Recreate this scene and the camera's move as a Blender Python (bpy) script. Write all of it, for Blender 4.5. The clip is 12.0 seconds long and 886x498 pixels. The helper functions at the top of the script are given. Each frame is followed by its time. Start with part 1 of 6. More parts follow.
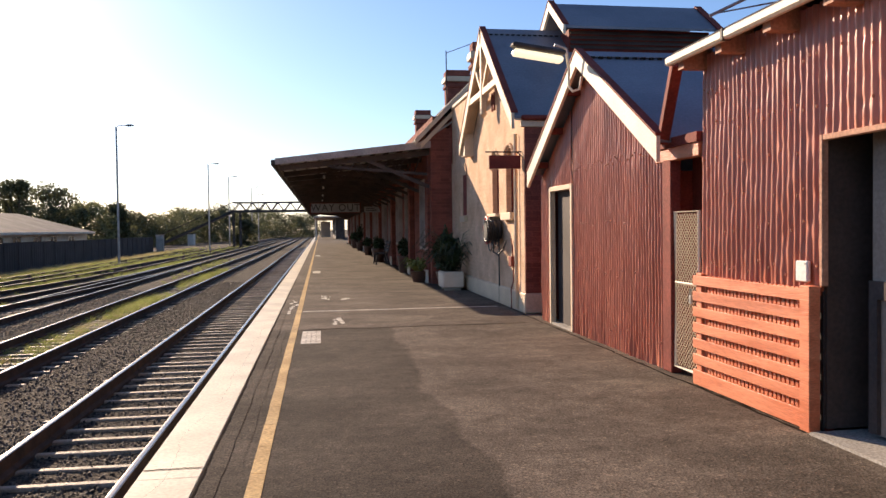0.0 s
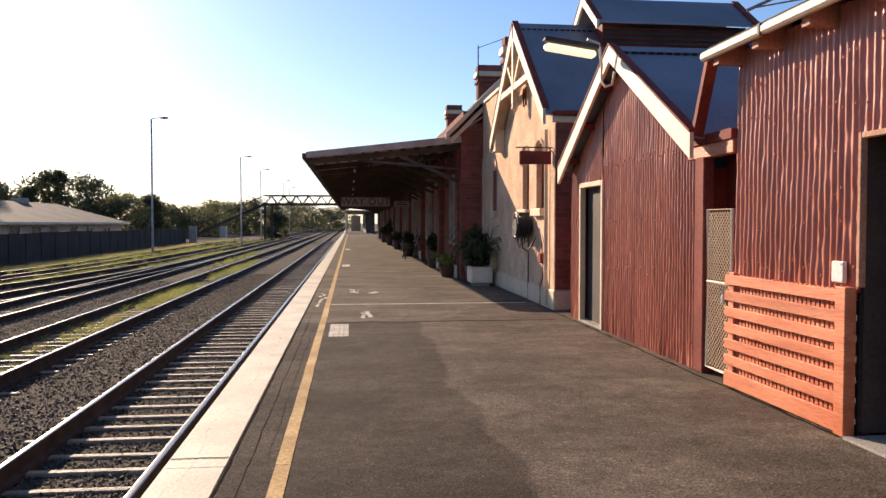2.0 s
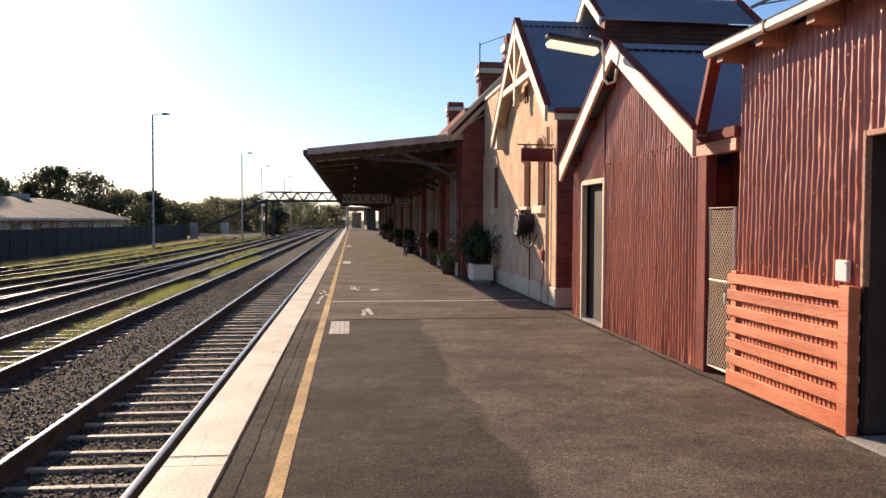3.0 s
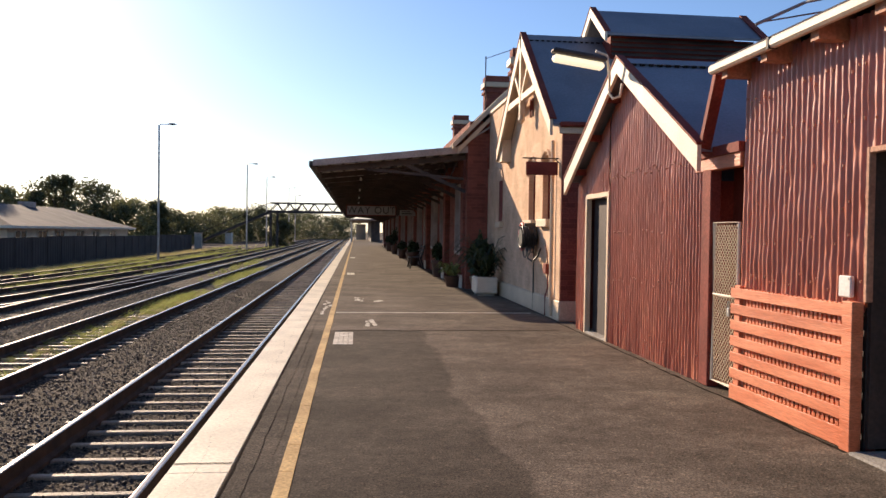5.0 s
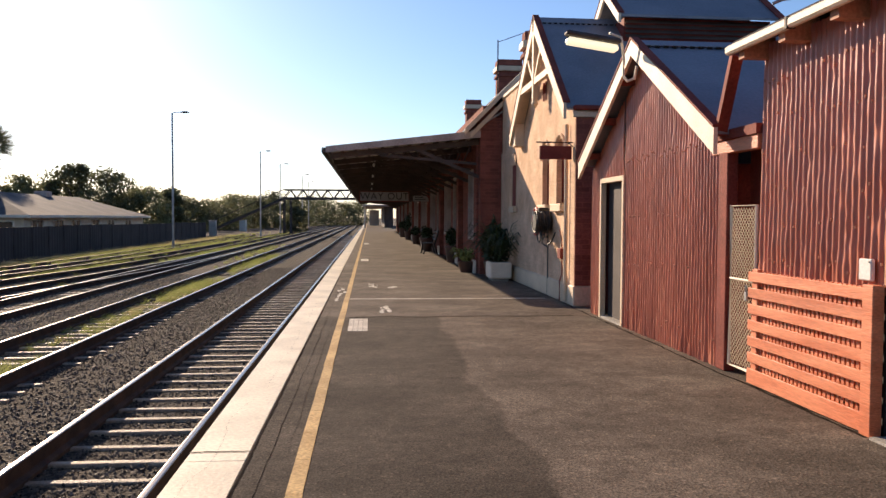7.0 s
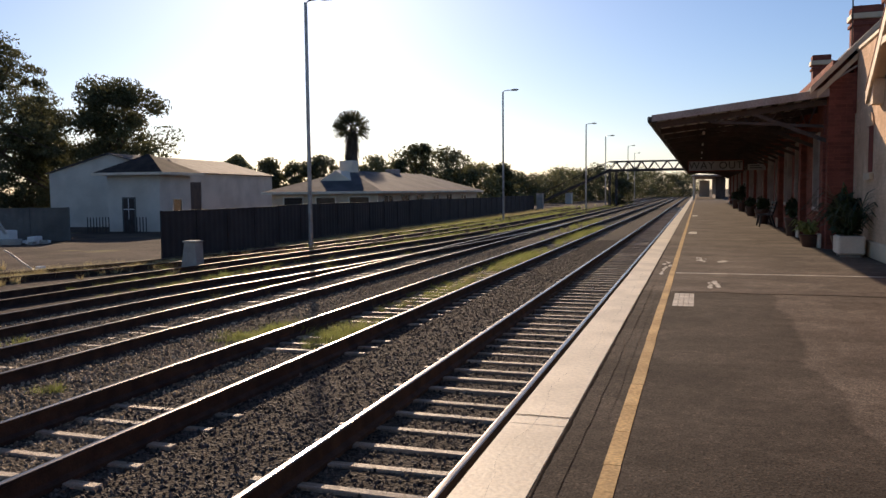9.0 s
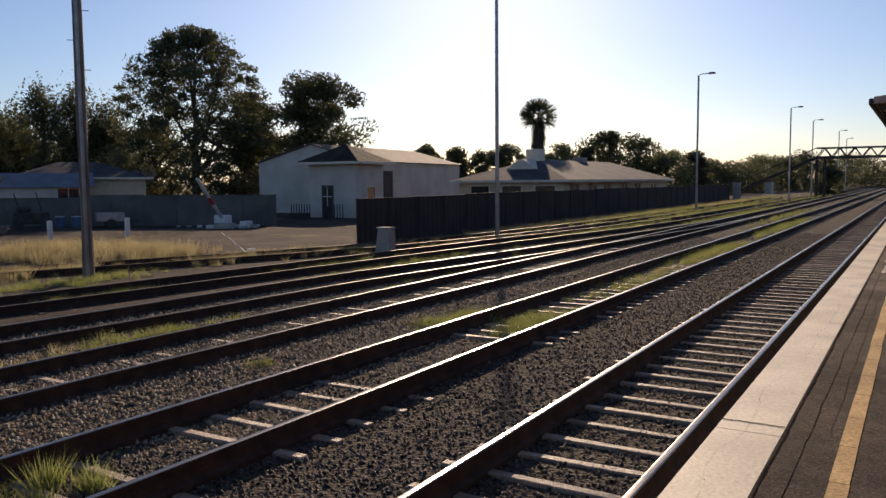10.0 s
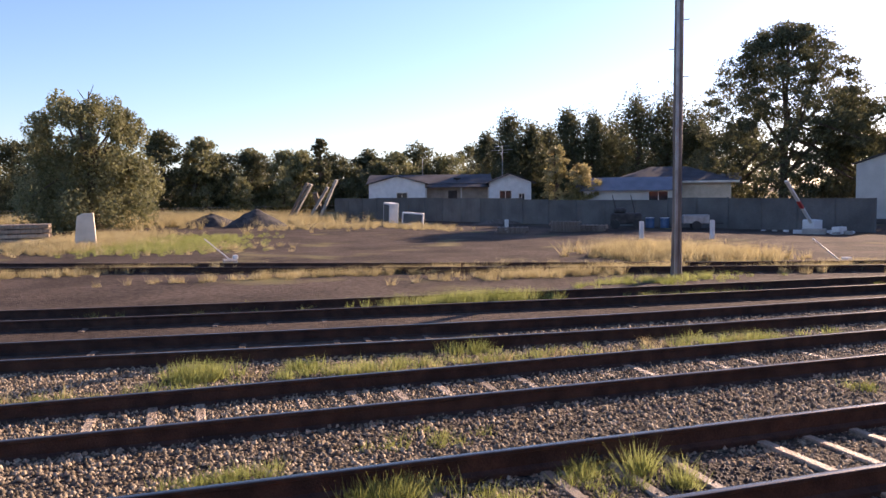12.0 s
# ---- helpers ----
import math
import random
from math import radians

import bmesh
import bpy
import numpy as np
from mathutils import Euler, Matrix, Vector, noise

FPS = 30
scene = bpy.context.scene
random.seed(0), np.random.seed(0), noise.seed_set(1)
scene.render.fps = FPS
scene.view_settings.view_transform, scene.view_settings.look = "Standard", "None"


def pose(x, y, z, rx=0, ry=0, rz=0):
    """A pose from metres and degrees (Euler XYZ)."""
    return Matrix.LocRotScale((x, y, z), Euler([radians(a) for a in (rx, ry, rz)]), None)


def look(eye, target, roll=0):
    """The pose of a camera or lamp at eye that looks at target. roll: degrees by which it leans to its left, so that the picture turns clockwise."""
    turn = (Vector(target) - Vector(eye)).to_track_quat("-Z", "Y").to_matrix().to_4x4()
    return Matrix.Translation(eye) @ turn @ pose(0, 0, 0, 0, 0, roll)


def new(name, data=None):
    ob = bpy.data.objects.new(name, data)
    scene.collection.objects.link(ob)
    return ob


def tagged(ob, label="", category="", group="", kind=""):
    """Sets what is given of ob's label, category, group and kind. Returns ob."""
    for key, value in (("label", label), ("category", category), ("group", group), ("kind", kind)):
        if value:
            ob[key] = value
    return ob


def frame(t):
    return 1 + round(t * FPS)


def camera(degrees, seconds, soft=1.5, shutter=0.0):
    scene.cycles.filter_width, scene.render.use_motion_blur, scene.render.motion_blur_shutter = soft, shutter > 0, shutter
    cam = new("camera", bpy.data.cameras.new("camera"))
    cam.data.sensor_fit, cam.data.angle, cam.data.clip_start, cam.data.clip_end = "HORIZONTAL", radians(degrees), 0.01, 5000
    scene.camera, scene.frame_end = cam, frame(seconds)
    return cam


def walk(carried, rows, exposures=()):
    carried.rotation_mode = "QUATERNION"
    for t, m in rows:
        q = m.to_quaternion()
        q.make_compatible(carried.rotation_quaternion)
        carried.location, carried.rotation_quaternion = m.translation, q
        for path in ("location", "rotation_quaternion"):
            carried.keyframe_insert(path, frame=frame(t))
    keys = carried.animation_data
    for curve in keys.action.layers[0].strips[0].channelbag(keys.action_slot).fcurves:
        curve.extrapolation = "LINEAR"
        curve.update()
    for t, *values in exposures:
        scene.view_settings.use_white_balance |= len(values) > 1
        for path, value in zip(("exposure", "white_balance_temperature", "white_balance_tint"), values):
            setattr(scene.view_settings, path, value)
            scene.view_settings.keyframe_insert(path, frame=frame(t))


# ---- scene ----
cam = camera(58.53, 12.0)
PATH = [
    (0.0, pose(0.001, -0.001, 1.456, 88.47, 0.74, -8.83)),
    (0.5, pose(0.024, -0.002, 1.455, 88.21, 0.74, -7.80)),
    (1.0, pose(0.029, 0.004, 1.457, 88.18, 0.78, -7.33)),
    (1.5, pose(0.027, 0.020, 1.458, 88.22, 0.50, -6.89)),
    (2.0, pose(0.016, 0.025, 1.451, 88.14, -0.03, -6.67)),
    (2.5, pose(0.006, 0.028, 1.452, 87.96, -0.18, -6.53)),
    (3.0, pose(0.016, 0.057, 1.453, 87.93, -0.22, -6.60)),
    (5.0, pose(0.003, 0.023, 1.443, 88.85, -0.85, -6.31)),
    (5.5, pose(0.009, 0.030, 1.453, 88.77, -0.74, -5.75)),
    (6.0, pose(0.005, 0.035, 1.447, 88.38, -0.56, -5.32)),
    (6.5, pose(-0.000, 0.057, 1.452, 87.80, -0.50, -5.40)),
    (6.7, pose(0.000, 0.058, 1.452, 87.77, -0.35, -5.65)),
    (8.3, pose(0.018, 0.040, 1.460, 87.50, 0.37, 5.96)),
    (8.5, pose(0.021, 0.038, 1.461, 87.04, 0.44, 9.53)),
    (9.0, pose(0.025, 0.072, 1.445, 85.83, 0.60, 17.87)),
    (9.5, pose(-0.018, 0.077, 1.450, 84.91, -0.06, 23.37)),
    (10.0, pose(-0.100, 0.092, 1.455, 85.13, 0.50, 31.15)),
    (10.5, pose(-0.191, 0.052, 1.449, 84.88, 0.37, 41.16)),
    (11.0, pose(-0.291, 0.054, 1.441, 85.38, 0.24, 50.79)),
    (11.5, pose(-0.384, 0.056, 1.419, 85.34, 0.99, 60.01)),
    (12.0, pose(-0.420, 0.115, 1.429, 85.80, 0.68, 71.53)),
]
walk(cam, PATH, [(0.0, 0.84, 6550, 19), (4.8, 0.72, 6500, 18), (6.5, 0.74, 6550, 18), (8.5, 0.5, 6550, 18), (9.5, 0.02, 6700, 20), (10.5, 0.14, 6600, 20), (11.0, 0.56, 6600, 23), (11.5, 1.14, 6600, 28), (12.0, 1.28, 6650, 30)])

# ---- light ----
SUN_AZ, SUN_EL = radians(27.5), radians(20.5)
world = bpy.data.worlds.new("sky")
scene.world = world
world.use_nodes = True
wn = world.node_tree.nodes
sky = wn.new("ShaderNodeTexSky")
sky.sky_type = "NISHITA"
sky.sun_disc = False
sky.sun_elevation = SUN_EL
sky.sun_rotation = -SUN_AZ
sky.air_density, sky.dust_density, sky.ozone_density = 1.0, 0.38, 4.8
wn["Background"].inputs["Strength"].default_value = 0.092
world.node_tree.links.new(sky.outputs[0], wn["Background"].inputs["Color"])
sun = new("sun", bpy.data.lights.new("sun", "SUN"))
sun.data.energy, sun.data.angle, sun.data.color = 5.0, radians(0.6), (1.0, 0.8, 0.55)
sun_way = Vector((-math.sin(SUN_AZ) * math.cos(SUN_EL), math.cos(SUN_AZ) * math.cos(SUN_EL), math.sin(SUN_EL)))
sun.matrix_world = look(sun_way * 60, (0, 0, 0))

# ---- materials ----
def mat(name, a, b, scale=3.0, fine=40.0, rough=0.8, metal=0.0, bump=0.2, grain=0.35, rnd=0.0, stretch=(1, 1, 1), leaf=0.0, spec=0.5, island=0.0):
    """Two colours mixed by broad noise, darkened and roughened by fine grain, with relief from both."""
    m = bpy.data.materials.new(name)
    m.use_nodes = True
    t = m.node_tree
    n, l = t.nodes, t.links
    p = n["Principled BSDF"]
    geo = n.new("ShaderNodeNewGeometry")
    mp = n.new("ShaderNodeVectorMath")
    mp.operation = "MULTIPLY"
    mp.inputs[1].default_value = stretch
    l.new(geo.outputs["Position"], mp.inputs[0])
    n1, n2 = n.new("ShaderNodeTexNoise"), n.new("ShaderNodeTexNoise")
    for q, s, d in ((n1, scale, 5), (n2, fine, 3)):
        q.inputs["Scale"].default_value, q.inputs["Detail"].default_value = s, d
        l.new(mp.outputs[0], q.inputs["Vector"])
    ramp = n.new("ShaderNodeValToRGB")
    ramp.color_ramp.elements[0].position, ramp.color_ramp.elements[1].position = 0.36, 0.64
    ramp.color_ramp.elements[0].color, ramp.color_ramp.elements[1].color = (*a, 1), (*b, 1)
    l.new(n1.outputs[0], ramp.inputs[0])
    g = n.new("ShaderNodeMapRange")
    g.inputs["From Min"].default_value, g.inputs["From Max"].default_value = 0.3, 0.7
    g.inputs["To Min"].default_value, g.inputs["To Max"].default_value = 1 - grain, 1 + grain
    l.new(n2.outputs[0], g.inputs[0])
    mul = n.new("ShaderNodeMix")
    mul.data_type, mul.blend_type = "RGBA", "MULTIPLY"
    mul.inputs["Factor"].default_value = 1
    l.new(ramp.outputs[0], mul.inputs["A"])
    l.new(g.outputs[0], mul.inputs["B"])
    col = mul.outputs["Result"]
    if rnd:
        oi = n.new("ShaderNodeObjectInfo")
        r = n.new("ShaderNodeMapRange")
        r.inputs["To Min"].default_value, r.inputs["To Max"].default_value = 1 - rnd, 1 + rnd
        l.new(oi.outputs["Random"], r.inputs[0])
        mr = n.new("ShaderNodeMix")
        mr.data_type, mr.blend_type = "RGBA", "MULTIPLY"
        mr.inputs["Factor"].default_value = 1
        l.new(col, mr.inputs["A"])
        l.new(r.outputs[0], mr.inputs["B"])
        col = mr.outputs["Result"]
    if island:
        r = n.new("ShaderNodeMapRange")
        r.inputs["To Min"].default_value, r.inputs["To Max"].default_value = 1 - island, 1 + island
        l.new(geo.outputs["Random Per Island"], r.inputs[0])
        mi = n.new("ShaderNodeMix")
        mi.data_type, mi.blend_type = "RGBA", "MULTIPLY"
        mi.inputs["Factor"].default_value = 1
        l.new(col, mi.inputs["A"])
        l.new(r.outputs[0], mi.inputs["B"])
        col = mi.outputs["Result"]
    l.new(col, p.inputs["Base Color"])
    p.inputs["Roughness"].default_value, p.inputs["Metallic"].default_value = rough, metal
    p.inputs["Specular IOR Level"].default_value = spec
    if bump:
        bp = n.new("ShaderNodeBump")
        bp.inputs["Strength"].default_value, bp.inputs["Distance"].default_value = bump, 0.02
        l.new(n2.outputs[0], bp.inputs["Height"])
        l.new(bp.outputs[0], p.inputs["Normal"])
    if leaf:
        tr = n.new("ShaderNodeBsdfTranslucent")
        l.new(col, tr.inputs[0])
        mx = n.new("ShaderNodeMixShader")
        mx.inputs[0].default_value = leaf
        l.new(p.outputs[0], mx.inputs[1])
        l.new(tr.outputs[0], mx.inputs[2])
        l.new(mx.outputs[0], n["Material Output"].inputs[0])
    return m


def ground_mat():
    """Dirt with dark ballast along the tracks, and patches of thin grass."""
    m = mat("yard_ground", (0.054, 0.041, 0.033), (0.104, 0.079, 0.062), 0.35, 9.0, 0.95, 0, 0.6, 0.45, spec=0.1)
    n, l = m.node_tree.nodes, m.node_tree.links
    p = n["Principled BSDF"]
    base = p.inputs["Base Color"].links[0].from_socket
    geo = n.new("ShaderNodeNewGeometry")
    sep = n.new("ShaderNodeSeparateXYZ")
    l.new(geo.outputs["Position"], sep.inputs[0])
    vor = n.new("ShaderNodeTexVoronoi")
    vor.inputs["Scale"].default_value = 26
    l.new(geo.outputs["Position"], vor.inputs["Vector"])
    stone = n.new("ShaderNodeValToRGB")
    stone.color_ramp.elements[0].color, stone.color_ramp.elements[1].color = (0.024, 0.02, 0.016, 1), (0.13, 0.106, 0.082, 1)
    hs = n.new("ShaderNodeSeparateColor")
    l.new(vor.outputs["Color"], hs.inputs[0])
    l.new(hs.outputs[0], stone.inputs[0])
    wob = n.new("ShaderNodeTexNoise")
    wob.inputs["Scale"].default_value, wob.inputs["Detail"].default_value = 0.7, 6
    l.new(geo.outputs["Position"], wob.inputs["Vector"])

    def band(axis, lo, hi, soft, amp):
        """1 between lo and hi of a coordinate, with a ragged edge."""
        ad = n.new("ShaderNodeMath")
        ad.operation = "MULTIPLY_ADD"
        ad.inputs[1].default_value = amp
        l.new(wob.outputs[0], ad.inputs[0])
        l.new(sep.outputs[axis], ad.inputs[2])
        up, dn = n.new("ShaderNodeMapRange"), n.new("ShaderNodeMapRange")
        for q, e0, e1 in ((up, lo, lo + soft), (dn, hi, hi - soft)):
            q.inputs["From Min"].default_value, q.inputs["From Max"].default_value = e0, e1
            l.new(ad.outputs[0], q.inputs[0])
        mu = n.new("ShaderNodeMath")
        mu.operation = "MULTIPLY"
        l.new(up.outputs[0], mu.inputs[0])
        l.new(dn.outputs[0], mu.inputs[1])
        return mu.outputs[0]

    def mix(fac, a, b):
        mx = n.new("ShaderNodeMix")
        mx.data_type = "RGBA"
        l.new(fac, mx.inputs["Factor"])
        l.new(a, mx.inputs["A"])
        l.new(b, mx.inputs["B"])
        return mx.outputs["Result"]

    c = mix(band(0, -12.6, 40, 1.2, 2.0), base, stone.outputs[0])
    gcol = n.new("ShaderNodeValToRGB")
    gcol.color_ramp.elements[0].color, gcol.color_ramp.elements[1].color = (0.13, 0.13, 0.05, 1), (0.24, 0.19, 0.1, 1)
    gn = n.new("ShaderNodeTexNoise")
    gn.inputs["Scale"].default_value = 1.7
    l.new(geo.outputs["Position"], gn.inputs["Vector"])
    l.new(gn.outputs[0], gcol.inputs[0])
    patch = n.new("ShaderNodeTexNoise")
    patch.inputs["Scale"].default_value, patch.inputs["Detail"].default_value = 0.25, 4
    l.new(geo.outputs["Position"], patch.inputs["Vector"])
    pr = n.new("ShaderNodeMapRange")
    pr.inputs["From Min"].default_value, pr.inputs["From Max"].default_value = 0.6, 0.72
    l.new(patch.outputs[0], pr.inputs[0])
    mu = n.new("ShaderNodeMath")
    mu.operation = "MULTIPLY"
    l.new(band(0, -4000, -17, 3, 5), mu.inputs[0])
    l.new(pr.outputs[0], mu.inputs[1])
    c = mix(mu.outputs[0], c, gcol.outputs[0])
    straw = n.new("ShaderNodeValToRGB")
    straw.color_ramp.elements[0].color, straw.color_ramp.elements[1].color = (0.2, 0.15, 0.08, 1), (0.42, 0.33, 0.18, 1)
    l.new(gn.outputs[0], straw.inputs[0])
    c = mix(band(0, -400, -67, 6, 8), c, straw.outputs[0])
    l.new(c, p.inputs["Base Color"])
    bp = n["Bump"]
    bp.inputs["Distance"].default_value = 0.05
    l.new(vor.outputs["Distance"], bp.inputs["Height"])
    return m


def asphalt_mat():
    """Worn asphalt: a darker relaid strip by the edge with a ragged border, stains and fine stone grain."""
    m = mat("platform_asphalt", (0.102, 0.083, 0.066), (0.156, 0.128, 0.101), 0.9, 75.0, 0.95, 0, 0.16, 0.55, spec=0.08)
    n, l = m.node_tree.nodes, m.node_tree.links
    p = n["Principled BSDF"]
    base = p.inputs["Base Color"].links[0].from_socket
    geo = n.new("ShaderNodeNewGeometry")
    sep = n.new("ShaderNodeSeparateXYZ")
    l.new(geo.outputs["Position"], sep.inputs[0])
    wob = n.new("ShaderNodeTexNoise")
    wob.inputs["Scale"].default_value, wob.inputs["Detail"].default_value = 0.8, 5
    l.new(geo.outputs["Position"], wob.inputs["Vector"])
    ad = n.new("ShaderNodeMath")
    ad.operation = "MULTIPLY_ADD"
    ad.inputs[1].default_value = 0.7
    l.new(wob.outputs[0], ad.inputs[0])
    l.new(sep.outputs[0], ad.inputs[2])
    e = n.new("ShaderNodeMapRange")
    e.inputs["From Min"].default_value, e.inputs["From Max"].default_value = 1.30, 1.36
    e.inputs["To Min"].default_value, e.inputs["To Max"].default_value = 0.56, 1.0
    l.new(ad.outputs[0], e.inputs[0])
    y = n.new("ShaderNodeMapRange")
    y.inputs["From Min"].default_value, y.inputs["From Max"].default_value = 11.3, 11.7
    l.new(sep.outputs[1], y.inputs[0])
    mxv = n.new("ShaderNodeMath")
    mxv.operation = "MAXIMUM"
    l.new(e.outputs[0], mxv.inputs[0])
    l.new(y.outputs[0], mxv.inputs[1])
    streak = n.new("ShaderNodeTexNoise")
    streak.inputs["Scale"].default_value, streak.inputs["Detail"].default_value = 1.0, 4
    vm = n.new("ShaderNodeVectorMath")
    vm.operation = "MULTIPLY"
    vm.inputs[1].default_value = (0.6, 1.3, 1)
    l.new(geo.outputs["Position"], vm.inputs[0])
    l.new(vm.outputs[0], streak.inputs["Vector"])
    sr = n.new("ShaderNodeMapRange")
    sr.inputs["From Min"].default_value, sr.inputs["From Max"].default_value = 0.3, 0.7
    sr.inputs["To Min"].default_value, sr.inputs["To Max"].default_value = 0.75, 1.2
    l.new(streak.outputs[0], sr.inputs[0])
    mu = n.new("ShaderNodeMath")
    mu.operation = "MULTIPLY"
    l.new(mxv.outputs[0], mu.inputs[0])
    l.new(sr.outputs[0], mu.inputs[1])
    mx = n.new("ShaderNodeMix")
    mx.data_type, mx.blend_type = "RGBA", "MULTIPLY"
    mx.inputs["Factor"].default_value = 1
    l.new(base, mx.inputs["A"])
    l.new(mu.outputs[0], mx.inputs["B"])
    # stone chips in the mix, and blotches a hand wide
    chip = n.new("ShaderNodeTexVoronoi")
    chip.inputs["Scale"].default_value = 55
    l.new(geo.outputs["Position"], chip.inputs["Vector"])
    cc = n.new("ShaderNodeSeparateColor")
    l.new(chip.outputs["Color"], cc.inputs[0])
    cr = n.new("ShaderNodeValToRGB")
    cr.color_ramp.elements[0].color, cr.color_ramp.elements[0].position = (0.66, 0.66, 0.66, 1), 0.0
    cr.color_ramp.elements[1].color, cr.color_ramp.elements[1].position = (1.0, 1.0, 1.0, 1), 0.45
    e2 = cr.color_ramp.elements.new(0.93)
    e2.color = (1.08, 1.08, 1.08, 1)
    e3 = cr.color_ramp.elements.new(0.97)
    e3.color = (1.5, 1.46, 1.4, 1)
    l.new(cc.outputs[0], cr.inputs[0])
    blot = n.new("ShaderNodeTexNoise")
    blot.inputs["Scale"].default_value, blot.inputs["Detail"].default_value, blot.inputs["Roughness"].default_value = 4.5, 6, 0.7
    l.new(geo.outputs["Position"], blot.inputs["Vector"])
    br = n.new("ShaderNodeMapRange")
    br.inputs["From Min"].default_value, br.inputs["From Max"].default_value = 0.3, 0.7
    br.inputs["To Min"].default_value, br.inputs["To Max"].default_value = 0.68, 1.3
    l.new(blot.outputs[0], br.inputs[0])
    col = mx.outputs["Result"]
    for s in (cr.outputs[0], br.outputs[0]):
        m2 = n.new("ShaderNodeMix")
        m2.data_type, m2.blend_type = "RGBA", "MULTIPLY"
        m2.inputs["Factor"].default_value = 1
        l.new(col, m2.inputs["A"])
        l.new(s, m2.inputs["B"])
        col = m2.outputs["Result"]
    l.new(col, p.inputs["Base Color"])
    bp = n.new("ShaderNodeBump")
    bp.inputs["Strength"].default_value, bp.inputs["Distance"].default_value = 0.35, 0.008
    l.new(chip.outputs["Distance"], bp.inputs["Height"])
    l.new(n["Bump"].outputs[0], bp.inputs["Normal"])
    l.new(bp.outputs[0], p.inputs["Normal"])
    return m


def brick_mat(name, a, b, mortar, low=0.7):
    m = mat(name, a, b, 2.0, 60.0, 0.9, 0, 0.3, 0.3, spec=0.2)
    n, l = m.node_tree.nodes, m.node_tree.links
    p = n["Principled BSDF"]
    base = p.inputs["Base Color"].links[0].from_socket
    geo = n.new("ShaderNodeNewGeometry")
    sep, com = n.new("ShaderNodeSeparateXYZ"), n.new("ShaderNodeCombineXYZ")
    l.new(geo.outputs["Position"], sep.inputs[0])
    s = n.new("ShaderNodeMath")
    l.new(sep.outputs[0], s.inputs[0])
    l.new(sep.outputs[1], s.inputs[1])
    l.new(s.outputs[0], com.inputs[0])
    l.new(sep.outputs[2], com.inputs[1])
    br = n.new("ShaderNodeTexBrick")
    br.inputs["Scale"].default_value = 1
    br.inputs["Brick Width"].default_value, br.inputs["Row Height"].default_value, br.inputs["Mortar Size"].default_value = 0.24, 0.086, 0.006
    br.inputs["Color2"].default_value = (low, low, low, 1)
    br.inputs["Color1"].default_value = (1, 1, 1, 1)
    br.inputs["Mortar"].default_value = (*mortar, 1)
    l.new(com.outputs[0], br.inputs["Vector"])
    mx = n.new("ShaderNodeMix")
    mx.data_type, mx.blend_type = "RGBA", "MULTIPLY"
    mx.inputs["Factor"].default_value = 1
    l.new(base, mx.inputs["A"])
    l.new(br.outputs[0], mx.inputs["B"])
    l.new(mx.outputs["Result"], p.inputs["Base Color"])
    return m


def glow_mat(name, c, k):
    m = bpy.data.materials.new(name)
    m.use_nodes = True
    p = m.node_tree.nodes["Principled BSDF"]
    p.inputs["Base Color"].default_value = (*c, 1)
    p.inputs["Emission Color"].default_value, p.inputs["Emission Strength"].default_value = (*c, 1), k
    return m


GROUND, ASPHALT = ground_mat(), asphalt_mat()
CONCRETE = mat("concrete", (0.3, 0.28, 0.25), (0.42, 0.39, 0.34), 1.5, 50, 0.9, spec=0.2)
COPING = mat("white_edge_paint", (0.55, 0.49, 0.37), (0.72, 0.645, 0.49), 1.6, 38, 0.62, 0, 0.13, 0.16, 0.05, spec=0.4)
YELLOW = mat("yellow_line_paint", (0.4, 0.26, 0.1), (0.55, 0.375, 0.16), 2.2, 45, 0.8, 0, 0.25, 0.3, 0.14, spec=0.2)
WHITE_PAINT = mat("worn_white_paint", (0.4, 0.37, 0.31), (0.62, 0.58, 0.5), 6, 60, 0.8, 0, 0.2, 0.35, spec=0.2)
RAIL_SIDE = mat("rusty_rail_steel", (0.035, 0.02, 0.014), (0.075, 0.042, 0.028), 4, 60, 0.85, 0.2, 0.3, 0.3)
RAIL_HEAD = mat("polished_rail_head", (0.16, 0.13, 0.105), (0.25, 0.205, 0.165), 3, 80, 0.27, 1.0, 0.08, 0.08, stretch=(1, 0.05, 1))
RAIL_WORN = mat("worn_rail_head", (0.075, 0.058, 0.047), (0.13, 0.1, 0.082), 3, 80, 0.32, 0.9, 0.08, 0.1, stretch=(1, 0.05, 1))
RAIL_DULL = mat("dull_rail_head", (0.06, 0.042, 0.033), (0.12, 0.09, 0.072), 3, 80, 0.55, 0.4, 0.06, 0.2, stretch=(1, 0.05, 1))
SLEEPER = mat("weathered_sleeper", (0.25, 0.188, 0.13), (0.42, 0.325, 0.235), 2.5, 40, 0.6, 0, 0.6, 0.3, 0.3, stretch=(1, 6, 1), spec=0.42)
OLD_SLEEPER = mat("dark_old_sleeper", (0.09, 0.07, 0.055), (0.2, 0.16, 0.13), 2.5, 40, 0.95, 0, 0.6, 0.3, 0.3, stretch=(1, 6, 1), spec=0.1)
OILY_STONE = mat("oil_stained_ballast_stone", (0.034, 0.028, 0.022), (0.105, 0.086, 0.07), 5, 60, 0.75, 0, 0.2, 0.25, spec=0.25, island=0.9)
STONE = mat("ballast_stone", (0.15, 0.118, 0.08), (0.38, 0.305, 0.21), 5, 60, 0.9, 0, 0.2, 0.25, spec=0.15, island=0.7)
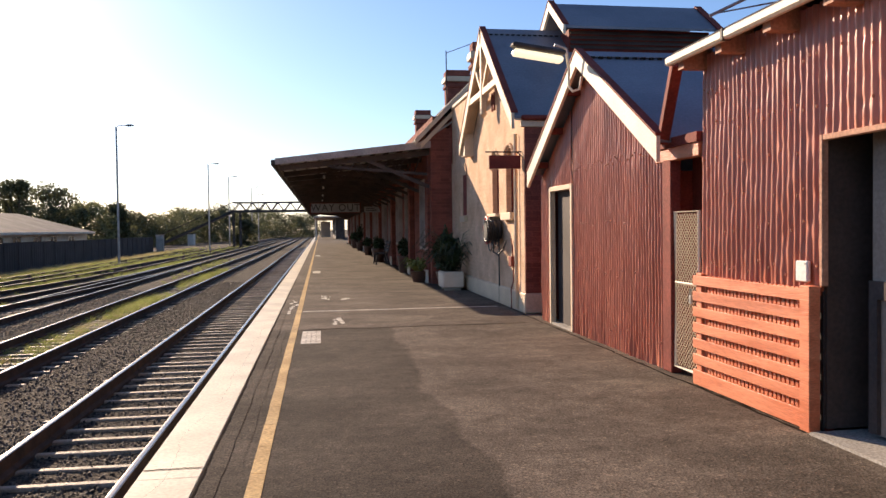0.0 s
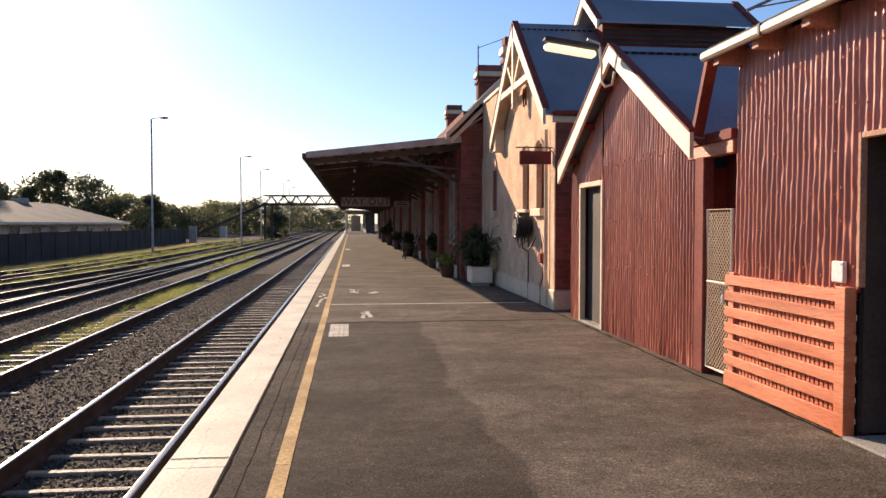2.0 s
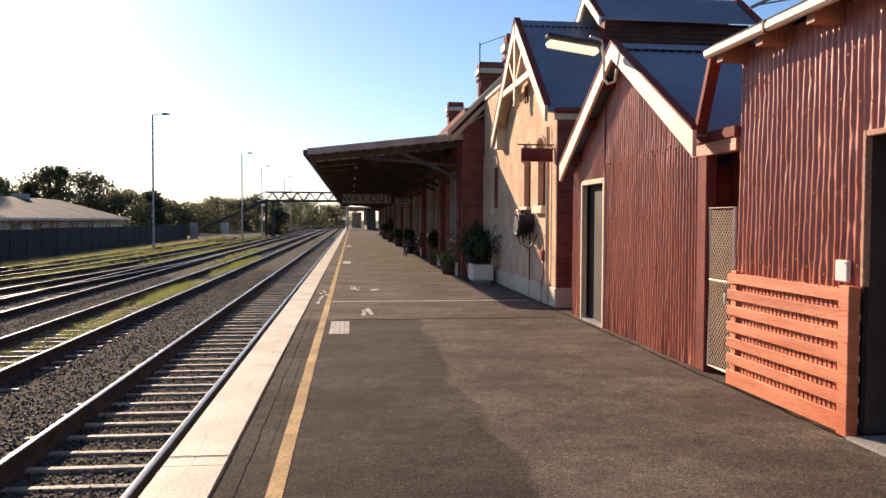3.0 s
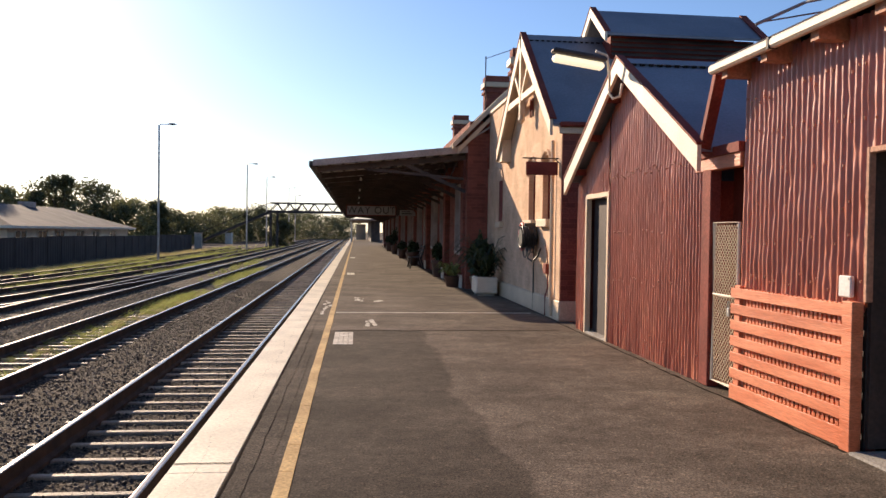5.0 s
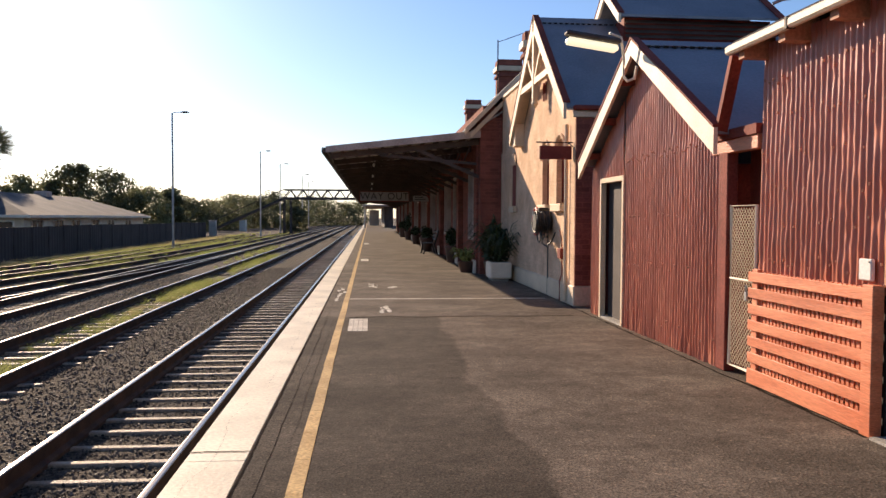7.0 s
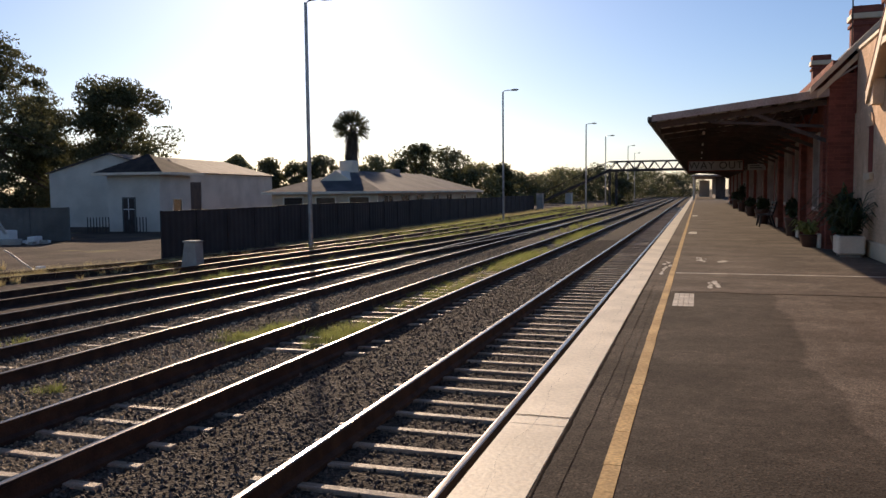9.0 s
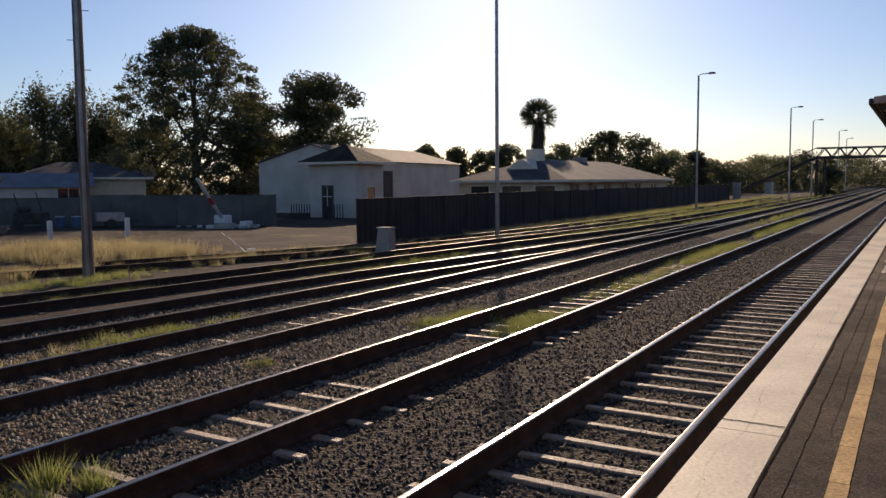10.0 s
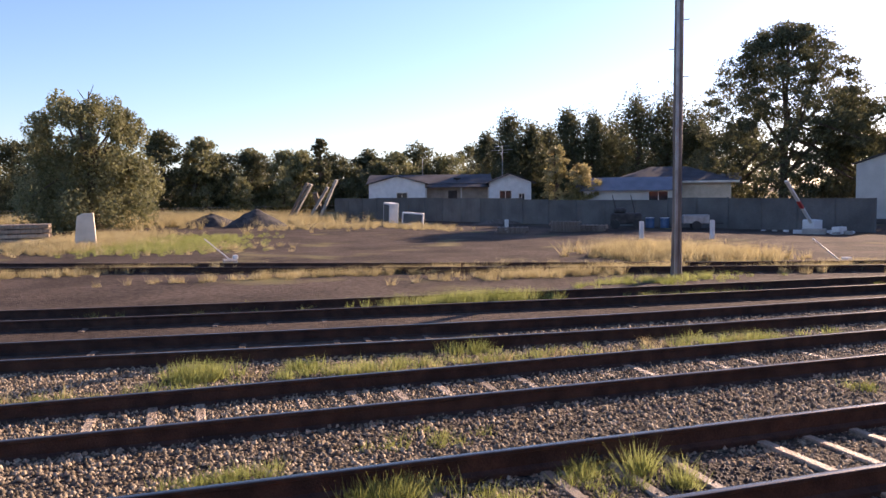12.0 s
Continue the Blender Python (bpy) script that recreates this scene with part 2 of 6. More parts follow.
RED_IRON = mat("red_corrugated_iron", (0.42, 0.115, 0.062), (0.6, 0.2, 0.112), 1.6, 30, 0.36, 0, 0.1, 0.16, stretch=(1, 1, 0.25), spec=0.7)
RED_WOOD = mat("fresh_red_painted_wood", (0.54, 0.15, 0.064), (0.7, 0.25, 0.125), 3.0, 35, 0.5, 0, 0.2, 0.16, 0.1, stretch=(1, 0.3, 3), spec=0.4)
TAN_TRIM = mat("faded_terracotta_trim", (0.42, 0.2, 0.125), (0.54, 0.29, 0.185), 2.5, 40, 0.7, 0, 0.12, 0.2, spec=0.3)
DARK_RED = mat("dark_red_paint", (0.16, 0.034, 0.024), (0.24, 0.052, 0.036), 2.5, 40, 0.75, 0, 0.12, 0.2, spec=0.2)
# cream with awning shade put into the colour; plain buff on other parts
BUFF_SHADE = mat("buff_cream_dimmed_for_shade", (0.34, 0.265, 0.225), (0.46, 0.37, 0.32), 2.0, 40, 0.8, 0, 0.1, 0.2, spec=0.2)
CREAM = mat("cream_paint", (0.6, 0.45, 0.3), (0.7, 0.54, 0.37), 2.0, 40, 0.6, 0, 0.12, 0.12)
PALE_CREAM = mat("pale_cream_paint", (0.68, 0.58, 0.45), (0.78, 0.68, 0.54), 2.0, 40, 0.6, 0, 0.12, 0.1)
STUCCO = brick_mat("cream_painted_brick", (0.62, 0.4, 0.255), (0.78, 0.54, 0.36), (0.88, 0.88, 0.86), 0.9)
BRICK = brick_mat("red_brick", (0.22, 0.07, 0.05), (0.3, 0.095, 0.066), (1.1, 1.1, 1.0))
BLUE_ROOF = mat("blue_grey_roof_iron", (0.15, 0.16, 0.19), (0.21, 0.215, 0.245), 1.0, 30, 0.5, 0.2, 0.06, 0.12)
GREY_ROOF = mat("weathered_grey_roof", (0.06, 0.06, 0.066), (0.095, 0.093, 0.1), 0.8, 20, 0.85, 0.0, 0.1, 0.2, spec=0.12)
DARK_TILE = mat("dark_roof_tile", (0.03, 0.024, 0.021), (0.06, 0.046, 0.04), 1.2, 18, 0.9, 0, 0.3, 0.3, spec=0.1)
AWNING_TOP = mat("awning_sheet", (0.3, 0.265, 0.245), (0.4, 0.36, 0.335), 1.5, 30, 0.7, 0, 0.1, 0.2)
SHADE_WOOD = mat("shade_brown_timber", (0.05, 0.034, 0.028), (0.09, 0.06, 0.048), 2.0, 30, 0.7, 0, 0.1, 0.2)
DOOR_GAP_DARK = mat("dark_door_paint_and_gap_shade", (0.035, 0.025, 0.022), (0.06, 0.045, 0.04), 2.0, 40, 0.8, 0, 0.1, 0.2)
DOOR_GREY = mat("grey_door_panel", (0.24, 0.185, 0.145), (0.34, 0.265, 0.21), 2.0, 40, 0.6, 0, 0.1, 0.15)
STEEL = mat("galvanised_steel", (0.3, 0.29, 0.28), (0.42, 0.41, 0.4), 3.0, 60, 0.45, 0.8, 0.06, 0.15)
DARK_STEEL = mat("dark_weathered_steel", (0.035, 0.03, 0.028), (0.07, 0.06, 0.055), 3.0, 60, 0.7, 0.2, 0.1, 0.2)
CRACK_AND_SHADE = mat("crack_dirt_and_gap_shade", (0.02, 0.017, 0.014), (0.04, 0.033, 0.027), 6, 60, 1.0, 0, 0.0, 0.2, spec=0.0)
BLACK = mat("black_plastic", (0.012, 0.012, 0.012), (0.025, 0.024, 0.023), 3, 60, 0.5, 0, 0.05, 0.15)
WHITE = mat("white_enamel", (0.66, 0.64, 0.6), (0.76, 0.74, 0.7), 2, 40, 0.5, 0, 0.05, 0.1)
WHITE_WALL = mat("white_wall_cladding", (0.5, 0.455, 0.39), (0.62, 0.565, 0.49), 0.6, 20, 0.7, 0, 0.08, 0.1)
FENCE_DARK = mat("dark_fence_sheet", (0.028, 0.021, 0.02), (0.046, 0.034, 0.032), 0.8, 20, 0.8, 0.0, 0.08, 0.2, 0.12)
FENCE_GREY = mat("grey_fence_sheet", (0.09, 0.09, 0.084), (0.13, 0.129, 0.12), 0.8, 20, 0.8, 0.0, 0.08, 0.2, 0.1)
POLE_WOOD = mat("grey_timber_pole", (0.14, 0.11, 0.09), (0.26, 0.21, 0.17), 3, 40, 0.9, 0, 0.4, 0.3, stretch=(4, 4, 0.3))
GLASS = mat("dark_window_glass", (0.015, 0.017, 0.02), (0.03, 0.033, 0.038), 2, 10, 0.08, 0, 0.0, 0.1)
BARK = mat("grey_brown_bark", (0.08, 0.06, 0.045), (0.15, 0.115, 0.085), 2, 20, 0.95, 0, 0.6, 0.3, stretch=(3, 3, 0.5), spec=0.1)
LEAF_DARK = mat("dark_foliage", (0.075, 0.082, 0.04), (0.15, 0.15, 0.075), 0.5, 6, 0.6, 0, 0, 0.4, leaf=0.42, spec=0.3)
LEAF_GREEN = mat("olive_foliage", (0.14, 0.145, 0.065), (0.25, 0.245, 0.12), 0.5, 6, 0.6, 0, 0, 0.4, leaf=0.4, spec=0.3)
BLUE_PLASTIC = mat("faded_blue_plastic", (0.05, 0.11, 0.2), (0.09, 0.17, 0.28), 3, 40, 0.5, 0, 0.05, 0.2)
LEAF_GOLD = mat("yellowing_foliage", (0.29, 0.25, 0.1), (0.46, 0.39, 0.19), 0.5, 6, 0.6, 0, 0, 0.4, leaf=0.4, spec=0.3)
LEAF_POT = mat("pot_plant_foliage", (0.02, 0.035, 0.012), (0.045, 0.07, 0.024), 3, 30, 0.5, 0, 0, 0.4, leaf=0.3)
GRASS = mat("green_grass", (0.22, 0.25, 0.07), (0.36, 0.38, 0.14), 1.5, 12, 0.7, 0, 0, 0.35, leaf=0.5, spec=0.2)
DRY_GRASS = mat("dry_grass", (0.32, 0.27, 0.14), (0.52, 0.44, 0.24), 1.5, 12, 0.8, 0, 0, 0.3, leaf=0.5, spec=0.2)
TERRACOTTA = mat("dark_glazed_pot", (0.05, 0.025, 0.018), (0.1, 0.045, 0.03), 3, 40, 0.4, 0, 0.1, 0.2)
RUBBLE = mat("dark_gravel_heap", (0.03, 0.028, 0.027), (0.08, 0.073, 0.068), 2, 12, 0.95, 0, 0.8, 0.5)
SIGN_GREY = mat("sign_board_paint", (0.34, 0.31, 0.29), (0.42, 0.39, 0.36), 2, 40, 0.6, 0, 0.05, 0.12)
SIGN_INK = mat("sign_letter_paint", (0.03, 0.025, 0.024), (0.05, 0.042, 0.04), 4, 60, 0.6, 0, 0.05, 0.15)
LIFE_RED = mat("red_ring_paint", (0.45, 0.03, 0.025), (0.55, 0.05, 0.035), 4, 60, 0.5, 0, 0.05, 0.12)
TUBE = glow_mat("fluorescent_diffuser", (1.0, 0.9, 0.6), 0.55)


# ---- building helpers ----
class MB:
    """Gathers faces for one mesh."""

    def __init__(self):
        self.v, self.f = [], []

    def poly(self, *pts):
        k = len(self.v)
        self.v += [tuple(p) for p in pts]
        self.f.append(tuple(range(k, k + len(pts))))
        return self

    def box(self, x0, y0, z0, x1, y1, z1, m=None, b=0.0):
        """A box, with its edges cut back by b."""
        x0, x1, y0, y1, z0, z1 = min(x0, x1), max(x0, x1), min(y0, y1), max(y0, y1), min(z0, z1), max(z0, z1)
        k = len(self.v)
        if b:
            c, h = Vector(((x0 + x1) / 2, (y0 + y1) / 2, (z0 + z1) / 2)), Vector(((x1 - x0) / 2, (y1 - y0) / 2, (z1 - z0) / 2))
            idx = {}
            for sx in (-1, 1):
                for sy in (-1, 1):
                    for sz in (-1, 1):
                        for a in range(3):
                            q = [h[0] - b, h[1] - b, h[2] - b]
                            q[a] = h[a]
                            idx[sx, sy, sz, a] = len(self.v)
                            self.v.append((c[0] + sx * q[0], c[1] + sy * q[1], c[2] + sz * q[2]))
            for a in range(3):
                o1, o2 = (a + 1) % 3, (a + 2) % 3
                for s in (-1, 1):
                    loop = []
                    for s1, s2 in ((-1, -1), (1, -1), (1, 1), (-1, 1)):
                        key = [0, 0, 0]
                        key[a], key[o1], key[o2] = s, s1, s2
                        loop.append(idx[(*key, a)])
                    self.f.append(tuple(loop if s > 0 else loop[::-1]))
                for s1 in (-1, 1):
                    for s2 in (-1, 1):
                        lo, hi = [0, 0, 0], [0, 0, 0]
                        lo[a], lo[o1], lo[o2] = -1, s1, s2
                        hi[a], hi[o1], hi[o2] = 1, s1, s2
                        q = (idx[(*lo, o1)], idx[(*hi, o1)], idx[(*hi, o2)], idx[(*lo, o2)])
                        self.f.append(q if s1 * s2 > 0 else q[::-1])
            for sx in (-1, 1):
                for sy in (-1, 1):
                    for sz in (-1, 1):
                        q = (idx[sx, sy, sz, 0], idx[sx, sy, sz, 1], idx[sx, sy, sz, 2])
                        self.f.append(q if sx * sy * sz > 0 else q[::-1])
        else:
            self.v += [(x0, y0, z0), (x1, y0, z0), (x1, y1, z0), (x0, y1, z0), (x0, y0, z1), (x1, y0, z1), (x1, y1, z1), (x0, y1, z1)]
            self.f += [tuple(k + i for i in q) for q in ((0, 3, 2, 1), (4, 5, 6, 7), (0, 1, 5, 4), (1, 2, 6, 5), (2, 3, 7, 6), (3, 0, 4, 7))]
        if m:
            for i in range(k, len(self.v)):
                self.v[i] = tuple(m @ Vector(self.v[i]))
        return self

    def beam(self, p, q, w, h, up=(0, 0, 1)):
        """A squared bar from p to q, w wide and h deep."""
        p, q = Vector(p), Vector(q)
        d = (q - p).normalized()
        s = d.cross(Vector(up))
        s = (s if s.length > 1e-4 else d.cross(Vector((1, 0, 0)))).normalized()
        u = s.cross(d)
        k = len(self.v)
        for e in (p, q):
            for a, b in ((-1, -1), (1, -1), (1, 1), (-1, 1)):
                self.v.append(tuple(e + s * (a * w / 2) + u * (b * h / 2)))
        self.f += [tuple(k + i for i in t) for t in ((0, 1, 2, 3), (7, 6, 5, 4), (0, 4, 5, 1), (1, 5, 6, 2), (2, 6, 7, 3), (3, 7, 4, 0))]
        return self

    def tube(self, pts, r, n=8, r2=None):
        """A round bar along points, tapering from r to r2."""
        pts = [Vector(p) for p in pts]
        k, last = len(self.v), len(pts) - 1
        for i, p in enumerate(pts):
            d = (pts[min(i + 1, last)] - pts[max(i - 1, 0)]).normalized()
            s = d.cross(Vector((0, 0, 1)))
            s = (s if s.length > 1e-3 else Vector((1, 0, 0))).normalized()
            u = s.cross(d)
            rr = r if r2 is None else r + (r2 - r) * i / last
            for j in range(n):
                a = 2 * math.pi * j / n
                self.v.append(tuple(p + (s * math.cos(a) + u * math.sin(a)) * rr))
        for i in range(last):
            for j in range(n):
                a, b = k + i * n + j, k + i * n + (j + 1) % n
                self.f.append((a, b, b + n, a + n))
        self.f.append(tuple(range(k + n - 1, k - 1, -1)))
        self.f.append(tuple(range(k + last * n, k + last * n + n)))
        return self

    def lathe(self, x, y, rings, n=20):
        """Turned form: rings of (radius, z)."""
        k = len(self.v)
        for r, z in rings:
            for j in range(n):
                a = 2 * math.pi * j / n
                self.v.append((x + r * math.cos(a), y + r * math.sin(a), z))
        for i in range(len(rings) - 1):
            for j in range(n):
                a, b = k + i * n + j, k + i * n + (j + 1) % n
                self.f.append((a, b, b + n, a + n))
        self.f.append(tuple(range(k + n - 1, k - 1, -1)))
        self.f.append(tuple(range(k + (len(rings) - 1) * n, k + len(rings) * n)))
        return self

    def slab(self, pts, d):
        """A plate: the outline pts, thickened by the vector d."""
        k, m, d = len(self.v), len(pts), Vector(d)
        self.v += [tuple(p) for p in pts] + [tuple(Vector(p) + d) for p in pts]
        self.f += [tuple(range(k + m - 1, k - 1, -1)), tuple(range(k + m, k + 2 * m))]
        self.f += [(k + i, k + (i + 1) % m, k + m + (i + 1) % m, k + m + i) for i in range(m)]
        return self

    def data(self, name, material, smooth=False):
        me = bpy.data.meshes.new(name)
        me.from_pydata(self.v, [], self.f)
        bm = bmesh.new()
        bm.from_mesh(me)
        if len(self.f) < 6000:
            bmesh.ops.recalc_face_normals(bm, faces=bm.faces)
        bm.to_mesh(me)
        bm.free()
        me.materials.append(material)
        if smooth:
            me.polygons.foreach_set("use_smooth", [True] * len(me.polygons))
        return me


def part(name, mb, material, parent=None, label="", smooth=False):
    """One mesh object under a thing or a part."""
    ob = new(name, mb.data(name, material, smooth) if isinstance(mb, MB) else mb)
    if parent:
        ob.parent = parent
    if label:
        ob["label"] = label
    return ob


def thing(name, label, category, group="", kind="", at=(0, 0, 0)):
    """An empty that holds a thing's parts."""
    ob = new(name)
    ob.empty_display_size = 0.1
    return tagged(ob, label, category, group, kind)


def single(name, mb, material, label, category, group="", kind="", smooth=False):
    return tagged(part(name, mb, material, None, "", smooth), label, category, group, kind)


def np_mesh(name, verts, sides, material):
    """A mesh of loose polygons with the same number of sides."""
    me = bpy.data.meshes.new(name)
    count = len(verts) // sides
    me.vertices.add(len(verts))
    me.vertices.foreach_set("co", np.asarray(verts, np.float32).ravel())
    me.loops.add(len(verts))
    me.loops.foreach_set("vertex_index", np.arange(len(verts), dtype=np.int32))
    me.polygons.add(count)
    me.polygons.foreach_set("loop_start", np.arange(0, len(verts), sides, dtype=np.int32))
    me.update(calc_edges=True)
    me.materials.append(material)
    return me


def corrugated(y0, y1, low, high, x, pitch=0.074, depth=0.0098, rows=26, dent=0.006, seed=0, lap=0):
    """Vertical corrugated iron in the plane x, between y0 and y1; low(y) and high(y) give its edges. It faces -x."""
    mb, rng = MB(), random.Random(seed)
    n = int((y1 - y0) / pitch * 8)
    for i in range(n + 1):
        y = y0 + (y1 - y0) * i / n
        a = -depth * math.cos(2 * math.pi * (y - y0) / pitch)
        lo, hi = low(y), high(y)
        for j in range(rows + 1):
            z = lo + (hi - lo) * j / rows
            w = noise.noise(Vector((y * 3.1, z * 2.3, seed))) * dent + noise.noise(Vector((y * 0.7, z * 0.5, seed + 9))) * dent * 2
            foot = (noise.noise(Vector((y * 9, seed, 3))) * dent * 2.8 + noise.noise(Vector((y * 21, z * 6, seed))) * dent * 1.6) * max(0, 1 - j / 6)
            w += noise.noise(Vector((y * 14, z * 9, seed + 6))) * dent * 0.8 + max(0, noise.noise(Vector((y * 11, z * 7, seed + 2))) - 0.35) * dent * 4 + (0.006 if lap and z > lap else 0)
            mb.v.append((x + a + w - foot, y + noise.noise(Vector((y * 6, z * 3, seed + 4))) * dent * 0.45, z))
    r = rows + 1
    mb.f = [(i * r + j, i * r + j + 1, (i + 1) * r + j + 1, (i + 1) * r + j) for i in range(n) for j in range(rows)]
    k = len(mb.v)
    mb.box(x + 0.02, y0 + 0.02, low(y0) + 0.005, x + 0.045, y0 + 0.05, high(y0) - 0.03)
    return mb

# ---- ground and platform ----
single("ground", MB().poly((-3000, -1500, -1.24), (3000, -1500, -1.24), (3000, 3500, -1.24), (-3000, 3500, -1.24)), GROUND,
       "stony rail yard ground with dirt, ballast and thin grass", "ground", kind="structure")
platform = single("platform", MB().box(-0.73, -25, -1.3, 14, 215, 0.0), ASPHALT, "worn brown asphalt station platform with patched strips", "platform", kind="structure")
edge = single("platform_edge_wall", MB().box(-1.03, -25, -1.3, -0.73, 215, -0.1), CONCRETE, "concrete platform wall under the white edge", "platform edge", kind="structure")
cop = MB().box(-1.09, 0.001, -0.1, -0.732, 2.399, 0.004, b=0.0015).data("coping_slab", COPING)
for i in range(-6, 84):
    ob = part("coping_slab", cop, None, edge)
    ob.location = (random.uniform(-0.002, 0.002), i * 2.4, random.uniform(-0.0008, 0.001))
line = thing("yellow_line", "worn yellow safety line painted along the platform", "painted line", kind="structure")
ym = MB().box(-0.435, 0.004, 0.0, -0.345, 0.596, 0.004).data("line_segment", YELLOW)
for i in range(-6, 150):
    ob = part("line_segment", ym, None, line)
    ob.location = (random.uniform(-0.004, 0.004), i * 0.6, 0)
part("line_far", MB().box(-0.435, 90.0, 0, -0.345, 212, 0.004), YELLOW, line)
single("white_cross_line", MB().box(-0.33, 14.18, 0, 3.2, 14.27, 0.003), WHITE_PAINT, "thin white line painted across the platform", "painted line", kind="structure")
for y0, y1 in ((10.2, 11.45), (26.6, 28.0), (43.6, 45.2)):
    plate = MB()
    for i in range(4):
        for j in range(2):
            plate.box(-0.27 + i * 0.065, y0 + j * (y1 - y0) / 2, 0, -0.209 + i * 0.065, y0 + (j + 0.985) * (y1 - y0) / 2, 0.003)
    single("platform_marking", plate, WHITE_PAINT, "white painted rectangle beside the yellow line", "marking", "platform markings", kind="structure")
for k, (x, y, l) in enumerate(((-0.55, 15.2, 2.4), (0.1, 17.0, 0.8), (0.28, 12.6, 0.7), (0.5, 16.6, 0.25))):
    rng = random.Random(k)
    mb = MB()
    for i in range(9):
        a, r = rng.uniform(0, 6), rng.uniform(0.02, 0.055)
        cx, cy = x + rng.uniform(-0.09, 0.09), y + l * (i / 8 - 0.5)
        mb.poly(*[(cx + r * math.cos(a + q) * 0.8, cy + r * 3.2 * math.sin(a + q), 0.003 + i * 0.0002) for q in (0, 0.9, 1.9, 2.9, 4.0, 5.2)])
    single("paint_smear", mb, WHITE_PAINT, "patchy smear of old white paint on the asphalt", "marking", "paint smears", kind="structure")
crack = MB()
for i in range(24):
    x = -0.3 + i * 0.14
    a, b = noise.noise(Vector((x * 2, 0, 0))) * 0.07, noise.noise(Vector(((x + 0.14) * 2, 0, 0))) * 0.07
    crack.poly((x, 11.6 + a, 0.002), (x + 0.14, 11.6 + b, 0.002), (x + 0.14, 11.66 + b, 0.002), (x, 11.65 + a, 0.002))
single("tar_seam", crack, CRACK_AND_SHADE, "dark tar seam across the asphalt", "seam", kind="structure")



def crack_line(x, y0, y1, amp, w, seed, label, z=0.0025):
    """A thin wandering crack along the platform."""
    mb, n = MB(), int((y1 - y0) / 0.12)
    for i in range(n):
        y = y0 + i * 0.12
        a, b = (amp * noise.noise(Vector((q * 1.3, seed, 0))) + amp * 0.4 * noise.noise(Vector((q * 6, seed, 2))) for q in (y, y + 0.12))
        c, d = (w * (0.4 + abs(noise.noise(Vector((q * 3, seed, 5))))) for q in (y, y + 0.12))
        mb.poly((x + a, y, z), (x + a + c, y, z), (x + b + d, y + 0.12, z), (x + b, y + 0.12, z))
    single("asphalt_crack", mb, CRACK_AND_SHADE, label, "crack", "asphalt cracks", kind="structure")


crack_line(-0.6, 2.6, 16.0, 0.025, 0.006, 1, "thin dark crack beside the white platform edge")
crack_line(-0.5, 5.0, 11.5, 0.025, 0.004, 2, "thin dark crack beside the yellow line")
crack_line(-0.72, 2.0, 24.0, 0.012, 0.02, 3, "dirty joint where asphalt meets the white edge")
crack_line(-0.95, 2.2, 6.4, 0.08, 0.0018, 7, "hairline crack wandering along the white platform edge", 0.0075)
crack_line(-0.86, 6.8, 15.0, 0.06, 0.0018, 8, "hairline crack wandering along the white platform edge", 0.0075)
crack_line(3.3, 5.0, 12.8, 0.05, 0.05, 4, "strip of dark dirt at the foot of the iron wall")
side = MB()
for k in range(7):
    a = 0.02 * noise.noise(Vector((k * 1.7, 3, 0)))
    side.poly((-1.085 + k * 0.05, 4.97 + a, 0.0085), (-1.035 + k * 0.05, 4.98 + 0.02 * noise.noise(Vector((k * 1.7 + 1.7, 3, 0))), 0.0085), (-1.035 + k * 0.05, 4.995 + 0.02 * noise.noise(Vector((k * 1.7 + 1.7, 3, 0))), 0.0085), (-1.085 + k * 0.05, 4.985 + a, 0.0085))
single("coping_crack", side, CRACK_AND_SHADE, "dark crack across the white platform edge", "crack", "coping cracks", kind="structure")

# ---- tracks ----
ZR = -0.975


def rail(pts, head):
    """One rail on a plan line: foot, web and a rounded head; returns body and shining top."""
    prof = ((-0.068, -0.245), (0.068, -0.245), (0.068, -0.2), (0.012, -0.17), (0.012, -0.048), (0.037, -0.034), (0.037, -0.006), (-0.037, -0.006), (-0.037, -0.034), (-0.012, -0.048), (-0.012, -0.17), (-0.068, -0.2))
    top = ((-0.037, -0.006), (-0.033, -0.0015), (-0.02, 0), (0.02, 0), (0.033, -0.0015), (0.037, -0.006))
    out = []
    for shape, closed in ((prof, True), (top, False)):
        mb, n = MB(), len(shape)
        for i, (x, y) in enumerate(pts):
            a, b = pts[max(i - 1, 0)], pts[min(i + 1, len(pts) - 1)]
            d = Vector((b[0] - a[0], b[1] - a[1], 0)).normalized()
            s = Vector((d.y, -d.x, 0))
            for u, w in shape:
                mb.v.append((x + s.x * u, y + s.y * u, ZR + w))
        for i in range(len(pts) - 1):
            for j in range(n if closed else n - 1):
                p, q = i * n + j, i * n + (j + 1) % n
                mb.f.append((p, q, q + n, p + n))
        out.append(mb)
    return out


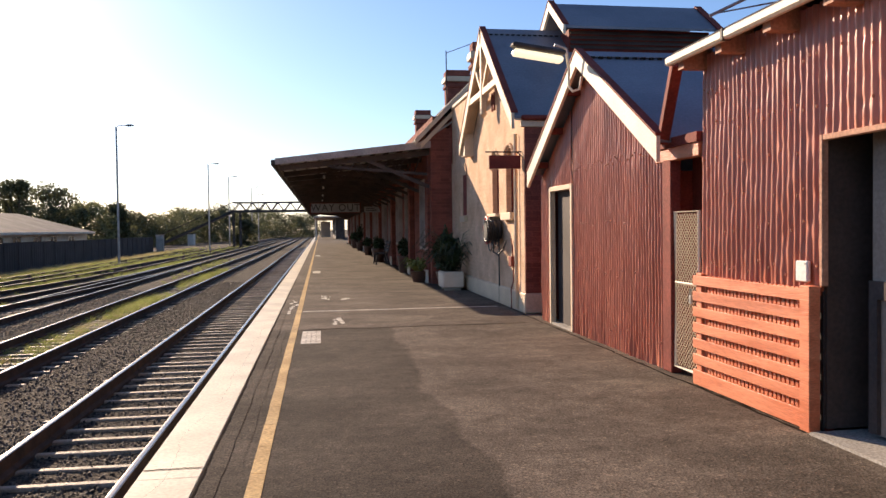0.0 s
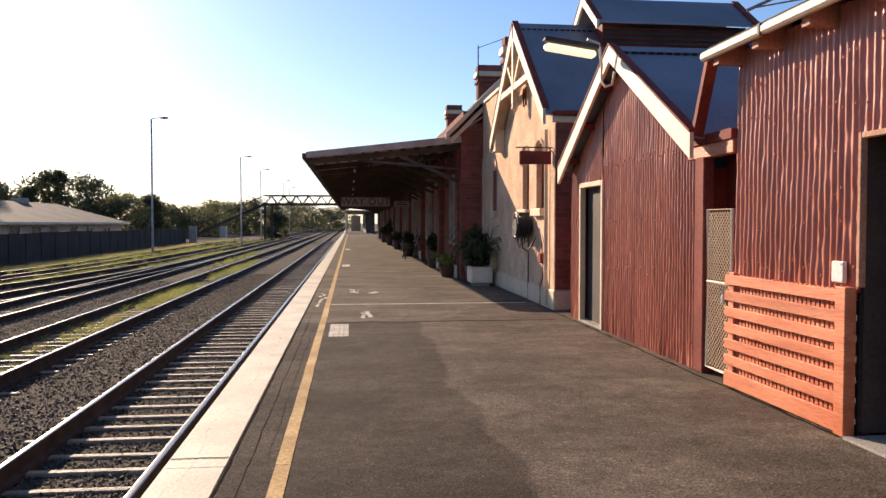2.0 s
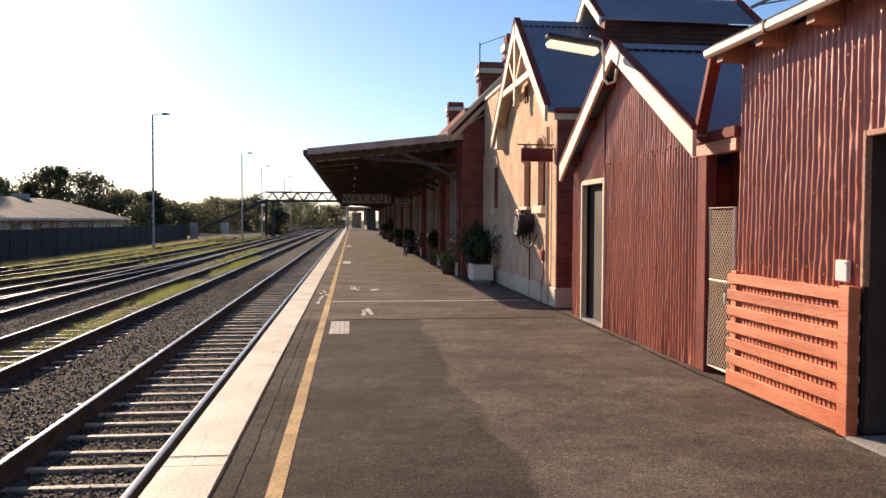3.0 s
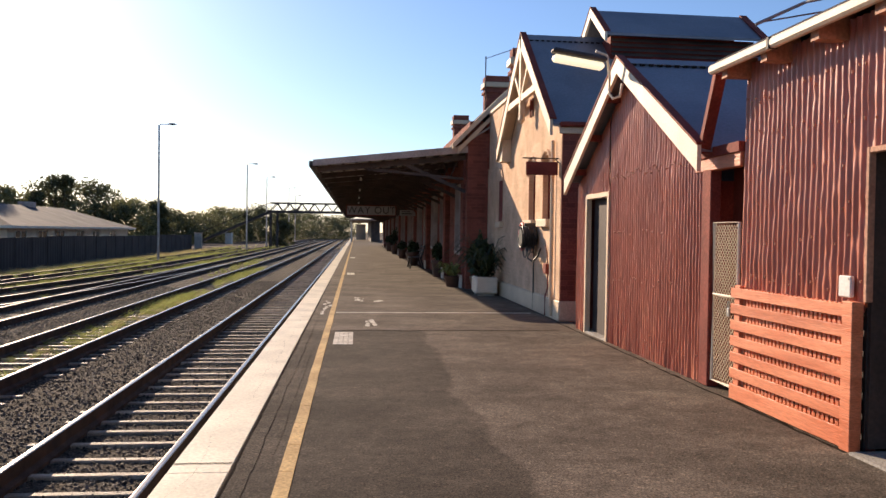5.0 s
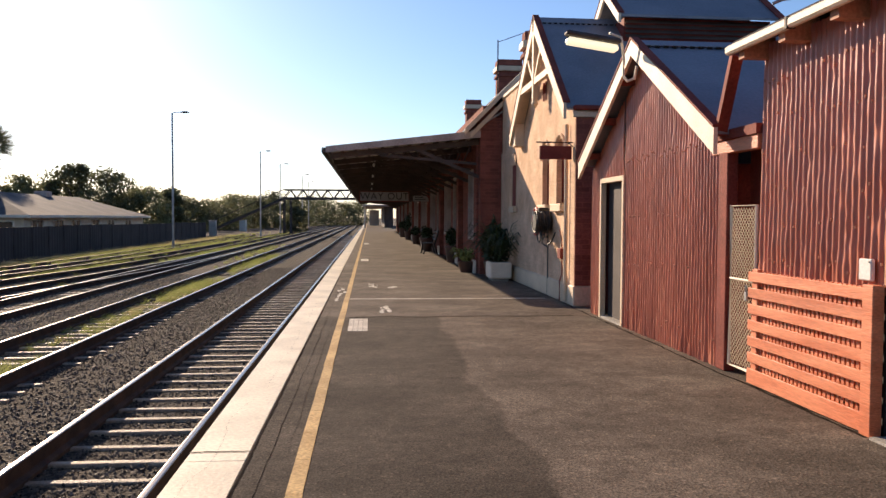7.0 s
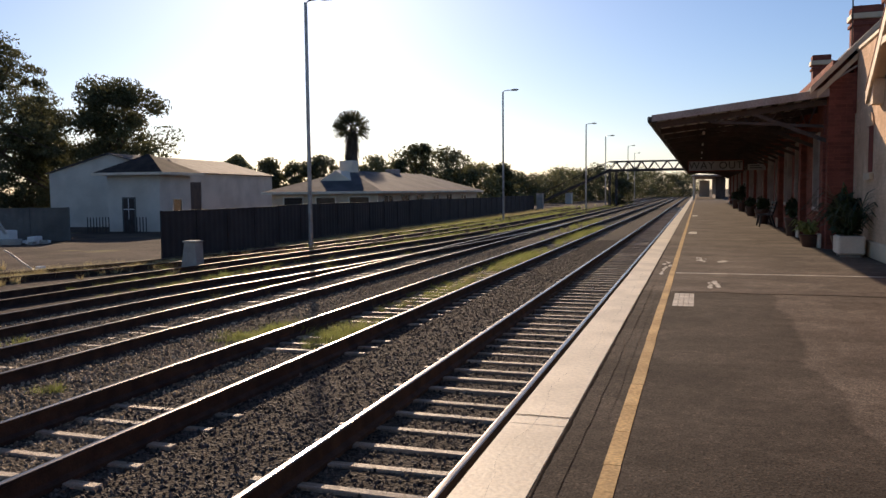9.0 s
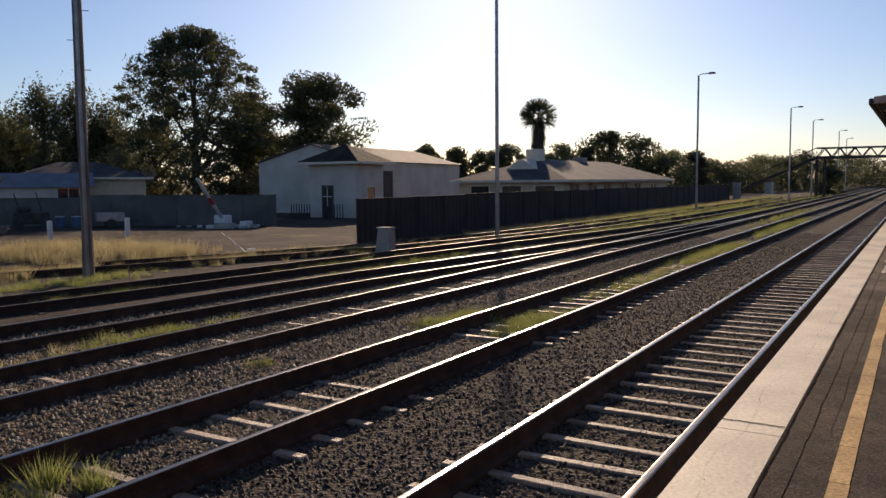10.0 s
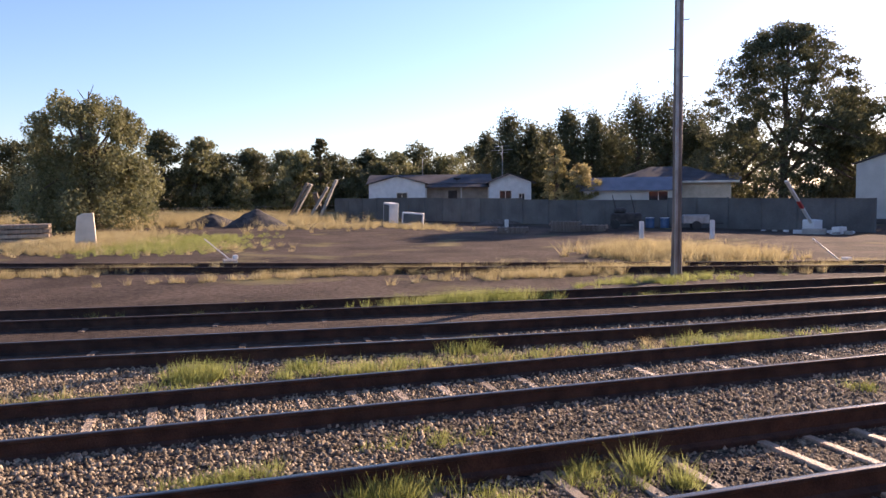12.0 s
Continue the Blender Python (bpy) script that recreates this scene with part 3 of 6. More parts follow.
def track(centre, label, head, sleeper, span, skip=0.0, depth=-1.105, seed=0, step=0.6, half=1.22):
    """Two rails along a plan line with sleepers on the stretch of y that shows best."""
    t = thing("railway_track", label, "railway track", "yard tracks", kind="structure")
    for side in (-0.7525, 0.7525):
        pts = []
        for i, (x, y) in enumerate(centre):
            a, b = centre[max(i - 1, 0)], centre[min(i + 1, len(centre) - 1)]
            d = Vector((b[0] - a[0], b[1] - a[1], 0)).normalized()
            pts.append((x + d.y * side, y - d.x * side))
        body, top = rail(pts, head)
        r = part("rail", body, RAIL_SIDE, t)
        part("rail_head", top, head, r, "worn bright running surface", smooth=True)
    rng = random.Random(seed)
    data = MB().box(-half, -0.06, -0.14, half, 0.06, 0, b=0.012).data("sleeper", sleeper)
    for (x0, y0), (x1, y1) in zip(centre, centre[1:]):
        n = max(1, round(math.hypot(x1 - x0, y1 - y0) / step))
        for i in range(n):
            f = (i + 0.5) / n
            x, y = x0 + (x1 - x0) * f, y0 + (y1 - y0) * f
            if span[0] < y < span[1] and rng.random() >= skip:
                ob = part("sleeper", data, None, t)
                ob.matrix_basis = pose(x + rng.uniform(-0.04, 0.04), y + rng.uniform(-0.04, 0.04), depth + rng.uniform(-0.012, 0.008), 0, 0, -math.degrees(math.atan2(x1 - x0, y1 - y0)) + rng.uniform(-1.2, 1.2))
    return t


def straight(x):
    return [(x, y) for y in (-60, -20, 0, 20, 40, 60, 90, 130, 180, 240, 330)]


def curve(*pts):
    """A smooth plan line through points."""
    out = []
    for i in range(len(pts) - 1):
        p0, p1, p2, p3 = pts[max(i - 1, 0)], pts[i], pts[i + 1], pts[min(i + 2, len(pts) - 1)]
        for k in range(8):
            s = k / 8
            out.append(tuple(0.5 * (2 * b + (c - a) * s + (2 * a - 5 * b + 4 * c - d) * s * s + (3 * b - a - 3 * c + d) * s ** 3) for a, b, c, d in zip(p0, p1, p2, p3)))
    return out + [pts[-1]]


single("ballast_bed", MB().box(-8.3, -60, -1.3, -1.03, 330, -1.23), GROUND, "raised bed of dark crushed stone under the main tracks", "ballast", kind="structure")
single("yard_bed", MB().slab([(-30, -60, -1.183), (-8.7, -60, -1.183), (-8.1, -60, -1.236), (-8.1, -60, -1.3), (-30, -60, -1.3)], (0, 390, 0)), GROUND, "slightly raised bed of dirt and stone under the yard tracks", "ballast", kind="structure")
track(straight(-2.71), "main platform track with pale sleepers and bright rails", RAIL_HEAD, SLEEPER, (-12, 120), 0.0, -1.193, 1, half=1.16)
track(straight(-6.32), "second track half sunk in ballast and weeds", RAIL_HEAD, SLEEPER, (-12, 70), 0.18, -1.197, 2, half=1.16)
track(straight(-9.8), "third track with scattered old sleepers", RAIL_WORN, SLEEPER, (-14, 50), 0.3, -1.165, 3, half=0.8)
track(curve((-18.6, -45), (-15.0, -10), (-13.1, 6), (-12.7, 16), (-11.6, 26), (-10.2, 44), (-9.85, 58)), "turnout track that joins the third track", RAIL_WORN, OLD_SLEEPER, (-14, 40), 0.45, -1.168, 4)
track(curve((-28, -45), (-19.2, -8), (-16.9, 7), (-15.9, 18), (-14.9, 29), (-13.4, 45), (-12.9, 70), (-12.9, 120), (-12.9, 330)), "outer yard track among weeds and dirt", RAIL_DULL, OLD_SLEEPER, (-14, 40), 0.6, -1.172, 5)
track(curve((-50, -45), (-31.5, -6), (-24.6, 9), (-20.7, 18), (-18.0, 27), (-16.6, 40), (-16.2, 60), (-16.2, 110)), "rusty siding half buried in dry grass", RAIL_DULL, OLD_SLEEPER, (-14, 40), 0.6, -1.174, 6)

# loose ballast
rng = np.random.default_rng(4)
n = 170000
px_ = rng.uniform(-13.6, -1.35, n)
py_ = 0.5 + rng.random(n) ** 1.8 * 42 - 5.0 * (px_ < -6.9) - 2.0 * (px_ < -10)
size = rng.uniform(0.011, 0.03, n) * np.where(px_ < -7.2, 1.12, 0.95)
ang = rng.uniform(0, 6.28, n)
low = np.array([[1, 0], [0, 1], [-1, 0], [0, -1.0]])
lift = np.interp(px_, [-8.7, -8.1], [-1.188, -1.236]) + rng.uniform(-0.004, 0.014, n)
ring = low[None] * size[:, None, None] * rng.uniform(0.75, 1.3, (n, 4, 1))
crown = ring * rng.uniform(0.15, 0.7, (n, 1, 1)) + rng.normal(0, 0.12, (n, 1, 2)) * size[:, None, None]
height = size[:, None] * rng.uniform(0.4, 1.0, (n, 1)) + rng.normal(0, 0.28, (n, 4)) * size[:, None]
flat = np.concatenate([ring, crown], 1)
zz = np.concatenate([np.zeros((n, 4)), np.maximum(height, 0.004)], 1) + lift[:, None]
cs, sn = np.cos(ang)[:, None], np.sin(ang)[:, None]
stones = np.stack([flat[..., 0] * cs - flat[..., 1] * sn + px_[:, None], flat[..., 0] * sn + flat[..., 1] * cs + py_[:, None], zz], -1)
quads = np.array([[0, 1, 5, 4], [1, 2, 6, 5], [2, 3, 7, 6], [3, 0, 4, 7], [4, 5, 6, 7]])
mesh_ = bpy.data.meshes.new("ballast_stones")
mesh_.vertices.add(n * 8)
mesh_.vertices.foreach_set("co", stones.astype(np.float32).ravel())
mesh_.loops.add(n * 20)
mesh_.loops.foreach_set("vertex_index", (quads[None] + (np.arange(n) * 8)[:, None, None]).astype(np.int32).ravel())
mesh_.polygons.add(n * 5)
mesh_.polygons.foreach_set("loop_start", np.arange(0, n * 20, 4, dtype=np.int32))
mesh_.update(calc_edges=True)
mesh_.materials.append(STONE)
mesh_.materials.append(OILY_STONE)
mesh_.polygons.foreach_set("material_index", np.repeat((px_ + 0.5 * np.sin(py_ * 1.7) > -6.2).astype(np.int32), 5))
tagged(new("ballast_stones", mesh_), "loose grey crushed stone between the rails", "ballast", kind="stuff")


def grass(name, label, material, patches, seed):
    """Blades in tufts; patches: x, y, half width, half length, tufts, height."""
    g = np.random.default_rng(seed)
    out = []
    for x, y, w, l, count, h in patches:
        cx, cy = x + g.normal(0, w * 0.55, count), y + g.normal(0, l * 0.55, count)
        for k in range(count):
            b = int(g.integers(26, 48))
            a, r = g.uniform(0, 6.28, b), g.uniform(0, 0.11 + 0.1 * h, b)
            root = np.stack([cx[k] + r * np.cos(a), cy[k] + r * np.sin(a), np.full(b, -1.2 if -30 < cx[k] < -8.5 else -1.25)], -1)
            tall = h * g.uniform(0.4, 1.15, b) * g.uniform(0.6, 1.1)
            lean = g.normal(0, 0.35, (b, 2)) + np.stack([np.cos(a), np.sin(a)], -1) * 0.25
            tip = root + np.concatenate([lean * tall[:, None], tall[:, None]], 1)
            t = g.uniform(0, 6.28, b)
            side = np.stack([np.cos(t), np.sin(t), 0 * t], -1) * (0.003 + 0.012 * h)
            out.append(np.stack([root - side, root + side, tip], 1).reshape(-1, 3))
    tagged(new(name, np_mesh(name, np.concatenate(out), 3, material)), label, "grass", kind="stuff")


grass("green_grass", "bright green weeds and grass growing between the tracks", GRASS, [
    (-6.3, 13.4, 0.45, 1.3, 80, 0.2), (-7.5, 13.2, 0.25, 0.8, 60, 0.26), (-6.5, 20, 0.45, 3, 70, 0.18), (-6.5, 30, 0.5, 4, 230, 0.22), (-6.6, 47, 0.5, 8, 220, 0.24),
    (-6.7, 4.15, 0.1, 0.12, 7, 0.34), (-6.35, 4.3, 0.12, 0.1, 6, 0.26), (-6.7, 3.5, 0.15, 0.2, 7, 0.18), (-6.9, 1.75, 0.2, 0.4, 34, 0.24), (-6.6, 2.6, 0.3, 0.3, 10, 0.16), (-7.85, 0.45, 0.2, 0.4, 30, 0.16), (-11.9, 0.35, 0.25, 0.4, 50, 0.3), (-12.0, 1.7, 0.15, 0.25, 16, 0.22), (-12.3, 4.6, 0.25, 0.4, 24, 0.24), (-6.6, 3.9, 0.5, 0.5, 14, 0.2), (-7.9, 12.7, 0.35, 0.6, 22, 0.18), (-8.2, 2.6, 0.35, 0.5, 12, 0.15), (-8.3, 8.5, 0.25, 0.3, 10, 0.14),
    (-11.6, 2.6, 0.3, 1.0, 55, 0.22), (-11.5, 5.2, 0.3, 1.2, 30, 0.18), (-11.4, 9.0, 0.3, 1.4, 40, 0.22), (-11.3, -0.5, 0.3, 1.6, 40, 0.15),
    (-17.5, 6.6, 0.45, 1.7, 260, 0.34), (-17.0, 12.5, 0.4, 1.6, 50, 0.16), (-18.6, 3, 0.6, 4, 60, 0.16), (-19.6, 13, 0.8, 2.5, 110, 0.22), (-16.0, 20, 0.5, 3, 60, 0.18),
    (-10.9, 18, 0.4, 4, 40, 0.2), (-14.3, 22, 0.3, 4, 50, 0.18), (-14.2, 45, 0.6, 12, 340, 0.26), (-17.5, 60, 1.0, 18, 700, 0.34), (-15.0, 75, 0.9, 22, 420, 0.32), (-11.4, 60, 0.6, 18, 320, 0.28), (-8.3, 62, 0.5, 16, 120, 0.22),
    (-18, 100, 1.5, 22, 320, 0.35), (-13, 110, 1.2, 25, 220, 0.3), (-42, -1, 4, 3.5, 600, 0.3), (-48, 0, 4, 4, 500, 0.3)], 11)
grass("dry_grass", "straw-coloured dry grass along the siding and fences", DRY_GRASS, [
    (-25.0, 6, 0.6, 5, 240, 0.3), (-22.3, 12, 0.7, 4, 260, 0.35), (-29, -3, 0.8, 5, 200, 0.3), (-27, 17.5, 2.4, 2.0, 300, 0.7), (-24.5, 19, 2.0, 2.0, 220, 0.6), (-20.5, 20, 1.0, 3, 160, 0.3), (-18.6, 25, 0.6, 3, 110, 0.3),
    (-18.4, 38, 0.5, 8, 220, 0.35), (-18.4, 58, 0.7, 14, 320, 0.4), (-18.0, 85, 0.8, 18, 260, 0.45), (-6.4, 26, 0.4, 8, 40, 0.2), (-16.4, 30, 0.6, 6, 90, 0.25), (-11.4, 4, 0.4, 5, 30, 0.22),
    (-50, -4, 7, 3, 700, 0.5), (-44, -6, 4, 2, 500, 0.45), (-60, 12, 4, 5, 240, 0.5), (-78, 2, 10, 10, 1100, 1.1), (-70, 9, 4, 4, 260, 0.8), (-55, 17, 5, 2, 120, 0.4), (-85, -8, 10, 8, 600, 1.1), (-40, 2, 3, 3, 60, 0.3)], 12)

# ---- corrugated store beside the platform ----
XW = 3.42
store = thing("corrugated_store", "dark red corrugated iron store with timber lattice base", "building")
DY0, DY1, DZ = 2.4, 4.97, 2.02
part("wall_sheet", corrugated(4.99, 6.72, lambda y: 0.95, lambda y: 2.97, XW, seed=1, dent=0.009), RED_IRON, store, smooth=True)
part("wall_sheet", corrugated(2.4, 4.99, lambda y: 2.06, lambda y: 2.97, XW, seed=2), RED_IRON, store, smooth=True)
part("wall_sheet", corrugated(-9.0, 2.4, lambda y: 0.0, lambda y: 2.97, XW, seed=3, rows=3), RED_IRON, store, smooth=True)
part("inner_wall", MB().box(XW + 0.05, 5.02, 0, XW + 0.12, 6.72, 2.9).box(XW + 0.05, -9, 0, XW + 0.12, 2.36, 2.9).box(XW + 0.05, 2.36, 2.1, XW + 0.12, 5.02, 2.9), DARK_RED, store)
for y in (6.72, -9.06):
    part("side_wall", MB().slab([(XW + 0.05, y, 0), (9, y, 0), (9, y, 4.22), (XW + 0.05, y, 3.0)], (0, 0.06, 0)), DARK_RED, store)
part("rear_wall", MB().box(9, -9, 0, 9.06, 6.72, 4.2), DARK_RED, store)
part("floor_slab", MB().box(XW - 0.12, -9, 0.0, 9, 4.95, 0.02), CONCRETE, store)
part("door_frame", MB().box(XW - 0.02, 4.955, 1.02, XW + 0.03, 4.99, 2.06, b=0.005).box(XW - 0.02, 2.36, 2.02, XW + 0.03, 4.955, 2.06, b=0.005).box(XW - 0.02, 2.34, 0.03, XW + 0.03, 2.38, 2.06, b=0.005), TAN_TRIM, store, "faded terracotta timber door frame")
# deep brown lining; the doorway's shade is put into its colour
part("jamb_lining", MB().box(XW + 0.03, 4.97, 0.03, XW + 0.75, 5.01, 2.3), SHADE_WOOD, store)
door = part("sliding_door", MB().box(XW + 0.2, 2.3, 0.05, XW + 0.25, 4.74, 2.25), DOOR_GREY, store, "grey brown boarded sliding door standing partly open")
part("door_brace", MB().box(XW + 0.17, 2.3, 0.95, XW + 0.2, 4.74, 1.07), DOOR_GAP_DARK, door)
part("door_stile", MB().box(XW + 0.17, 4.66, 0.06, XW + 0.2, 4.74, 0.95), DOOR_GAP_DARK, door)
# roof with its deep eave
part("roof", MB().slab([(3.2, -9.3, 2.99), (3.2, 6.84, 2.99), (9.2, 6.84, 4.3), (9.2, -9.3, 4.3)], (0, 0, 0.03)), GREY_ROOF, store)
part("gutter", MB().box(3.13, -9.3, 2.9, 3.2, 6.86, 2.98, b=0.018), PALE_CREAM, store, "cream quad gutter along the eave")
part("gutter_joint", MB().box(3.125, 5.8, 2.895, 3.2, 5.83, 2.985), DARK_STEEL, store)
for y in (6.62, 5.95, 5.25, 4.55, 3.85, 3.1, 2.3, 1.4):
    part("rafter_end", MB().slab([(3.2, y, 2.84), (3.2, y, 2.97), (XW + 0.06, y, 3.02), (XW + 0.06, y, 2.84)], (0, 0.1, 0)), TAN_TRIM, store)
part("eave_strut", MB().beam((3.25, 6.86, 2.92), (3.31, 7.3, 2.26), 0.1, 0.08), DARK_RED, store, "slanting red eave strut")
# lattice dado
lat = part("lattice_panel", MB().box(XW - 0.1, 4.98, 0.0, XW - 0.015, 5.1, 1.02, b=0.006), RED_WOOD, store, "bright orange-red slatted timber panel")
part("stile", MB().box(XW - 0.06, 6.62, 0.0, XW - 0.015, 6.72, 1.02, b=0.006), RED_WOOD, lat)
for i in range(7):
    z = 0.0 + i * 0.142
    part("board", MB().box(XW - 0.085, 5.1, z + (0.012 if i == 0 else 0.058), XW - 0.062, 6.74, z + 0.145, b=0.004), RED_WOOD, lat)
sl = MB().box(0, -0.018, 0.05, 0.014, 0.018, 1.0).data("slat", RED_WOOD)
for i in range(26):
    ob = part("slat", sl, None, lat)
    ob.location = (XW - 0.034, 5.17 + i * 0.057, 0)
# near-black sheet paints the shade between the boards
part("backing", MB().box(XW + 0.02, 5.0, 0.0, XW + 0.03, 6.72, 0.98), DOOR_GAP_DARK, lat)
meter = thing("meter_box", "small white metal box on the red iron wall", "box")
part("body", MB().box(XW - 0.045, 5.09, 1.04, XW - 0.012, 5.23, 1.19, b=0.008), WHITE, meter)
part("screw", MB().tube([(XW - 0.049, 5.11, 1.17), (XW - 0.044, 5.11, 1.17)], 0.006), STEEL, meter)
aerial = thing("roof_aerial", "silver television aerial above the store roof", "aerial")
part("mast", MB().tube([(4.75, 6.6, 3.25), (4.75, 6.6, 3.85)], 0.02), STEEL, aerial)
part("boom", MB().tube([(4.22, 8.1, 3.72), (4.66, 7.9, 3.92)], 0.018), STEEL, aerial)
for p, q in (((4.24, 8.1, 3.74), (4.97, 7.6, 3.8)), ((4.6, 7.9, 3.9), (5.4, 7.4, 4.0)), ((4.66, 7.9, 3.92), (4.9, 7.8, 4.12))):
    part("element", MB().tube([p, q], 0.009, 6), STEEL, aerial)
part("stay", MB().tube([(4.66, 7.9, 3.92), (4.75, 6.6, 3.8)], 0.012, 6), STEEL, aerial)



# pale block: a nail at the lap, a painted highlight of a dent elsewhere
NAIL_GLINT = MB().box(-0.008, -0.005, -0.008, 0.008, 0.005, 0.012, b=0.002).data("nail", TAN_TRIM)


def nail_glints(y0, y1, rows, seed, parent, share=0.45):
    """Nail heads and pale blocks painted as glints off dents, on the iron's crests in loose rows."""
    rng = random.Random(seed)
    for z in rows:
        for k in range(int((y1 - y0) / 0.074)):
            if rng.random() < share:
                part("nail", NAIL_GLINT, None, parent).location = (XW - 0.012, y0 + k * 0.074 + 0.037, z + rng.uniform(-0.05, 0.05))


nail_glints(4.99, 6.7, (1.12, 1.42, 1.7, 2.0, 2.3, 2.62), 1, store)
nail_glints(2.5, 4.95, (2.2, 2.6), 2, store)

# ---- gate and passage ----
gate = thing("chain_link_gate", "narrow wire mesh gate with a pipe frame", "gate")
part("gate_frame", MB().tube([(XW, 6.77, 0.08), (XW, 6.77, 1.58), (XW, 7.26, 1.58), (XW, 7.26, 0.08), (XW, 6.77, 0.08)], 0.018).tube([(XW, 6.77, 0.9), (XW, 7.26, 0.9)], 0.012), PALE_CREAM, gate)
mesh = MB()
for i in range(-10, 30):
    for s in (1, -1):
        y0, y1 = 6.78, 7.25
        z0 = 0.1 + i * 0.0508
        z0, z1 = (z0, z0 + 0.47) if s > 0 else (z0 + 0.47, z0)
        t0 = [(h - z0) / (z1 - z0) for h in (0.1, 1.56)]
        a, b = max(0, min(t0)), min(1, max(t0))
        if b > a + 0.02:
            mesh.beam((XW, y0 + (y1 - y0) * a, z0 + (z1 - z0) * a), (XW, y0 + (y1 - y0) * b, z0 + (z1 - z0) * b), 0.005, 0.005)
part("wire_mesh", mesh, CREAM, gate)
part("padlock", MB().box(XW - 0.04, 6.86, 0.72, XW - 0.02, 6.91, 0.8, b=0.005).tube([(XW - 0.03, 6.87, 0.8), (XW - 0.03, 6.87, 0.86), (XW - 0.03, 6.9, 0.86), (XW - 0.03, 6.9, 0.8)], 0.006, 6), STEEL, gate)
lintel = thing("passage_lintel", "red timber beam with roofing over the gate passage", "beam")
part("beam", MB().box(XW - 0.03, 6.72, 2.08, XW + 0.06, 7.66, 2.21, b=0.008), RED_WOOD, lintel)
part("cap", MB().box(XW - 0.05, 6.72, 2.21, XW + 0.5, 7.66, 2.3), DARK_RED, lintel)
part("back_panel", MB().box(XW + 0.3, 6.8, 1.2, XW + 0.34, 7.5, 2.2), DARK_RED, lintel)
part("passage_back", MB().box(6.0, 6.8, 0, 6.06, 7.5, 2.1), DARK_RED, lintel)

# ---- gabled shed ----
shed = thing("gabled_shed", "red corrugated iron shed with a steep blue-grey roof", "shed")
SY, SZ, SR = 9.6, 3.58, 0.562


def shed_top(y):
    return SZ - abs(y - SY) * SR - 0.06


part("front_sheet", corrugated(7.5, 10.42, lambda y: 0.0, shed_top, XW, seed=5, dent=0.009, lap=2.25), RED_IRON, shed, smooth=True)
part("front_sheet", corrugated(11.46, 11.98, lambda y: 0.0, shed_top, XW, seed=6, dent=0.009), RED_IRON, shed, smooth=True)
part("front_sheet", corrugated(10.42, 11.46, lambda y: 2.0, shed_top, XW, seed=7), RED_IRON, shed, smooth=True)
nail_glints(7.55, 10.36, (0.25, 0.9, 1.5), 3, shed, 0.35)
nail_glints(7.9, 10.4, (2.22,), 4, shed, 0.9)
part("corner_post", MB().box(XW - 0.03, 7.3, 0, XW + 0.08, 7.5, 2.1, b=0.01), DARK_RED, shed)
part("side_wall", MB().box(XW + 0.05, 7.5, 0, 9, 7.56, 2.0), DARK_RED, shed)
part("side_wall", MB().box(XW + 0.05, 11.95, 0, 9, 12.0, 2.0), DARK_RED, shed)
part("door_frame", MB().box(XW - 0.03, 10.39, 0, XW + 0.05, 10.46, 2.04, b=0.006).box(XW - 0.03, 11.4, 0, XW + 0.05, 11.47, 2.04, b=0.006).box(XW - 0.03, 10.46, 1.97, XW + 0.05, 11.4, 2.04, b=0.006), CREAM, shed, "tan cream door frame")
sdoor = part("door", MB().box(XW + 0.09, 10.46, 0.03, XW + 0.13, 11.4, 1.97), DOOR_GAP_DARK, shed, "dark recessed plank door")
for z in (0.35, 0.95, 1.25):
    part("hinge", MB().box(XW + 0.0, 10.46, z, XW + 0.03, 10.5, z + 0.1, b=0.006), STEEL, sdoor, "steel hinge")
part("door_step", MB().box(XW - 0.02, 10.46, 0, XW + 0.1, 11.4, 0.03), CONCRETE, shed)
part("roof", MB().slab([(3.24, SY, SZ), (3.24, SY - 2.36, SZ - 2.36 * SR), (9.5, SY - 2.36, SZ - 2.36 * SR), (9.5, SY, SZ)], (0, 0, 0.04)).slab([(3.24, SY, SZ), (9.5, SY, SZ), (9.5, SY + 2.36, SZ - 2.36 * SR), (3.24, SY + 2.36, SZ - 2.36 * SR)], (0, 0, 0.04)), BLUE_ROOF, shed)
def ridge(x0, x1, y, z, slope, parent, wide=0.16):
    """Folded ridge capping; dark blocks along its edges paint the shade in the corrugation mouths."""
    cap, gaps = MB(), MB()
    for s in (-1, 1):
        cap.slab([(x0, y, z + 0.06), (x0, y + s * wide, z + 0.06 - wide * slope), (x1, y + s * wide, z + 0.06 - wide * slope), (x1, y, z + 0.06)], (0, 0, 0.012))
        # solid dark dashes in place of shaded hollows; the roof sheet is flat
        for k in range(int((x1 - x0) / 0.11)):
            gaps.box(x0 + k * 0.11, y + s * (wide + 0.004), z + 0.035 - wide * slope, x0 + k * 0.11 + 0.06, y + s * (wide + 0.03), z + 0.058 - wide * slope)
    c = part("ridge_cap", cap, BLUE_ROOF, parent)
    part("cap_gaps", gaps, CRACK_AND_SHADE, c, "dark blocks painting the gap shade under the ridge capping")


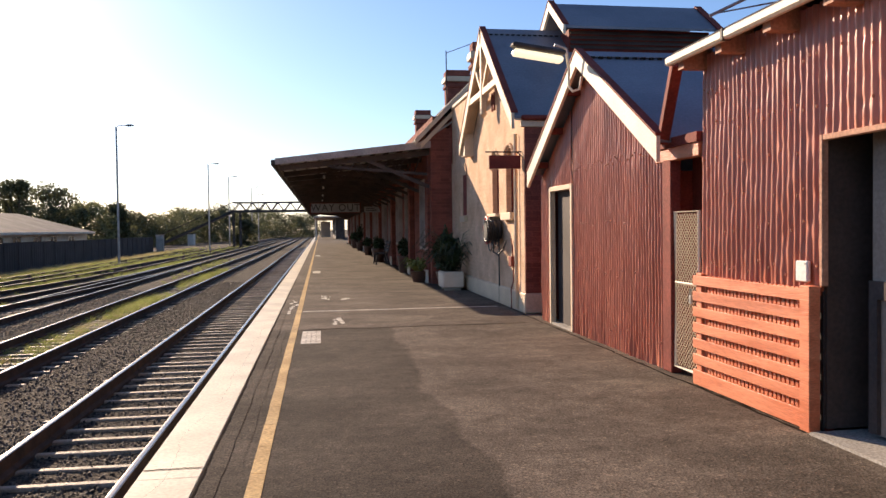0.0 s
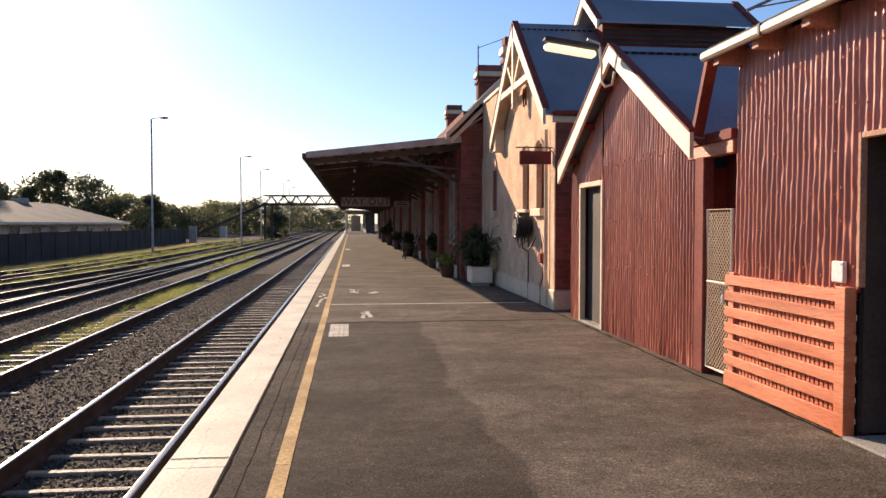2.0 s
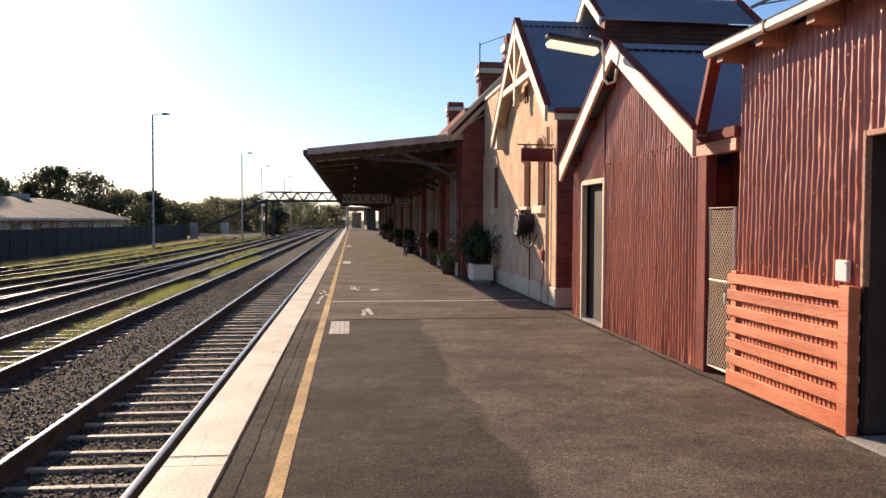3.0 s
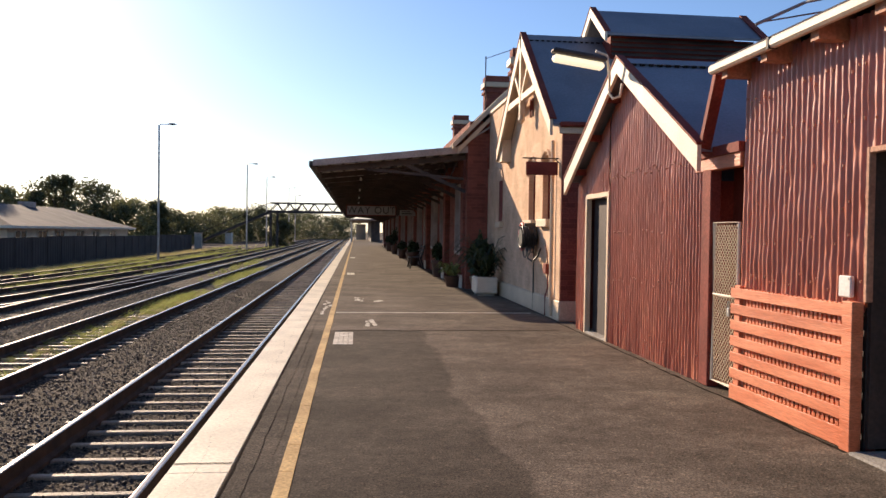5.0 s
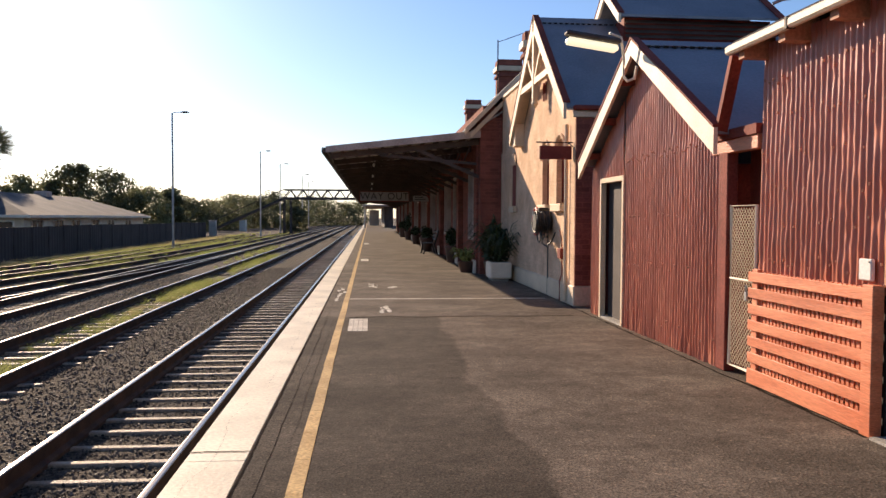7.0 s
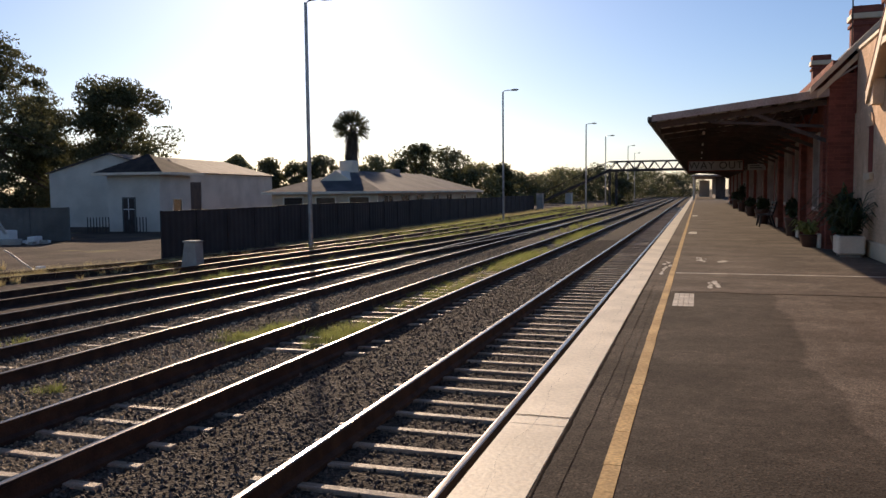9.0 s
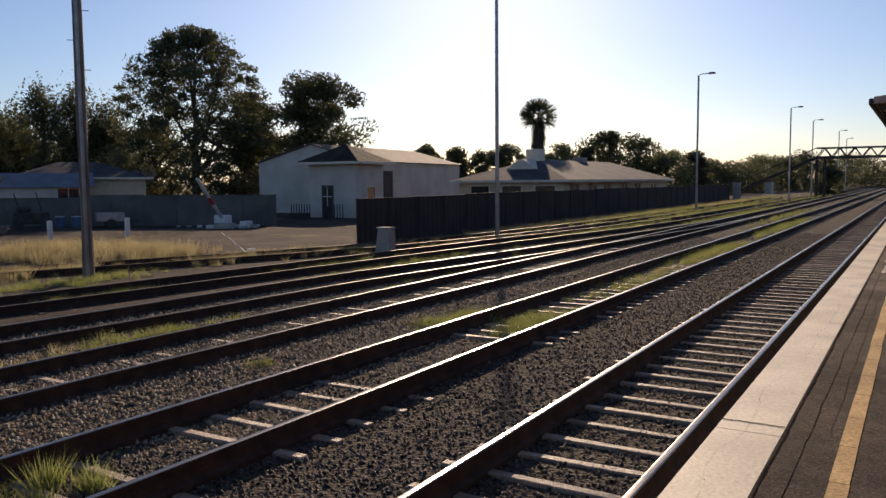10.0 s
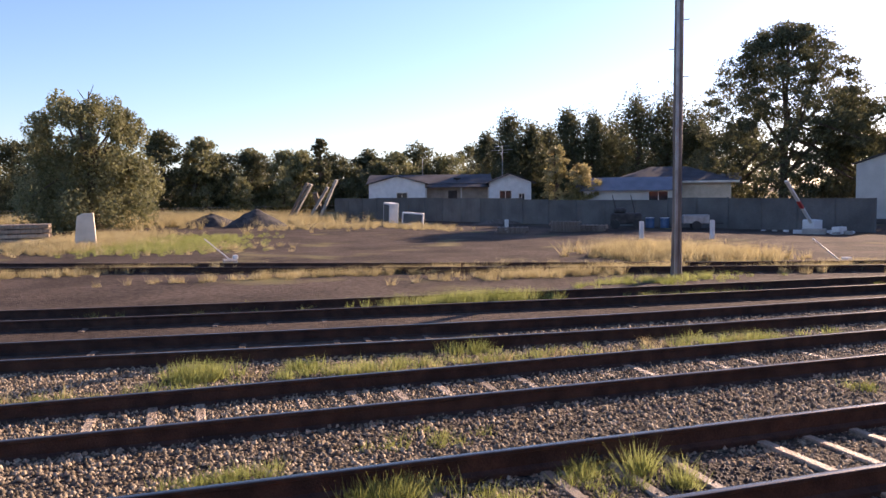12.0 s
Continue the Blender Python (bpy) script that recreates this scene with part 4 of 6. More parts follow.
ridge(3.22, 9.5, SY, SZ, SR, shed)
for s in (-1, 1):
    part("barge_board", MB().slab([(3.2, SY, SZ + 0.08), (3.2, SY + 2.4 * s, SZ + 0.08 - 2.4 * SR), (3.2, SY + 2.4 * s, SZ - 0.17 - 2.4 * SR), (3.2, SY, SZ - 0.12)], (0.04, 0, 0)), PALE_CREAM, shed, "cream barge board")
    part("verge_flashing", MB().slab([(3.19, SY, SZ + 0.082), (3.19, SY + 2.4 * s, SZ + 0.082 - 2.4 * SR), (3.29, SY + 2.4 * s, SZ + 0.082 - 2.4 * SR), (3.29, SY, SZ + 0.082)], (0, 0, 0.028)), DARK_RED, shed, "dark red roof verge flashing")
    for q in (0.5, 1.25, 2.0):
        part("purlin", MB().box(3.24, SY + q * s - 0.04, SZ - q * SR - 0.12, XW, SY + q * s + 0.04, SZ - q * SR - 0.03), DARK_RED, shed)
lamp = thing("fluorescent_lamp", "fluorescent batten lamp on a bent pipe over the platform", "lamp")
part("housing", MB().box(2.36, 9.42, 3.66, 3.04, 9.58, 3.72, b=0.02), DARK_STEEL, lamp, "dark metal housing")
part("diffuser", MB().box(2.38, 9.43, 3.56, 3.02, 9.57, 3.645, b=0.025), TUBE, lamp, "yellowed glowing diffuser")
for ob in lamp.children:
    ob.matrix_basis = Matrix.Translation((2.36, 9.5, 3.7)) @ Matrix.Rotation(radians(8), 4, "Y") @ Matrix.Translation((-2.36, -9.5, -3.7))
part("bracket", MB().tube([(2.9, 9.5, 3.7), (3.05, 9.52, 3.66), (3.1, 9.55, 3.4), (3.1, 9.56, 3.2), (3.13, 9.5, 3.13), (3.2, 9.45, 3.15), (3.22, 9.42, 3.3)], 0.018), PALE_CREAM, lamp)

# ---- station building ----
station = thing("station_building", "old brick and cream station house with gables and awning", "building")
WY0, WY1, GP = 12.86, 20.4, 5.28
GYC = 15.3
XG = 3.42


def holes_wall(y0, y1, z0, z1, x0, x1, holes):
    """A wall across y with rectangular openings (y0, y1, z0, z1), as blocks round them."""
    mb = MB()
    ys = sorted({y0, y1, *[h[0] for h in holes], *[h[1] for h in holes]})
    for a, b in zip(ys, ys[1:]):
        cut = sorted((h[2], h[3]) for h in holes if h[0] < (a + b) / 2 < h[1])
        z = z0
        for c, d in cut:
            if c > z:
                mb.box(x0, a, z, x1, b, c)
            z = d
        if z < z1:
            mb.box(x0, a, z, x1, b, z1)
    return mb


wing_windows = [(13.74, 14.32, 1.72, 2.89), (14.92, 15.5, 1.72, 2.89)]
front = part("front_wall", holes_wall(WY0, WY1, 0.34, 3.12, XG, XG + 0.35, wing_windows), STUCCO, station, "sunlit cream rendered wall")
part("gable_wall", MB().slab([(XG, WY0, 3.12), (XG, GYC + 2.44, 3.12), (XG, GYC + 2.44, 3.2), (XG, GYC, GP - 0.08), (XG, WY0, 3.2)], (0.35, 0, 0)), STUCCO, station, "sunlit cream rendered gable")
part("upper_wall", MB().box(XG + 0.02, WY0 + 4.88, 3.12, XG + 0.35, WY1 - 0.05, 4.5), STUCCO, station)
part("plinth", MB().box(XG - 0.06, WY0 - 0.05, 0, XG + 0.35, WY1, 0.34, b=0.02), CREAM, station, "pale plinth course")
part("corner_pilaster", MB().box(XG - 0.04, WY0 + 0.002, 0.342, XG - 0.002, WY0 + 0.34, 3.1, b=0.006), STUCCO, station)
part("side_wall", MB().box(XG - 0.036, WY0 - 0.04, 0.345, 9.5, WY0 - 0.002, 3.2), BRICK, station, "red brick side wall")
part("side_plinth", MB().box(XG + 0.352, WY0 - 0.07, 0, 9.5, WY0 - 0.01, 0.34, b=0.01), CREAM, station)
for a, b, c, d in wing_windows:
    m, r, spring = (a + b) / 2, (b - a) / 2, d - (b - a) / 2
    for s in (-1, 1):
        arc = [(XG + 0.002, m + s * r * math.cos(math.pi / 2 * k / 8), spring + r * math.sin(math.pi / 2 * k / 8)) for k in range(9)]
        part("arch_spandrel", MB().slab(arc + [(XG + 0.002, m + s * r, d)], (0.33, 0, 0)), STUCCO, station)
    w = part("window", MB().box(XG + 0.2, a, c, XG + 0.22, b, d), GLASS, station, "narrow arched window with dark red shutters")
    part("shutter", MB().box(XG + 0.12, a + 0.05, c + 0.02, XG + 0.15, b - 0.05, spring - 0.08, b=0.006), DARK_RED, w)
    part("window_frame", MB().box(XG + 0.1, a, c, XG + 0.2, a + 0.05, spring).box(XG + 0.1, b - 0.05, c, XG + 0.2, b, spring).box(XG + 0.1, a + 0.05, spring - 0.08, XG + 0.2, b - 0.05, spring), DARK_RED, w)
    part("window_sill", MB().box(XG - 0.1, a - 0.1, c - 0.14, XG + 0.1, b + 0.1, c, b=0.012), CREAM, w)
    part("hood_mould", MB().tube([(XG - 0.012, m + (r + 0.07) * math.cos(math.pi * k / 12), spring + (r + 0.07) * math.sin(math.pi * k / 12)) for k in range(13)], 0.03, 6), STUCCO, w)
# wing roof
ER, RUN = 0.81, 2.5
for s in (-1, 1):
    part("wing_roof", MB().slab([(3.22, GYC, GP), (3.22, GYC + RUN * s, GP - RUN * ER), (12, GYC + RUN * s, GP - RUN * ER), (12, GYC, GP)], (0, 0, 0.05)), BLUE_ROOF, station)
    part("soffit", MB().slab([(3.22, GYC, GP - 0.03), (3.22, GYC + RUN * s, GP - 0.03 - RUN * ER), (XG, GYC + RUN * s, GP - 0.03 - RUN * ER), (XG, GYC, GP - 0.03)], (0, 0, 0.025)), CREAM, station)
    part("barge_board", MB().slab([(3.16, GYC, GP + 0.09), (3.16, GYC + RUN * s, GP + 0.09 - RUN * ER), (3.16, GYC + RUN * s, GP - 0.17 - RUN * ER), (3.16, GYC, GP - 0.2)], (0.05, 0, 0)), CREAM, station, "cream gable barge board")
    part("verge_flashing", MB().slab([(3.15, GYC, GP + 0.092), (3.15, GYC + RUN * s, GP + 0.092 - RUN * ER), (3.27, GYC + RUN * s, GP + 0.092 - RUN * ER), (3.27, GYC, GP + 0.092)], (0, 0, 0.028)), DARK_RED, station, "dark red roof verge flashing")
    if s > 0:
        part("eave_box", MB().slab([(3.215, GYC + (RUN - 0.42) * s, GP - 0.2 - RUN * ER), (3.215, GYC + RUN * s, GP - 0.2 - RUN * ER), (3.215, GYC + RUN * s, GP - 0.05 - RUN * ER), (3.215, GYC + (RUN - 0.42) * s, GP - 0.06 - (RUN - 0.42) * ER)], (XG - 3.22, 0, 0)), CREAM, station, "boxed cream eave end")
ridge(3.2, 12, GYC, GP, ER, station)
part("gable_tie", MB().box(3.17, GYC - 1.42, GP - 1.24, 3.25, GYC + 1.42, GP - 1.12), CREAM, station, "gable tie beam")
part("king_post", MB().box(3.16, GYC - 0.06, GP - 1.5, 3.26, GYC + 0.06, GP + 0.06).lathe(3.21, GYC, [(0.01, GP - 1.68), (0.07, GP - 1.6), (0.05, GP - 1.5)], 10), CREAM, station)
for s in (-1, 1):
    part("gable_strut", MB().beam((3.21, GYC + 0.05 * s, GP - 1.15), (3.21, GYC + 0.62 * s, GP - 0.62), 0.07, 0.07, (1, 0, 0)), CREAM, station)
part("eave_fascia", MB().box(XG - 0.1, GYC - RUN - 0.02, GP - RUN * ER - 0.14, 9.4, GYC - RUN + 0.05, GP - RUN * ER - 0.03, b=0.01), CREAM, station)
part("eave_gutter", MB().box(XG - 0.1, GYC - RUN - 0.1, GP - RUN * ER - 0.03, 9.4, GYC - RUN + 0.02, GP - RUN * ER + 0.05, b=0.02), DARK_RED, station)
part("gable_vent", MB().box(XG - 0.03, GYC - 0.12, 3.75, XG, GYC - 0.06, 4.1).box(XG - 0.03, GYC + 0.06, 3.75, XG, GYC + 0.12, 4.1), DARK_RED, station)
# roof lantern
lan = part("roof_lantern", MB().box(4.75, 14.62, 4.5, 7.6, 15.98, 5.22), DARK_RED, station, "louvred roof ventilator")
for k in range(4):
    part("louvre", MB().slab([(4.77, 14.56, 4.84 + k * 0.09), (7.58, 14.56, 4.84 + k * 0.09), (7.58, 14.62, 4.9 + k * 0.09), (4.77, 14.62, 4.9 + k * 0.09)], (0, 0, 0.012)), SHADE_WOOD, lan)
part("lantern_roof", MB().slab([(4.6, 14.4, 5.18), (7.72, 14.4, 5.18), (7.72, 15.3, 5.83), (4.6, 15.3, 5.83)], (0, 0, 0.05)).slab([(4.6, 16.2, 5.18), (4.6, 15.3, 5.83), (7.72, 15.3, 5.83), (7.72, 16.2, 5.18)], (0, 0, 0.05)), BLUE_ROOF, lan)
for s in (-1, 1):
    part("lantern_flashing", MB().slab([(4.54, 15.3, 5.925), (4.54, 15.3 + 0.95 * s, 5.235), (4.66, 15.3 + 0.95 * s, 5.235), (4.66, 15.3, 5.925)], (0, 0, 0.025)), DARK_RED, lan)
    part("lantern_flashing", MB().slab([(7.64, 15.3, 5.89), (7.64, 15.3 + 0.95 * s, 5.2), (7.78, 15.3 + 0.95 * s, 5.2), (7.78, 15.3, 5.89)], (0, 0, 0.03)), DARK_RED, lan)
    part("lantern_barge", MB().slab([(4.55, 15.3, 5.92), (4.55, 15.3 + 0.95 * s, 5.23), (4.55, 15.3 + 0.95 * s, 5.06), (4.55, 15.3, 5.74)], (0.05, 0, 0)), PALE_CREAM, lan)
# main range: wall with doors and windows
XR = 2.87
openings = []
y = 21.6
kinds = "wdwwdwdwwdwwdwdwwdw"
for i, kd in enumerate(kinds):
    w = 1.1 if kd == "d" else 0.9
    openings.append((y, y + w, 0.0 if kd == "d" else 0.95, 2.7, kd))
    y += 3.35 + (0.5 if i == 0 else 0)
part("range_wall", holes_wall(20.7, 86, 0, 4.4, XR + 0.1, XR + 0.45, [o[:4] for o in openings]), BRICK, station, "red brick range along the platform")
part("end_wall", MB().box(XR, 20.4, 0, 4.5, 20.7, 4.05), BRICK, station, "red brick end wall of the range")
bw = part("blind_window", MB().box(XG - 0.006, 18.3, 1.75, XG - 0.002, 18.75, 2.7), DARK_RED, station, "narrow shaded window")
part("window_sill", MB().box(XG - 0.08, 18.2, 1.6, XG, 18.85, 1.73), CREAM, bw)
part("window_head", MB().slab([(XG - 0.03, 18.52 + 0.3 * math.cos(math.pi * k / 8), 2.7 + 0.3 * math.sin(math.pi * k / 8)) for k in range(9)], (0.02, 0, 0)), STUCCO, bw)
# range frames take the shade-dimmed cream, not the plain one
for a, b, c, d, kd in openings:
    if kd == "d":
        q = part("door", MB().box(XR + 0.28, a, 0, XR + 0.33, b, 2.1), DOOR_GAP_DARK, station, "dark panelled door")
        part("door_frame", MB().box(XR - 0.04, a - 0.1, 0, XR + 0.2, a, 2.8).box(XR - 0.04, b, 0, XR + 0.2, b + 0.1, 2.8).box(XR - 0.04, a, 2.7, XR + 0.2, b, 2.8).box(XR + 0.2, a, 2.1, XR + 0.3, b, 2.2), BUFF_SHADE, q)
        part("fanlight", MB().box(XR + 0.3, a, 2.2, XR + 0.32, b, 2.7), GLASS, q)
    else:
        q = part("window", MB().box(XR + 0.28, a, c, XR + 0.3, b, d), GLASS, station, "tall sash window")
        part("window_frame", MB().box(XR - 0.04, a - 0.1, c, XR + 0.2, a, d + 0.1).box(XR - 0.04, b, c, XR + 0.2, b + 0.1, d + 0.1).box(XR - 0.04, a, d, XR + 0.2, b, d + 0.1).box(XR + 0.2, a, 1.78, XR + 0.28, b, 1.84), BUFF_SHADE, q)
        part("window_sill", MB().box(XR - 0.04, a - 0.15, c - 0.1, XR + 0.28, b + 0.15, c, b=0.012), BUFF_SHADE, q)
for i, y in enumerate((20.72, 25.0, 31.5, 38.2, 45.0, 51.7, 58.4, 65.1, 71.8, 78.5)):
    p = part("pier", MB().box(XR - 0.06, y, 0, XR + 0.1, y + (0.5), 4.05, b=0.012), BRICK, station, "projecting brick pier")
    part("pier_base", MB().box(XR - 0.1, y - 0.04, 0, XR - 0.06, y + (0.54), 0.34), PALE_CREAM, p)
part("main_roof", MB().slab([(2.5, 20.3, 3.7), (2.5, 86, 3.7), (5.2, 86, 6.45), (5.2, 20.3, 6.45)], (0, 0, 0.05)).slab([(5.2, 20.3, 6.45), (5.2, 86, 6.45), (13, 86, 4.0), (13, 20.3, 4.0)], (0, 0, 0.05)), GREY_ROOF, station)
part("verge_board", MB().slab([(2.45, 20.22, 3.6), (5.2, 20.22, 6.4), (5.2, 20.22, 6.55), (2.45, 20.22, 3.75)], (0, 0.06, 0)), CREAM, station, "cream raking verge board")
part("verge_board", MB().slab([(2.6, 20.3, 3.5), (5.2, 20.3, 6.14), (5.2, 20.3, 6.28), (2.6, 20.3, 3.64)], (0, 0.05, 0)), CREAM, station)
part("end_gable", MB().slab([(XG + 0.36, 20.42, 2.9), (8.0, 20.42, 2.9), (5.2, 20.42, 6.3)], (0, 0.25, 0)), BRICK, station)
part("wall_capping", MB().box(XG - 0.02, 17.3, 4.5, XG + 0.45, 20.3, 4.6, b=0.02), CREAM, station)
part("rear_wall", MB().box(12.6, WY0, 0, 12.9, 84, 4.5).box(XR + 0.45, 83.7, 0, 12.6, 84, 4.5), BRICK, station)


def chimney(x, y, w, top):
    c = part("chimney", MB().box(x, y, 4.6, x + w, y + w * 0.8, top - 0.5).box(x - 0.07, y - 0.07, top - 0.75, x + w + 0.07, y + w * 0.8 + 0.07, top - 0.62, b=0.015), BRICK, station, "red brick chimney with cream cap bands")
    part("cap_band", MB().box(x - 0.1, y - 0.1, top - 0.5, x + w + 0.1, y + w * 0.8 + 0.1, top - 0.28, b=0.02), CREAM, c)
    part("cap", MB().box(x - 0.03, y - 0.03, top - 0.28, x + w + 0.03, y + w * 0.8 + 0.03, top, b=0.02), BRICK, c)
    part("base_band", MB().box(x - 0.08, y - 0.08, top - 1.7, x + w + 0.08, y + w * 0.8 + 0.08, top - 1.5, b=0.02), CREAM, c)


chimney(5.55, 34, 1.0, 8.3)
chimney(5.4, 44, 0.8, 8.05)
chimney(4.55, 23, 0.55, 6.92)
# awning over the platform
AY0, AY1, AX, AZ0, AZ1 = 20.4, 92.0, -1.1, 3.2, 3.62
awn = part("awning_roof", MB().slab([(AX, AY0, AZ0), (XR, AY0, AZ1), (XR, AY1, AZ1), (AX, AY1, AZ0)], (0, 0, 0.035)), AWNING_TOP, station, "long sloping platform awning")
part("awning_gutter", MB().box(AX - 0.1, AY0 - 0.02, AZ0 - 0.12, AX, AY1, AZ0 + 0.03, b=0.02), DARK_STEEL, awn)
part("end_fascia", MB().slab([(AX, AY0 - 0.04, AZ0 - 0.1), (XR, AY0 - 0.04, AZ1 - 0.08), (XR, AY0 - 0.04, AZ1 + 0.1), (AX, AY0 - 0.04, AZ0 + 0.06)], (0, 0.035, 0)), BUFF_SHADE, awn, "cream end fascia board in a shade-dimmed colour")
part("apron", MB().slab([(XR - 0.3, AY0 - 0.05, AZ1 - 0.0), (XG + 0.1, AY0 - 0.05, AZ1 + 0.62), (XG + 0.1, AY0 + 0.3, AZ1 + 0.62), (XR - 0.3, AY0 + 0.3, AZ1 + 0.0)], (0, 0, 0.05)), BUFF_SHADE, awn)
for k in range(12):
    f = k / 11
    x, z = AX + 0.05 + f * (XR - AX - 0.1), AZ0 + f * (AZ1 - AZ0)
    part("purlin", MB().box(x - 0.03, AY0, z - 0.1, x + 0.03, AY1, z - 0.004), SHADE_WOOD, awn)
for k in range(30):
    y = AY0 + 0.35 + k * 2.35
    tr = part("truss", MB().beam((AX + 0.1, y, AZ0 - 0.16), (XR + 0.1, y, AZ1 - 0.16), 0.08, 0.14), SHADE_WOOD, awn)
    part("truss_strut", MB().beam((XR + 0.1, y, 2.5), (XR - 1.7, y, AZ1 - 0.35), 0.07, 0.09), SHADE_WOOD, tr)
    zig = []
    for q in range(7):
        x0 = XR - 0.2 - q * 0.42
        zt = AZ1 - 0.2 - (XR - x0) * 0.106
        zig += [(x0, y, zt), (x0 - 0.21, y, zt - 0.5 + q * 0.075)]
    web = MB().tube(zig, 0.028, 4)
    part("truss_web", web, SHADE_WOOD, tr)
    part("truss_tie", MB().beam((XR + 0.1, y, AZ1 - 0.75), (AX + 1.4, y, AZ0 - 0.12), 0.05, 0.07), SHADE_WOOD, tr)
for y in (25, 31.5, 38.5, 45):
    l = thing("awning_light", "small bright globe lamp under the awning", "lamp", "awning lamps")
    part("globe", MB().lathe(0.15, y, [(0.015, 3.04), (0.035, 3.06), (0.04, 3.1), (0.03, 3.15)], 10), WHITE, l, smooth=True)
    part("stem", MB().tube([(0.15, y, 3.14), (0.15, y, 3.3)], 0.01, 6), DARK_STEEL, l)


def letters(text, size, m, parent, ink):
    """Raised lettering made into a mesh."""
    cu = bpy.data.curves.new("letters", "FONT")
    cu.body, cu.size, cu.extrude, cu.align_x, cu.align_y = text, size, 0.004, "CENTER", "CENTER"
    cu.space_character = 1.12
    tmp = bpy.data.objects.new("letters", cu)
    scene.collection.objects.link(tmp)
    me = bpy.data.meshes.new_from_object(tmp.evaluated_get(bpy.context.evaluated_depsgraph_get()))
    bpy.data.objects.remove(tmp)
    me.name = "letters"
    me.materials.clear()
    me.materials.append(ink)
    ob = part("letters", me, None, parent)
    ob.matrix_basis = m
    return ob


sgn = thing("hanging_sign", "grey sign board reading WAY OUT hung under the awning", "sign", "awning signs")
part("board", MB().box(-0.44, 40.0, 2.28, 2.0, 40.06, 2.77, b=0.008), SIGN_GREY, sgn)
part("border", MB().box(-0.46, 39.99, 2.75, 2.02, 40.07, 2.79).box(-0.46, 39.99, 2.26, 2.02, 40.07, 2.3).box(-0.48, 39.99, 2.26, -0.44, 40.07, 2.79).box(1.99, 39.99, 2.26, 2.03, 40.07, 2.79), DARK_RED, sgn)
letters("WAY OUT", 0.48, pose(0.78, 39.994, 2.525, 90, 0, 0), sgn, SIGN_INK)
for x in (-0.3, 1.8):
    part("hanger", MB().tube([(x, 40.03, 2.77), (x, 40.03, 3.3)], 0.012, 6), DARK_STEEL, sgn)
sg2 = thing("hanging_sign", "smaller pointed direction board hung under the awning", "sign", "awning signs")
part("board", MB().slab([(2.1, 38, 2.25), (2.86, 38, 2.25), (2.84, 38, 2.4), (2.74, 38, 2.52), (2.1, 38, 2.52)], (0, 0.05, 0)), SIGN_GREY, sg2)
part("text_bar", MB().box(2.18, 37.99, 2.33, 2.7, 37.998, 2.37).box(2.18, 37.99, 2.42, 2.6, 37.998, 2.46), SIGN_INK, sg2)
part("hanger", MB().tube([(2.3, 38.03, 2.5), (2.3, 38.03, 3.5)], 0.012, 6), DARK_STEEL, sg2)

# second canopy and far end of the platform
far = thing("far_canopy", "further platform building with a low canopy", "canopy")
part("roof", MB().box(-0.9, 112, 3.1, 3.6, 150, 3.3, b=0.05), BUFF_SHADE, far)
part("wall", MB().box(2.3, 118, 0, 3.6, 150, 3.1), SHADE_WOOD, far)
# pale block just past the canopy end
part("shelter", MB().box(0.1, 150, 0, 1.9, 153, 2.9, b=0.03), WHITE_WALL, far, "pale block at the end")
for y in (113, 125, 137, 149):
    part("post", MB().tube([(-0.6, y, 0), (-0.6, y, 3.1)], 0.09), PALE_CREAM, far)

# ---- small things on the platform ----
def foliage(points, size, seed, flat=0.0):
    """Leaf quads about given points, as loose four-sided faces."""
    g = np.random.default_rng(seed)
    n = len(points)
    a, b = g.normal(0, 1, (n, 3)), g.normal(0, 1, (n, 3))
    a /= np.linalg.norm(a, axis=1, keepdims=True)
    b -= a * (a * b).sum(1, keepdims=True)
    b /= np.linalg.norm(b, axis=1, keepdims=True)
    s = (size * g.uniform(0.5, 1.3, n))[:, None]
    return np.stack([points - a * s, points + b * s * 0.42, points + a * s, points - b * s * 0.42], 1).reshape(-1, 3)


def bush_points(x, y, z, rx, rz, count, seed):
    g = np.random.default_rng(seed)
    d = g.normal(0, 1, (count, 3))
    d /= np.linalg.norm(d, axis=1, keepdims=True)
    r = g.uniform(0.35, 1, (count, 1)) * (1 + 0.25 * np.sin(d[:, :1] * 5 + seed) * np.cos(d[:, 1:2] * 4))
    return d * r * np.array([rx, rx, rz]) + np.array([x, y, z])


def arching(x, y, z, count, length, seed, width=0.03):
    """Arching strap leaves from one point, each as two quads."""
    g = np.random.default_rng(seed)
    out = []
    for _ in range(count):
        a, l, up = g.uniform(0, 6.28), length * g.uniform(0.6, 1.1), g.uniform(0.5, 1.5)
        d = np.array([np.cos(a), np.sin(a), 0])
        s = np.array([-np.sin(a), np.cos(a), 0]) * width
        p = np.array([x, y, z]) + d * g.uniform(0, 0.1)
        pts = [p, p + d * l * 0.3 + [0, 0, l * 0.5 * up], p + d * l * 0.65 + [0, 0, l * 0.62 * up], p + d * l + [0, 0, l * 0.35 * up]]
        for i in range(3):
            w0, w1 = (0.6, 1, 0.8, 0.15)[i], (0.6, 1, 0.8, 0.15)[i + 1]
            out += [pts[i] - s * w0, pts[i] + s * w0, pts[i + 1] + s * w1, pts[i + 1] - s * w1]
    return np.array(out)


